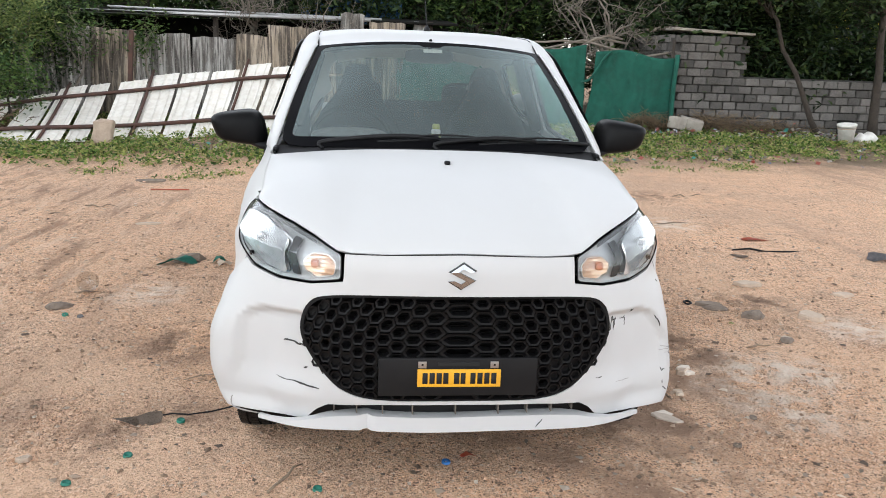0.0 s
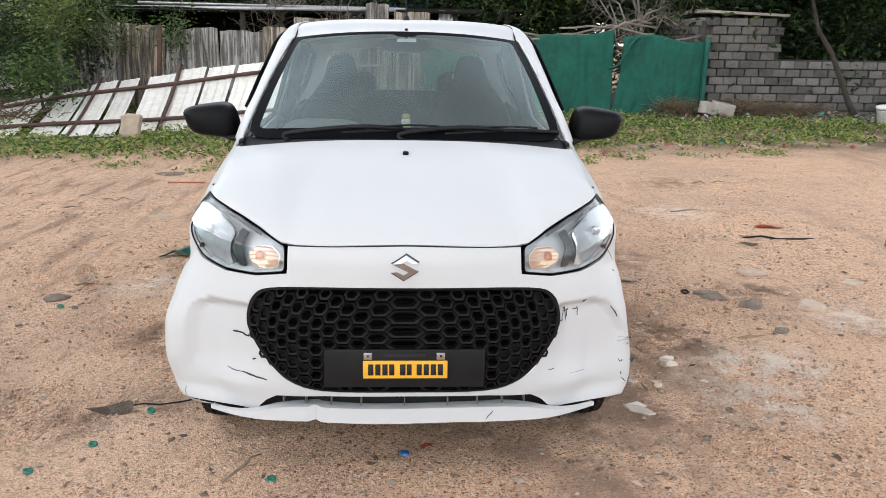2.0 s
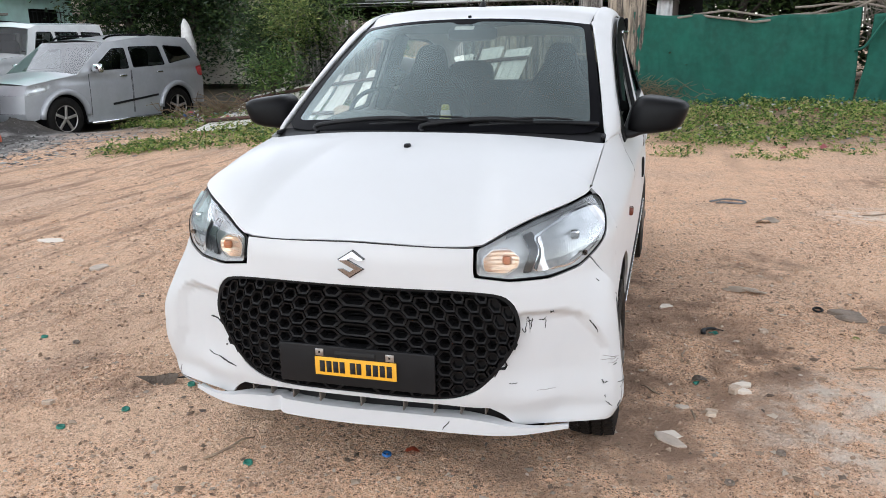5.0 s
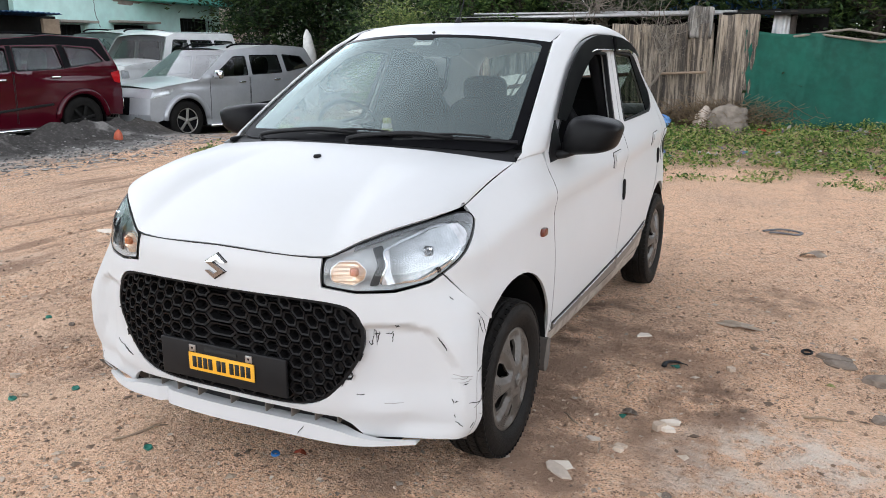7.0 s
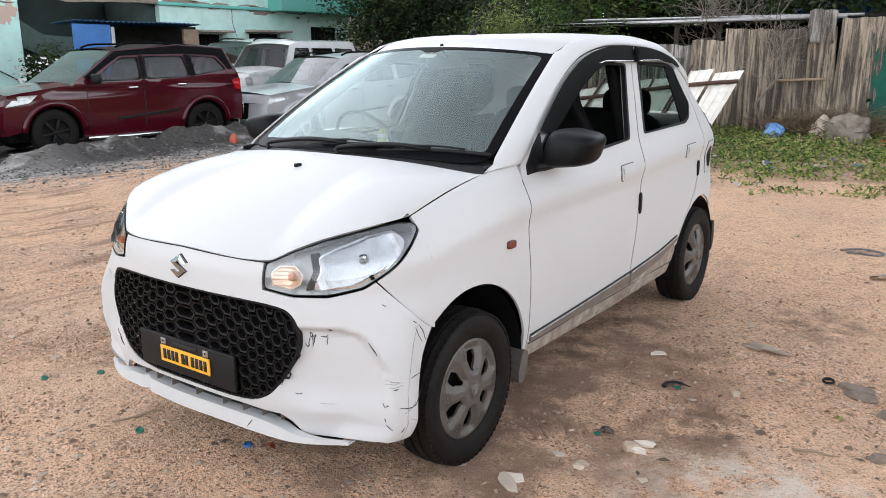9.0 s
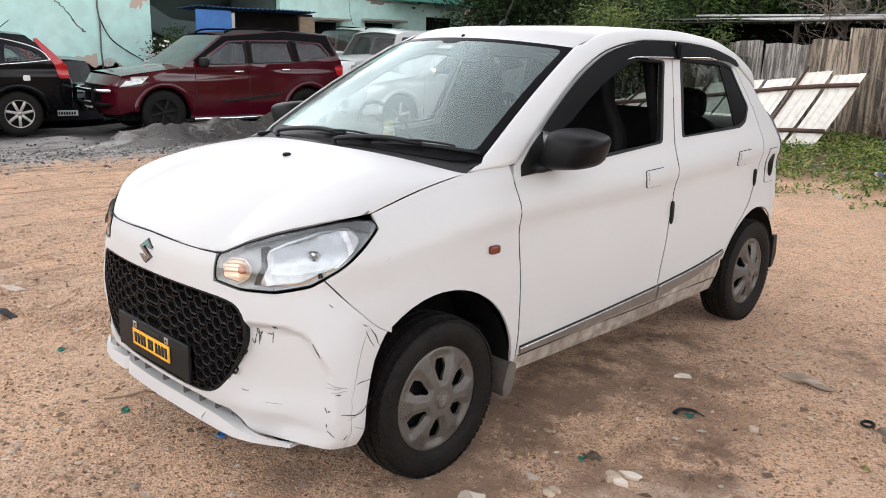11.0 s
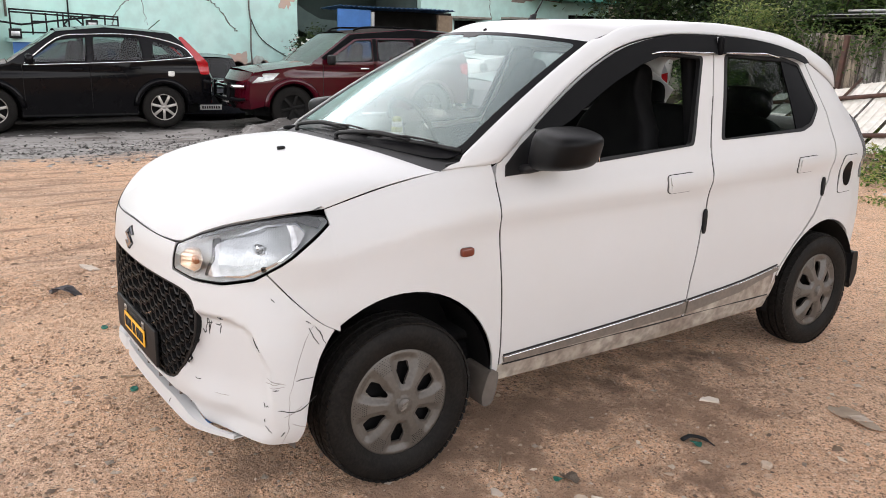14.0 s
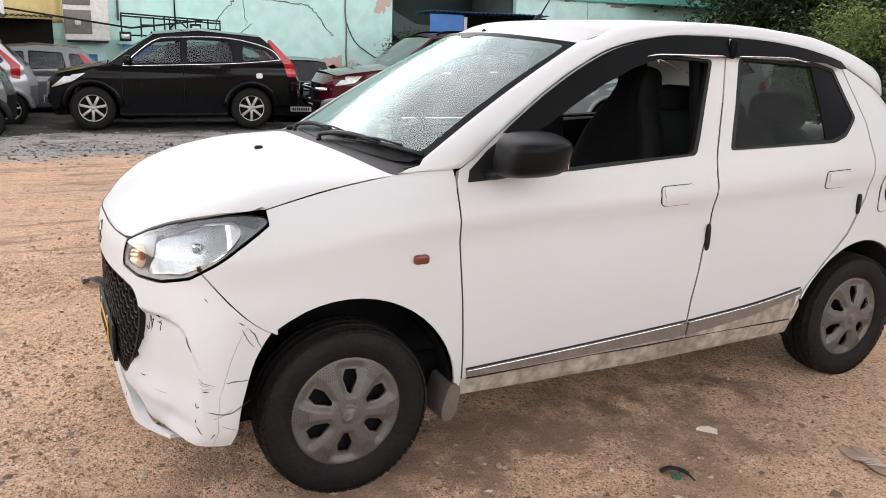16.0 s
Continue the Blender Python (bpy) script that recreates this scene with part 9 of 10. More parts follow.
litter("fence_litter", "scattered plastic bags and paper along the fence", [(5.5, 11.9, 0.35, 0.12, 0.12), (8.3, 11.9, 0.5, 0.12, 0.10), (3.7, 12.2, 0.5, 0.12, 0.08), (7.2, 11.9, 0.7, 0.15, 0.06), (-6.9, 10.3, 0.4, 0.2, 0.14), (-6.4, 10.1, 0.35, 0.15, 0.10), (2.0, 12.0, 1.0, 0.2, 0.04), (-5.3, 9.3, 0.4, 0.15, 0.05), (8.0, 12.1, 0.5, 0.15, 0.16), (3.3, 9.6, 2.2, 0.5, 0.02), (6.6, 11.0, 1.4, 0.8, 0.03), (-1.0, 9.3, 1.6, 0.6, 0.02)], 1700, 0.08, LITTER, 61)
litter("yard_scraps", "dry leaves and scraps strewn over the dirt", [(1.9, 2.2, 1.0, 1.6, 0.0), (-2.6, 2.0, 1.3, 2.2, 0.0), (3.5, 5.0, 1.6, 1.8, 0.0), (-3.5, 5.2, 2.0, 1.2, 0.0), (0.6, -0.2, 1.2, 0.5, 0.0), (4.5, 7.0, 1.6, 0.9, 0.0), (-5.5, 1.5, 2.0, 2.0, 0.0)], 3000, 0.020, CHIPS, 62, 0.004)


RUBBLE = foliage("pale_rubble", [(0.10, 0.094, 0.088), (0.22, 0.21, 0.20), (0.36, 0.35, 0.33), (0.50, 0.49, 0.46), (0.07, 0.066, 0.062)], 0.9)
GREY_STONES = foliage("grey_stones", [(0.06, 0.058, 0.055), (0.10, 0.096, 0.09), (0.15, 0.142, 0.135), (0.22, 0.21, 0.20)], 0.9)


def pebbles(name, label, n, areas, size, seed, mat=STONES, flat=1.0, patchy=0.0):
    rr = np.random.default_rng(seed)
    octa = np.array(((1, 0, 0), (-1, 0, 0), (0, 1, 0), (0, -1, 0), (0, 0, 0.7), (0, 0, -0.5)), float)
    tri = np.array(((0, 2, 4), (2, 1, 4), (1, 3, 4), (3, 0, 4), (2, 0, 5), (1, 2, 5), (3, 1, 5), (0, 3, 5)))
    v, f = [], []
    for i in range(n):
        cx, cy, sx, sy = areas[i % len(areas)]
        x, y = cx + sx * rr.normal(), cy + sy * rr.normal()
        if patchy and noise.noise(Vector((x * 1.7, y * 1.7, seed))) < patchy * (rr.random() - 0.35):
            continue
        s = size * (0.35 + 1.0 * rr.random() ** 3)
        p = octa * s * (1 + 0.35 * rr.normal(size=(6, 3))) * (1, 1, flat)
        a = rr.random() * 6.28
        c, sn = math.cos(a), math.sin(a)
        p = np.stack((p[:, 0] * c - p[:, 1] * sn, p[:, 0] * sn + p[:, 1] * c, p[:, 2]), 1) + (x, y, ground_z(x, y) + 0.2 * s)
        f += (tri + len(v)).tolist()
        v += p.tolist()
    me = bpy.data.meshes.new(name)
    me.from_pydata(v, [], f)
    return tagged(part(name, me, mat, smooth=False), label, "gravel", kind="stuff")


pebbles("gravel", "small loose stones on the dirt", 30000, [(1.6, 1.6, 0.9, 1.5), (-1.8, 1.2, 0.9, 1.6), (0.3, -0.5, 1.2, 0.5), (2.8, 4.0, 1.4, 1.8), (-3.0, 4.0, 1.6, 1.8), (-5.0, 2.0, 2.0, 2.0)], 0.0095, 71, patchy=0.6)
pebbles("stone_chips", "flat pale and brown stone chips strewn on the dirt", 4200, [(1.9, 1.7, 0.9, 1.4), (-2.0, 1.4, 0.9, 1.6), (0.3, -0.4, 1.3, 0.5), (3.0, 4.4, 1.5, 1.7), (-3.0, 4.4, 1.6, 1.6), (-5.0, 2.0, 2.0, 2.2)], 0.015, 73, CHIPS, 0.4)
pebbles("clods", "lumps of trodden reddish dirt", 12000, [(0.2, -0.4, 1.4, 0.5), (-1.9, 1.2, 0.8, 1.2), (1.8, 1.2, 0.7, 1.2), (2.6, 3.6, 1.2, 1.6), (-2.8, 3.6, 1.3, 1.6), (-4.5, 1.5, 1.8, 2.0)], 0.017, 75, ground.data.materials[0], 0.6, 0.6)
pebbles("dirt_crumbs", "loose crumbs of reddish dirt", 56000, [(0.2, -0.5, 1.3, 0.4), (-1.7, 0.5, 0.7, 0.9), (1.7, 0.4, 0.6, 0.8), (1.5, 1.7, 0.5, 1.0), (-1.9, 2.0, 0.9, 1.0)], 0.0095, 77, ground.data.materials[0], 0.8, 0.6)
pebbles("pale_rubble", "pale crushed rubble and scraps before the parked cars", 4200, [(-7.4, 6.8, 0.55, 1.5), (-8.6, 2.6, 0.9, 2.0), (-7.6, 4.4, 0.6, 1.8), (-9.6, -0.6, 0.9, 1.6)], 0.032, 74, RUBBLE, 0.45)
pebbles("grey_gravel", "grey lumps along the sand ridge", 1800, [(-8.4, 6.5, 0.6, 1.2), (-9.3, 2.5, 0.9, 1.8), (-8.6, 3.5, 0.6, 1.8)], 0.022, 72, GREY_STONES)

# ---- single things on the ground ----
def flat_scrap(name, label, category, at, size, mat, turn, seed, curl=0.006):
    rr = np.random.default_rng(seed)
    k = rr.random(6) * 6
    bm = bmesh.new()
    n = 16
    c = bm.verts.new((0, 0, 0.010 + curl))
    ring = []
    for i in range(n):
        a = 2 * math.pi * i / n
        f = 1 + 0.22 * math.sin(2 * a + k[0]) + 0.16 * math.sin(3 * a + k[1]) + 0.1 * math.sin(6 * a + k[2])
        ring.append(bm.verts.new((size[0] / 2 * f * math.cos(a), size[1] / 2 * f * math.sin(a), 0.006 + curl * (0.5 + math.sin(2 * a + k[3])))))
    for i in range(n):
        bm.faces.new((c, ring[i], ring[(i + 1) % n]))
    bmesh.ops.solidify(bm, geom=bm.faces[:], thickness=0.004)
    ob = tagged(part(name, bm, mat, smooth=False), label, category)
    ob.matrix_world = pose(at[0], at[1], ground_z(*at), 0, 0, turn)
    return ob


def rock(name, label, at, size, mat, seed, turn=0):
    rr = np.random.default_rng(seed)
    bm = bmesh.new()
    bmesh.ops.create_icosphere(bm, subdivisions=2, radius=0.5)
    for v in bm.verts:
        d = 1 + 0.35 * noise.noise(v.co * 2.2 + Vector((seed, 0, 0)))
        v.co = Vector((v.co.x * size[0] * d, v.co.y * size[1] * d, max(-0.2, v.co.z) * size[2] * d))
    ob = tagged(part(name, bm, mat, smooth=False), label, "stone")
    ob.matrix_world = pose(at[0], at[1], ground_z(*at) + size[2] * 0.12, 0, 0, turn)
    return ob


CLEAR_PLASTIC = glass("clear_plastic", (0.9, 0.88, 0.85), 0.8, 0.15)
PALE_SCRAP = material("pale_card", (0.56, 0.46, 0.37), 0.8, other=(0.38, 0.32, 0.27), scale=20)
TEAL_SCRAP = material("green_plastic", (0.02, 0.22, 0.15), 0.6, other=(0.02, 0.13, 0.1), scale=20)
DARK_RAG = material("dark_rag", (0.09, 0.09, 0.10), 0.9, other=(0.20, 0.19, 0.19), scale=30)
BLUE_BAG = material("blue_bag", (0.05, 0.2, 0.5), 0.5, other=(0.2, 0.35, 0.6), scale=12)
RED_SCRAP = material("red_plastic", (0.4, 0.06, 0.03), 0.5, other=(0.5, 0.12, 0.05), scale=20)
SACK = material("grey_sack", (0.30, 0.25, 0.205), 0.85, other=(0.13, 0.105, 0.085), scale=9, bump=0.5, bump_scale=30)
cup = tagged(part("plastic_cup", lathe([(0.0, 0.0), (0.0, 0.045), (0.10, 0.058), (0.104, 0.061)], 24, "z"), CLEAR_PLASTIC), "clear crushed plastic cup lying on the dirt", "cup")
cup.matrix_world = pose(-1.91, 2.42, 0.055, 80, 0, 20)


def chip(name, label, category, at, size, mat, turn, seed, thick=0.008, tilt=0.0):
    """A broken flat piece: an uneven polygon with thickness, its top edge worn."""
    rr = np.random.default_rng(seed)
    n = 5 + seed % 4
    angles = np.sort((np.arange(n) + 0.7 * rr.random(n)) * 2 * math.pi / n)
    bm = bmesh.new()
    def loop(k, z):
        return [bm.verts.new((size[0] / 2 * f * k * math.cos(t), size[1] / 2 * f * k * math.sin(t), z + rr.normal() * thick * 0.08)) for t, f in zip(angles, radii)]
    radii = 0.75 + 0.4 * rr.random(n)
    low, mid, top = loop(1.04, -0.004), loop(1.0, thick * 0.75), loop(0.9, thick)
    for p, q in ((low, mid), (mid, top)):
        for i in range(n):
            bm.faces.new((p[i], p[(i + 1) % n], q[(i + 1) % n], q[i]))
    bm.faces.new(top)
    ob = tagged(part(name, bm, mat, smooth=False), label, category)
    ob.matrix_world = pose(at[0], at[1], ground_z(*at) + 0.003, tilt, tilt * 0.6, turn)
    return ob


PALE_STONE = material("pale_limestone", (0.56, 0.445, 0.345), 0.9, other=(0.42, 0.32, 0.24), scale=24, amount=0.4, bump=0.4, bump_scale=120)
GREY_STONE = material("grey_stone", (0.26, 0.205, 0.16), 0.9, other=(0.16, 0.125, 0.10), scale=26, amount=0.5, bump=0.5, bump_scale=120)
CARD_WHITE = material("white_card", (0.72, 0.64, 0.55), 0.7, other=(0.56, 0.47, 0.38), scale=30, amount=0.3)
LID_TAN = material("tan_plastic", (0.60, 0.49, 0.38), 0.6, other=(0.47, 0.37, 0.28), scale=18, amount=0.4, bump=0.3, bump_scale=60)
LEAF_FALLEN = material("fallen_leaf", (0.24, 0.30, 0.08), 0.7, other=(0.35, 0.33, 0.12), scale=30)
flat_scrap("green_cloth", "torn green net scrap on the dirt", "scrap", (-1.52, 3.02), (0.24, 0.09), TEAL_SCRAP, 12, 1, 0.03)
rock("clod", "grey lump of stone on the green scrap", (-1.47, 3.10), (0.20, 0.10, 0.09), GREY_STONE, 5, 15)
flat_scrap("green_cloth", "small torn green net scrap", "scrap", (-1.27, 3.08), (0.12, 0.06), TEAL_SCRAP, 40, 41, 0.02)
flat_scrap("wrapper", "pale crumpled wrapper on the dirt", "wrapper", (-1.22, 2.98), (0.11, 0.05), CARD_WHITE, 30, 42, 0.02)
flat_scrap("rag", "grey gritty rag flattened into the dirt", "rag", (-1.15, 0.635), (0.15, 0.085), GREY_STONE, 8, 2, 0.02)
tagged(part("wire", tube(limb_path((-1.09, 0.66, 0.016), (-0.70, 0.76, 0.018), rw9, 0.1, 6), 0.0035, 5), MATT_BLACK), "thin black wire on the dirt", "wire")
tagged(part("wire", tube(limb_path((-1.06, 1.02, 0.014), (-0.80, 1.12, 0.014), rw9, 0.25, 6), 0.003, 5), DRY_WOOD), "thin dry vine lying on the dirt", "vine")
rock("clod", "grey crushed lump on the dirt", (-1.95, 2.08), (0.14, 0.08, 0.05), GREY_STONE, 6, 20)
lid = flat_scrap("flattened_lid", "tan flattened shoe sole pressed in the dirt", "shoe sole", (1.325, 2.45), (0.20, 0.11), LID_TAN, -20, 3, 0.004)
for i in range(5):
    part("sole_rib", tube([(0.0 + 0.012 * i, -0.035, 0.017), (0.012 + 0.012 * i, 0.0, 0.019), (0.02 + 0.012 * i, 0.03, 0.016)], 0.0022, 4), PALE_SCRAP, lid)
chip("wrapper", "small white printed wrapper on the dirt", "wrapper", (0.912, 2.095), (0.10, 0.05), CARD_WHITE, 35, 4, 0.004, 4)
chip("card_scrap", "white folded card on the dirt", "scrap", (1.222, 1.155), (0.085, 0.04), CARD_WHITE, 10, 5, 0.012, 5)
chip("stone_chip", "tan broken stone beside the white card", "stone", (1.18, 1.09), (0.06, 0.05), PALE_STONE, 40, 6, 0.022)
chip("stone_chip", "pale flat stone on the dirt", "stone", (1.085, 0.893), (0.05, 0.03), PALE_STONE, 0, 7, 0.008)
chip("card_scrap", "pale torn card on the dirt", "scrap", (0.982, 0.906), (0.06, 0.045), PALE_SCRAP, 20, 8, 0.004, 5)
flat_scrap("plastic_scrap", "grey torn plastic on the dirt", "scrap", (1.051, 1.168), (0.075, 0.045), GREY_STONE, 0, 9, 0.006)
flat_scrap("green_scrap", "teal plastic bit on dirt", "scrap", (1.037, 1.125), (0.03, 0.022), TEAL_SCRAP, 10, 10)
tagged(part("broken_hook", tube(soft_line([(1.085, 1.70, 0.014), (1.09, 1.74, 0.02), (1.13, 1.765, 0.02), (1.18, 1.765, 0.012)], 5), [0.012] * 6 + [0.010] * 6 + [0.004] * 4, 6, 0.5), MATT_BLACK), "curved black plastic hook on the dirt", "hook")
flat_scrap("green_scrap", "green plastic scrap beside the hook", "scrap", (1.13, 1.725), (0.04, 0.03), TEAL_SCRAP, 10, 11)
chip("card_scrap", "pale torn paper half buried", "scrap", (0.93, 0.665), (0.10, 0.08), CARD_WHITE, 50, 12, 0.004, 3)
chip("stone_slab", "grey flat slab half buried", "stone", (1.785, 2.16), (0.15, 0.09), GREY_STONE, -15, 13, 0.018)
tagged(part("rubber_ring", lathe([(0.0, 0.018), (0.008, 0.014), (0.014, 0.02), (0.008, 0.028)], 14, "z", True), MATT_BLACK), "small black rubber ring on the dirt", "ring").matrix_world = pose(1.66, 2.19, ground_z(1.66, 2.19) + 0.004, 12, 0, 0)
flat_scrap("green_scrap", "pale green glass bit on the dirt", "scrap", (1.767, 1.808), (0.045, 0.03), LEAF_FALLEN, 20, 14)
chip("stone_chip", "pale sharp stone in the tyre track", "stone", (1.363, 1.807), (0.05, 0.04), PALE_STONE, 10, 17, 0.012)
chip("stone_slab", "pale broken tile lying flat", "stone", (2.235, 2.61), (0.20, 0.10), PALE_STONE, 0, 18, 0.02)
chip("stone_slab", "pale broken slab with a sharp corner", "stone", (2.303, 1.936), (0.16, 0.12), PALE_STONE, -10, 19, 0.03, 3)
chip("stone_slab", "flat tan slab half sunk in the dirt", "stone", (2.80, 2.40), (0.16, 0.10), PALE_STONE, 10, 20, 0.015)
rock("brick_bit", "dark broken lump of brick on the dirt", (1.97, 1.96), (0.15, 0.11, 0.07), GREY_STONE, 7, 20)
rock("brick_bit", "flat grey lump of stone on the dirt", (1.80, 2.115), (0.14, 0.09, 0.035), GREY_STONE, 8, -10)
rock("brick_bit", "small grey lump of stone on the dirt", (1.95, 1.55), (0.09, 0.06, 0.035), GREY_STONE, 9, 30)
chip("stone_chip", "white broken stone by the bumper", "stone", (1.21, 1.09), (0.075, 0.04), CARD_WHITE, 5, 21, 0.012, 6)
chip("stone_chip", "tan stone chip by the bumper", "stone", (1.085, 0.862), (0.04, 0.03), LID_TAN, 15, 22, 0.010)
chip("wood_flake", "pale splinter of board under the bumper", "splinter", (0.93, 0.63), (0.15, 0.055), PALE_SCRAP, -38, 23, 0.006, 3)
chip("stone_slab", "grey slab lying in the weeds' edge", "stone", (-2.6, 6.5), (0.36, 0.16), GREY_STONE, 10, 24, 0.02)
chip("stone_chip", "pale flat stone on the dirt", "stone", (-2.05, 4.25), (0.20, 0.08), PALE_STONE, 5, 25, 0.012)
chip("card_scrap", "pale torn card on the dirt", "scrap", (-3.4, 2.6), (0.22, 0.10), CARD_WHITE, 15, 26, 0.008, 4)
chip("card_scrap", "pale creased card on the dirt", "scrap", (-2.6, 2.1), (0.16, 0.09), PALE_SCRAP, 70, 27, 0.008, 4)
chip("card_scrap", "pale flattened packet on the dirt", "scrap", (-2.35, 0.35), (0.22, 0.07), PALE_SCRAP, 20, 28, 0.006, 2)
chip("stone_chip", "small tan stone on the dirt", "stone", (-1.45, 0.35), (0.06, 0.04), PALE_STONE, 20, 29, 0.012)
flat_scrap("rag", "black crumpled rag in the dirt", "rag", (-1.93, 0.12), (0.22, 0.07), DARK_RAG, 50, 43, 0.03)
flat_scrap("foil_scrap", "crumpled pale foil on dirt", "scrap", (1.62, 4.2), (0.16, 0.10), PALE_SCRAP, 20, 44, 0.02)
flat_scrap("teal_wrapper", "blue-grey wrapper on the dirt", "wrapper", (2.55, 3.35), (0.16, 0.06), GREY_STONE, -25, 13)
flat_scrap("pink_scrap", "faded red plastic half buried in dirt", "scrap", (2.95, 3.95), (0.22, 0.10), RED_SCRAP, 0, 45, 0.004)
flat_scrap("dark_bag", "dark torn plastic bag on the dirt", "bag", (3.75, 3.35), (0.42, 0.12), DARK_RAG, 0, 46, 0.03)
flat_scrap("leaf", "yellow-green fallen leaf on the dirt", "leaf", (1.95, 0.52), (0.08, 0.05), LEAF_FALLEN, -20, 47, 0.012)
tagged(part("red_strip", tube([(-2.42, 5.86, 0.02), (-2.05, 5.87, 0.02)], 0.012, 5, 0.5), RED_SCRAP), "thin red plastic strip on the dirt", "strip")
flat_scrap("red_scrap", "orange-red plastic bit under the bumper", "scrap", (0.085, 0.33), (0.05, 0.03), RED_SCRAP, 0, 48)
for i, (x, y, c) in enumerate(((-1.113, 0.38, TEAL_SCRAP), (-0.441, 0.129, TEAL_SCRAP), (0.0, 0.293, BRIGHT_BLUE), (-1.255, 0.19, TEAL_SCRAP), (-1.86, 1.91, TEAL_SCRAP), (-0.99, 0.645, TEAL_SCRAP), (0.25, -0.35, DARK_RAG), (-2.0, 0.95, TEAL_SCRAP), (-1.8, 0.93, GREY_STONE), (-1.78, 1.9, DARK_RAG), (1.30, 0.62, GREY_STONE), (1.12, 0.38, GREY_STONE))):
    cap = tagged(part("bottle_cap", lathe([(0.0, 0.0), (0.005, 0.009), (0.010, 0.0145), (0.006, 0.016), (0.0, 0.0165)], 14, "z"), c), "round bottle cap trodden into the dirt", "cap")
    cap.matrix_world = pose(x, y, ground_z(x, y) + 0.001, 8 - 5 * (i % 4), 6, 0)
tagged(part("loop_of_strap", tube(soft_line([(1.25, 4.9, 0.012), (1.38, 4.98, 0.02), (1.52, 4.95, 0.015), (1.50, 4.86, 0.012), (1.36, 4.85, 0.018), (1.30, 4.86, 0.012)], 5), 0.014, 6, 0.5), DARK_RAG), "dark strap looped on the dirt", "strap")
for i, (x, y, L, a) in enumerate(((0.99, 1.424, 0.13, 80), (0.86, 1.02, 0.10, 140), (1.02, 0.84, 0.07, 100), (2.86, 3.55, 0.55, -3), (-0.55, 0.2, 0.2, 60), (3.3, 6.2, 0.4, 12), (-2.9, 4.6, 0.35, 20), (-0.92, 1.06, 0.12, 60), (1.75, 1.45, 0.16, 10), (-2.6, 4.9, 0.3, -10), (-1.9, 2.35, 0.12, 5), (2.5, 4.6, 0.3, 8))):
    s = tagged(part("stick", tube(limb_path((-L / 2, 0, 0.006), (L / 2, 0, 0.010), rw9, 0.15, 4), [0.003 + 0.006 * L, 0.004 + 0.008 * L, 0.004 + 0.008 * L, 0.003 + 0.006 * L, 0.002], 5), MATT_BLACK if i == 3 else DRY_WOOD), "charred dark stick lying on the dirt" if i == 3 else "dry stick lying on the dirt", "stick")
    s.matrix_world = pose(x, y, ground_z(x, y), 0, 0, a)
# along the fence
bucket = thing("bucket", "dirty white plastic bucket standing in weeds", "bucket")
part("bucket_body", lathe([(0.0, 0.0), (0.0, 0.125), (0.30, 0.155), (0.31, 0.17), (0.34, 0.17), (0.345, 0.162), (0.02, 0.12)], 28, "z"), PLAIN_WHITE, bucket)
part("bucket_rim", lathe([(0.26, 0.155), (0.27, 0.165), (0.28, 0.158)], 28, "z"), PALE_SCRAP, bucket)
bucket.matrix_world = pose(8.50, 11.6, 0.16, 4, -6, 0)
drum = tagged(part("dark_pot", lathe([(0.0, 0.0), (0.0, 0.13), (0.30, 0.15), (0.31, 0.13), (0.05, 0.11)], 20, "z"), DARK_SHADE), "dark metal pot by the block wall", "pot")
drum.matrix_world = pose(8.95, 12.4, 0.2)
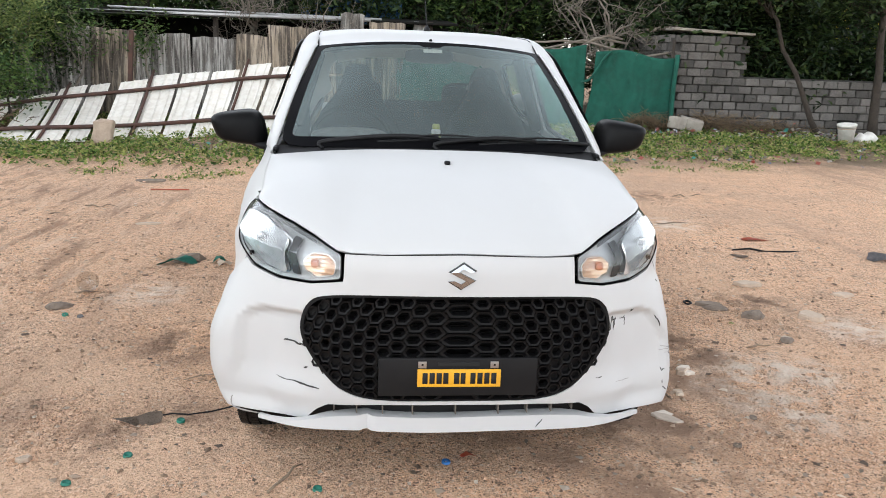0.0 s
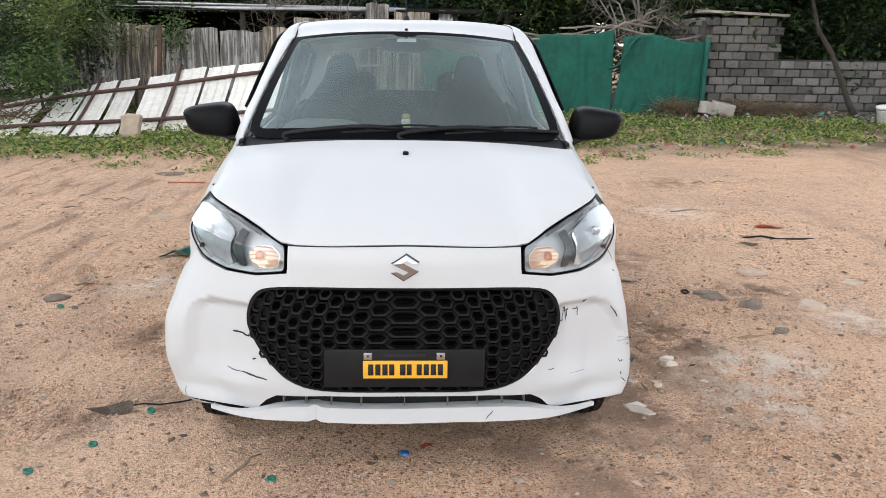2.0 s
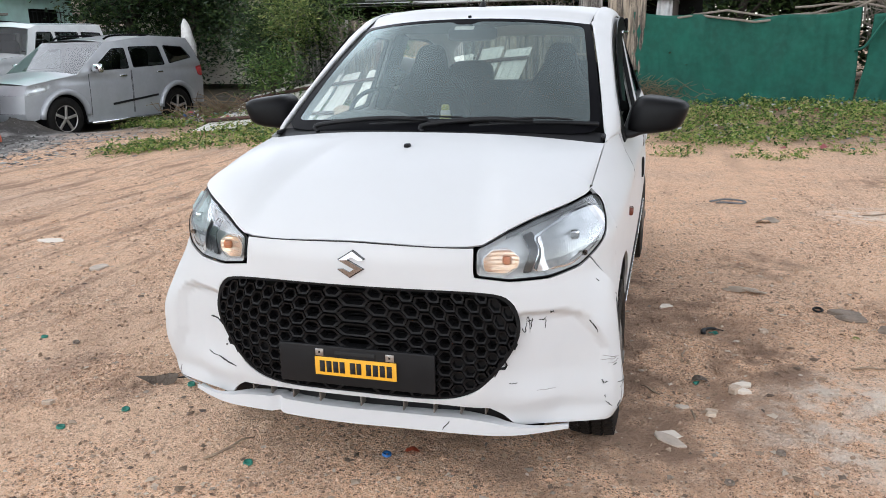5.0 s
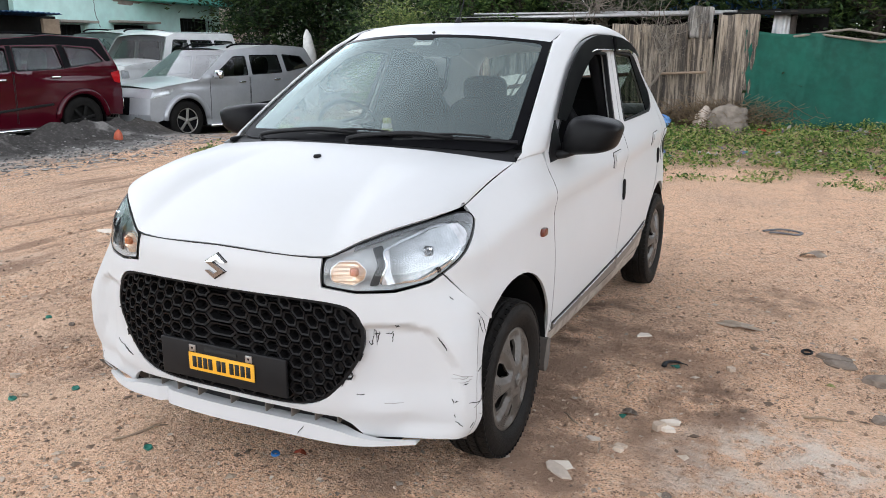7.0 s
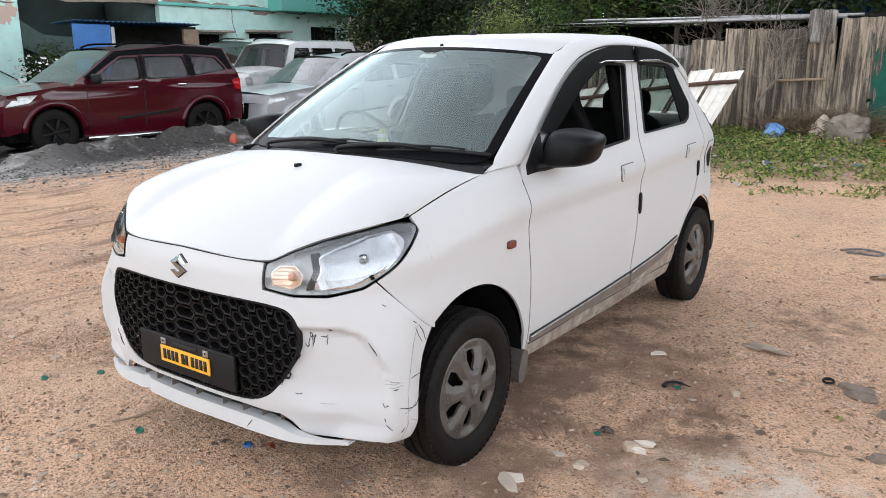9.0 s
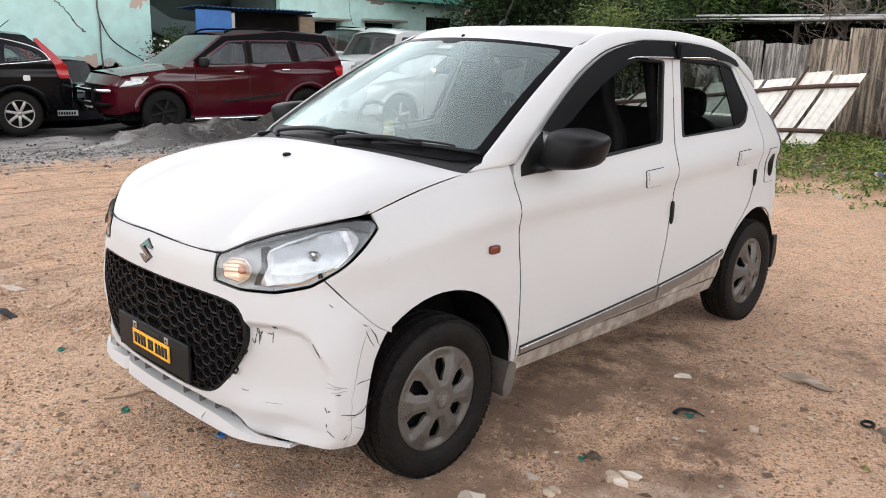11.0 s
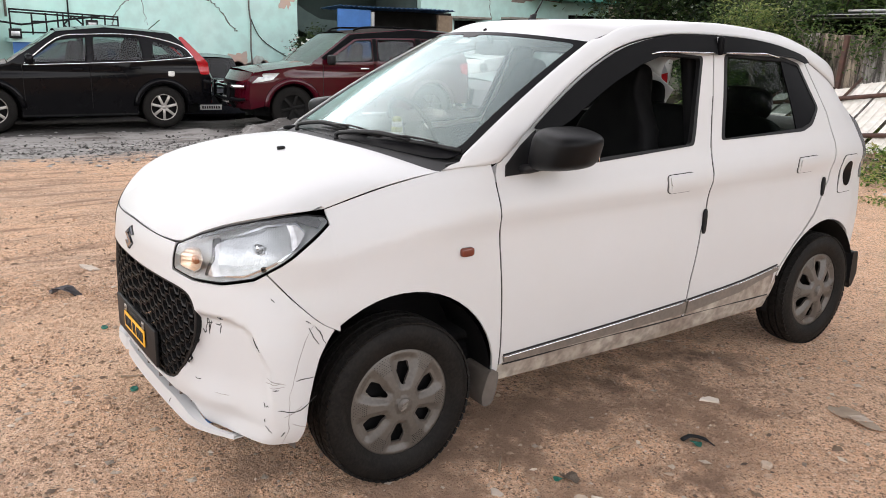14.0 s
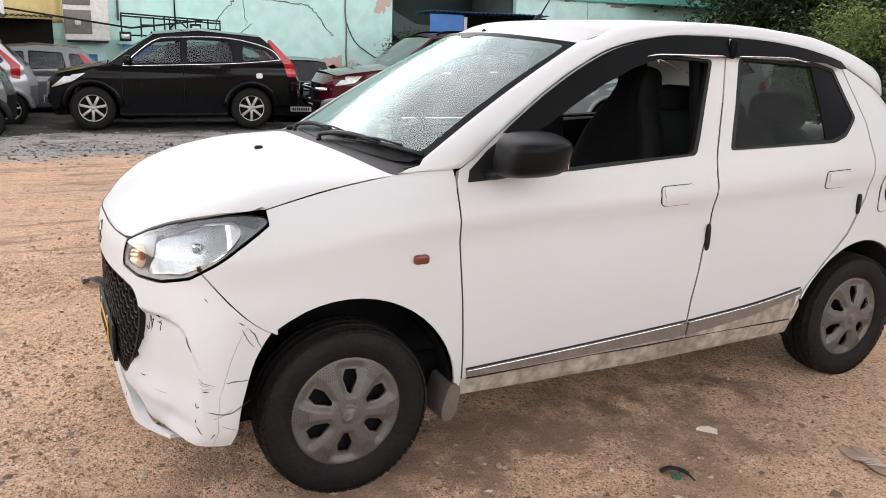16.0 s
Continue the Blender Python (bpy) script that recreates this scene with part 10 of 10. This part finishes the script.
for i, (x, y, s) in enumerate(((5.45, 12.1, (0.28, 0.2, 0.22)), (5.75, 12.2, (0.42, 0.2, 0.2)))):
    c = tagged(part("broken_block", box_bm(s, (0, 0, s[2] / 2), 0.015), CONCRETE), "broken concrete block on the rubble heap", "rubble")
    c.matrix_world = pose(x, y, 0.28, 10 * i, 12, 25 - 40 * i)
def crumpled(p):
    f = p * 5.0
    d = 1 + 0.30 * noise.noise(f) + 0.18 * noise.noise(f * 2.3) + 0.10 * abs(noise.noise(f * 4.5))
    return (p.x * d, p.y * d, max(-0.16, p.z * d * (1.0 - 0.5 * max(0.0, p.x))))
part("sack", blob((0.62, 0.45, 0.56), (0, 0, 0.15), 0.9, 0.9, 40, 26, None, crumpled), SACK, tagged(new("waste_sack"), "crumpled grey waste sack among dry stalks", "sack")).parent.matrix_world = pose(0.15, 11.9, 0.12, 0, 6, 10)
part("sack", blob((0.34, 0.3, 0.44), (0, 0, 0.13), 0.9, 0.9, 30, 20, None, crumpled), PALE_SCRAP, tagged(new("waste_sack"), "small pale torn sack against the tin fence", "sack")).parent.matrix_world = pose(-0.28, 12.05, 0.14, 0, 14, 40)
part("bag", blob((0.32, 0.25, 0.28), (0, 0, 0.12), 0.8, 0.9, 16, 10, None, lambda p: (p.x + 0.04 * math.sin(p.z * 30), p.y + 0.03 * math.sin(p.x * 35), p.z + 0.03 * math.sin(p.y * 40))), BLUE_BAG, tagged(new("plastic_bag"), "crumpled blue plastic bag by the tin fence", "bag")).parent.matrix_world = pose(-0.95, 11.9, 0.1)
part("bag", blob((0.40, 0.25, 0.22), (0, 0, 0.09), 0.8, 0.9, 16, 10, None, lambda p: (p.x + 0.04 * math.sin(p.z * 30), p.y, p.z + 0.03 * math.sin(p.x * 30))), PLAIN_WHITE, tagged(new("plastic_bag"), "pale plastic bag beside the bucket", "bag")).parent.matrix_world = pose(8.95, 11.7, 0.14)
flat_scrap("red_cloth", "crumpled red cloth in the weeds", "cloth", (0.75, 11.7), (0.34, 0.18), RED_SCRAP, 10, 16, 0.05)
rock("red_bag", "small red plastic bag on the sand ridge", (-8.6, 7.45), (0.16, 0.12, 0.26), RED_SCRAP, 3)
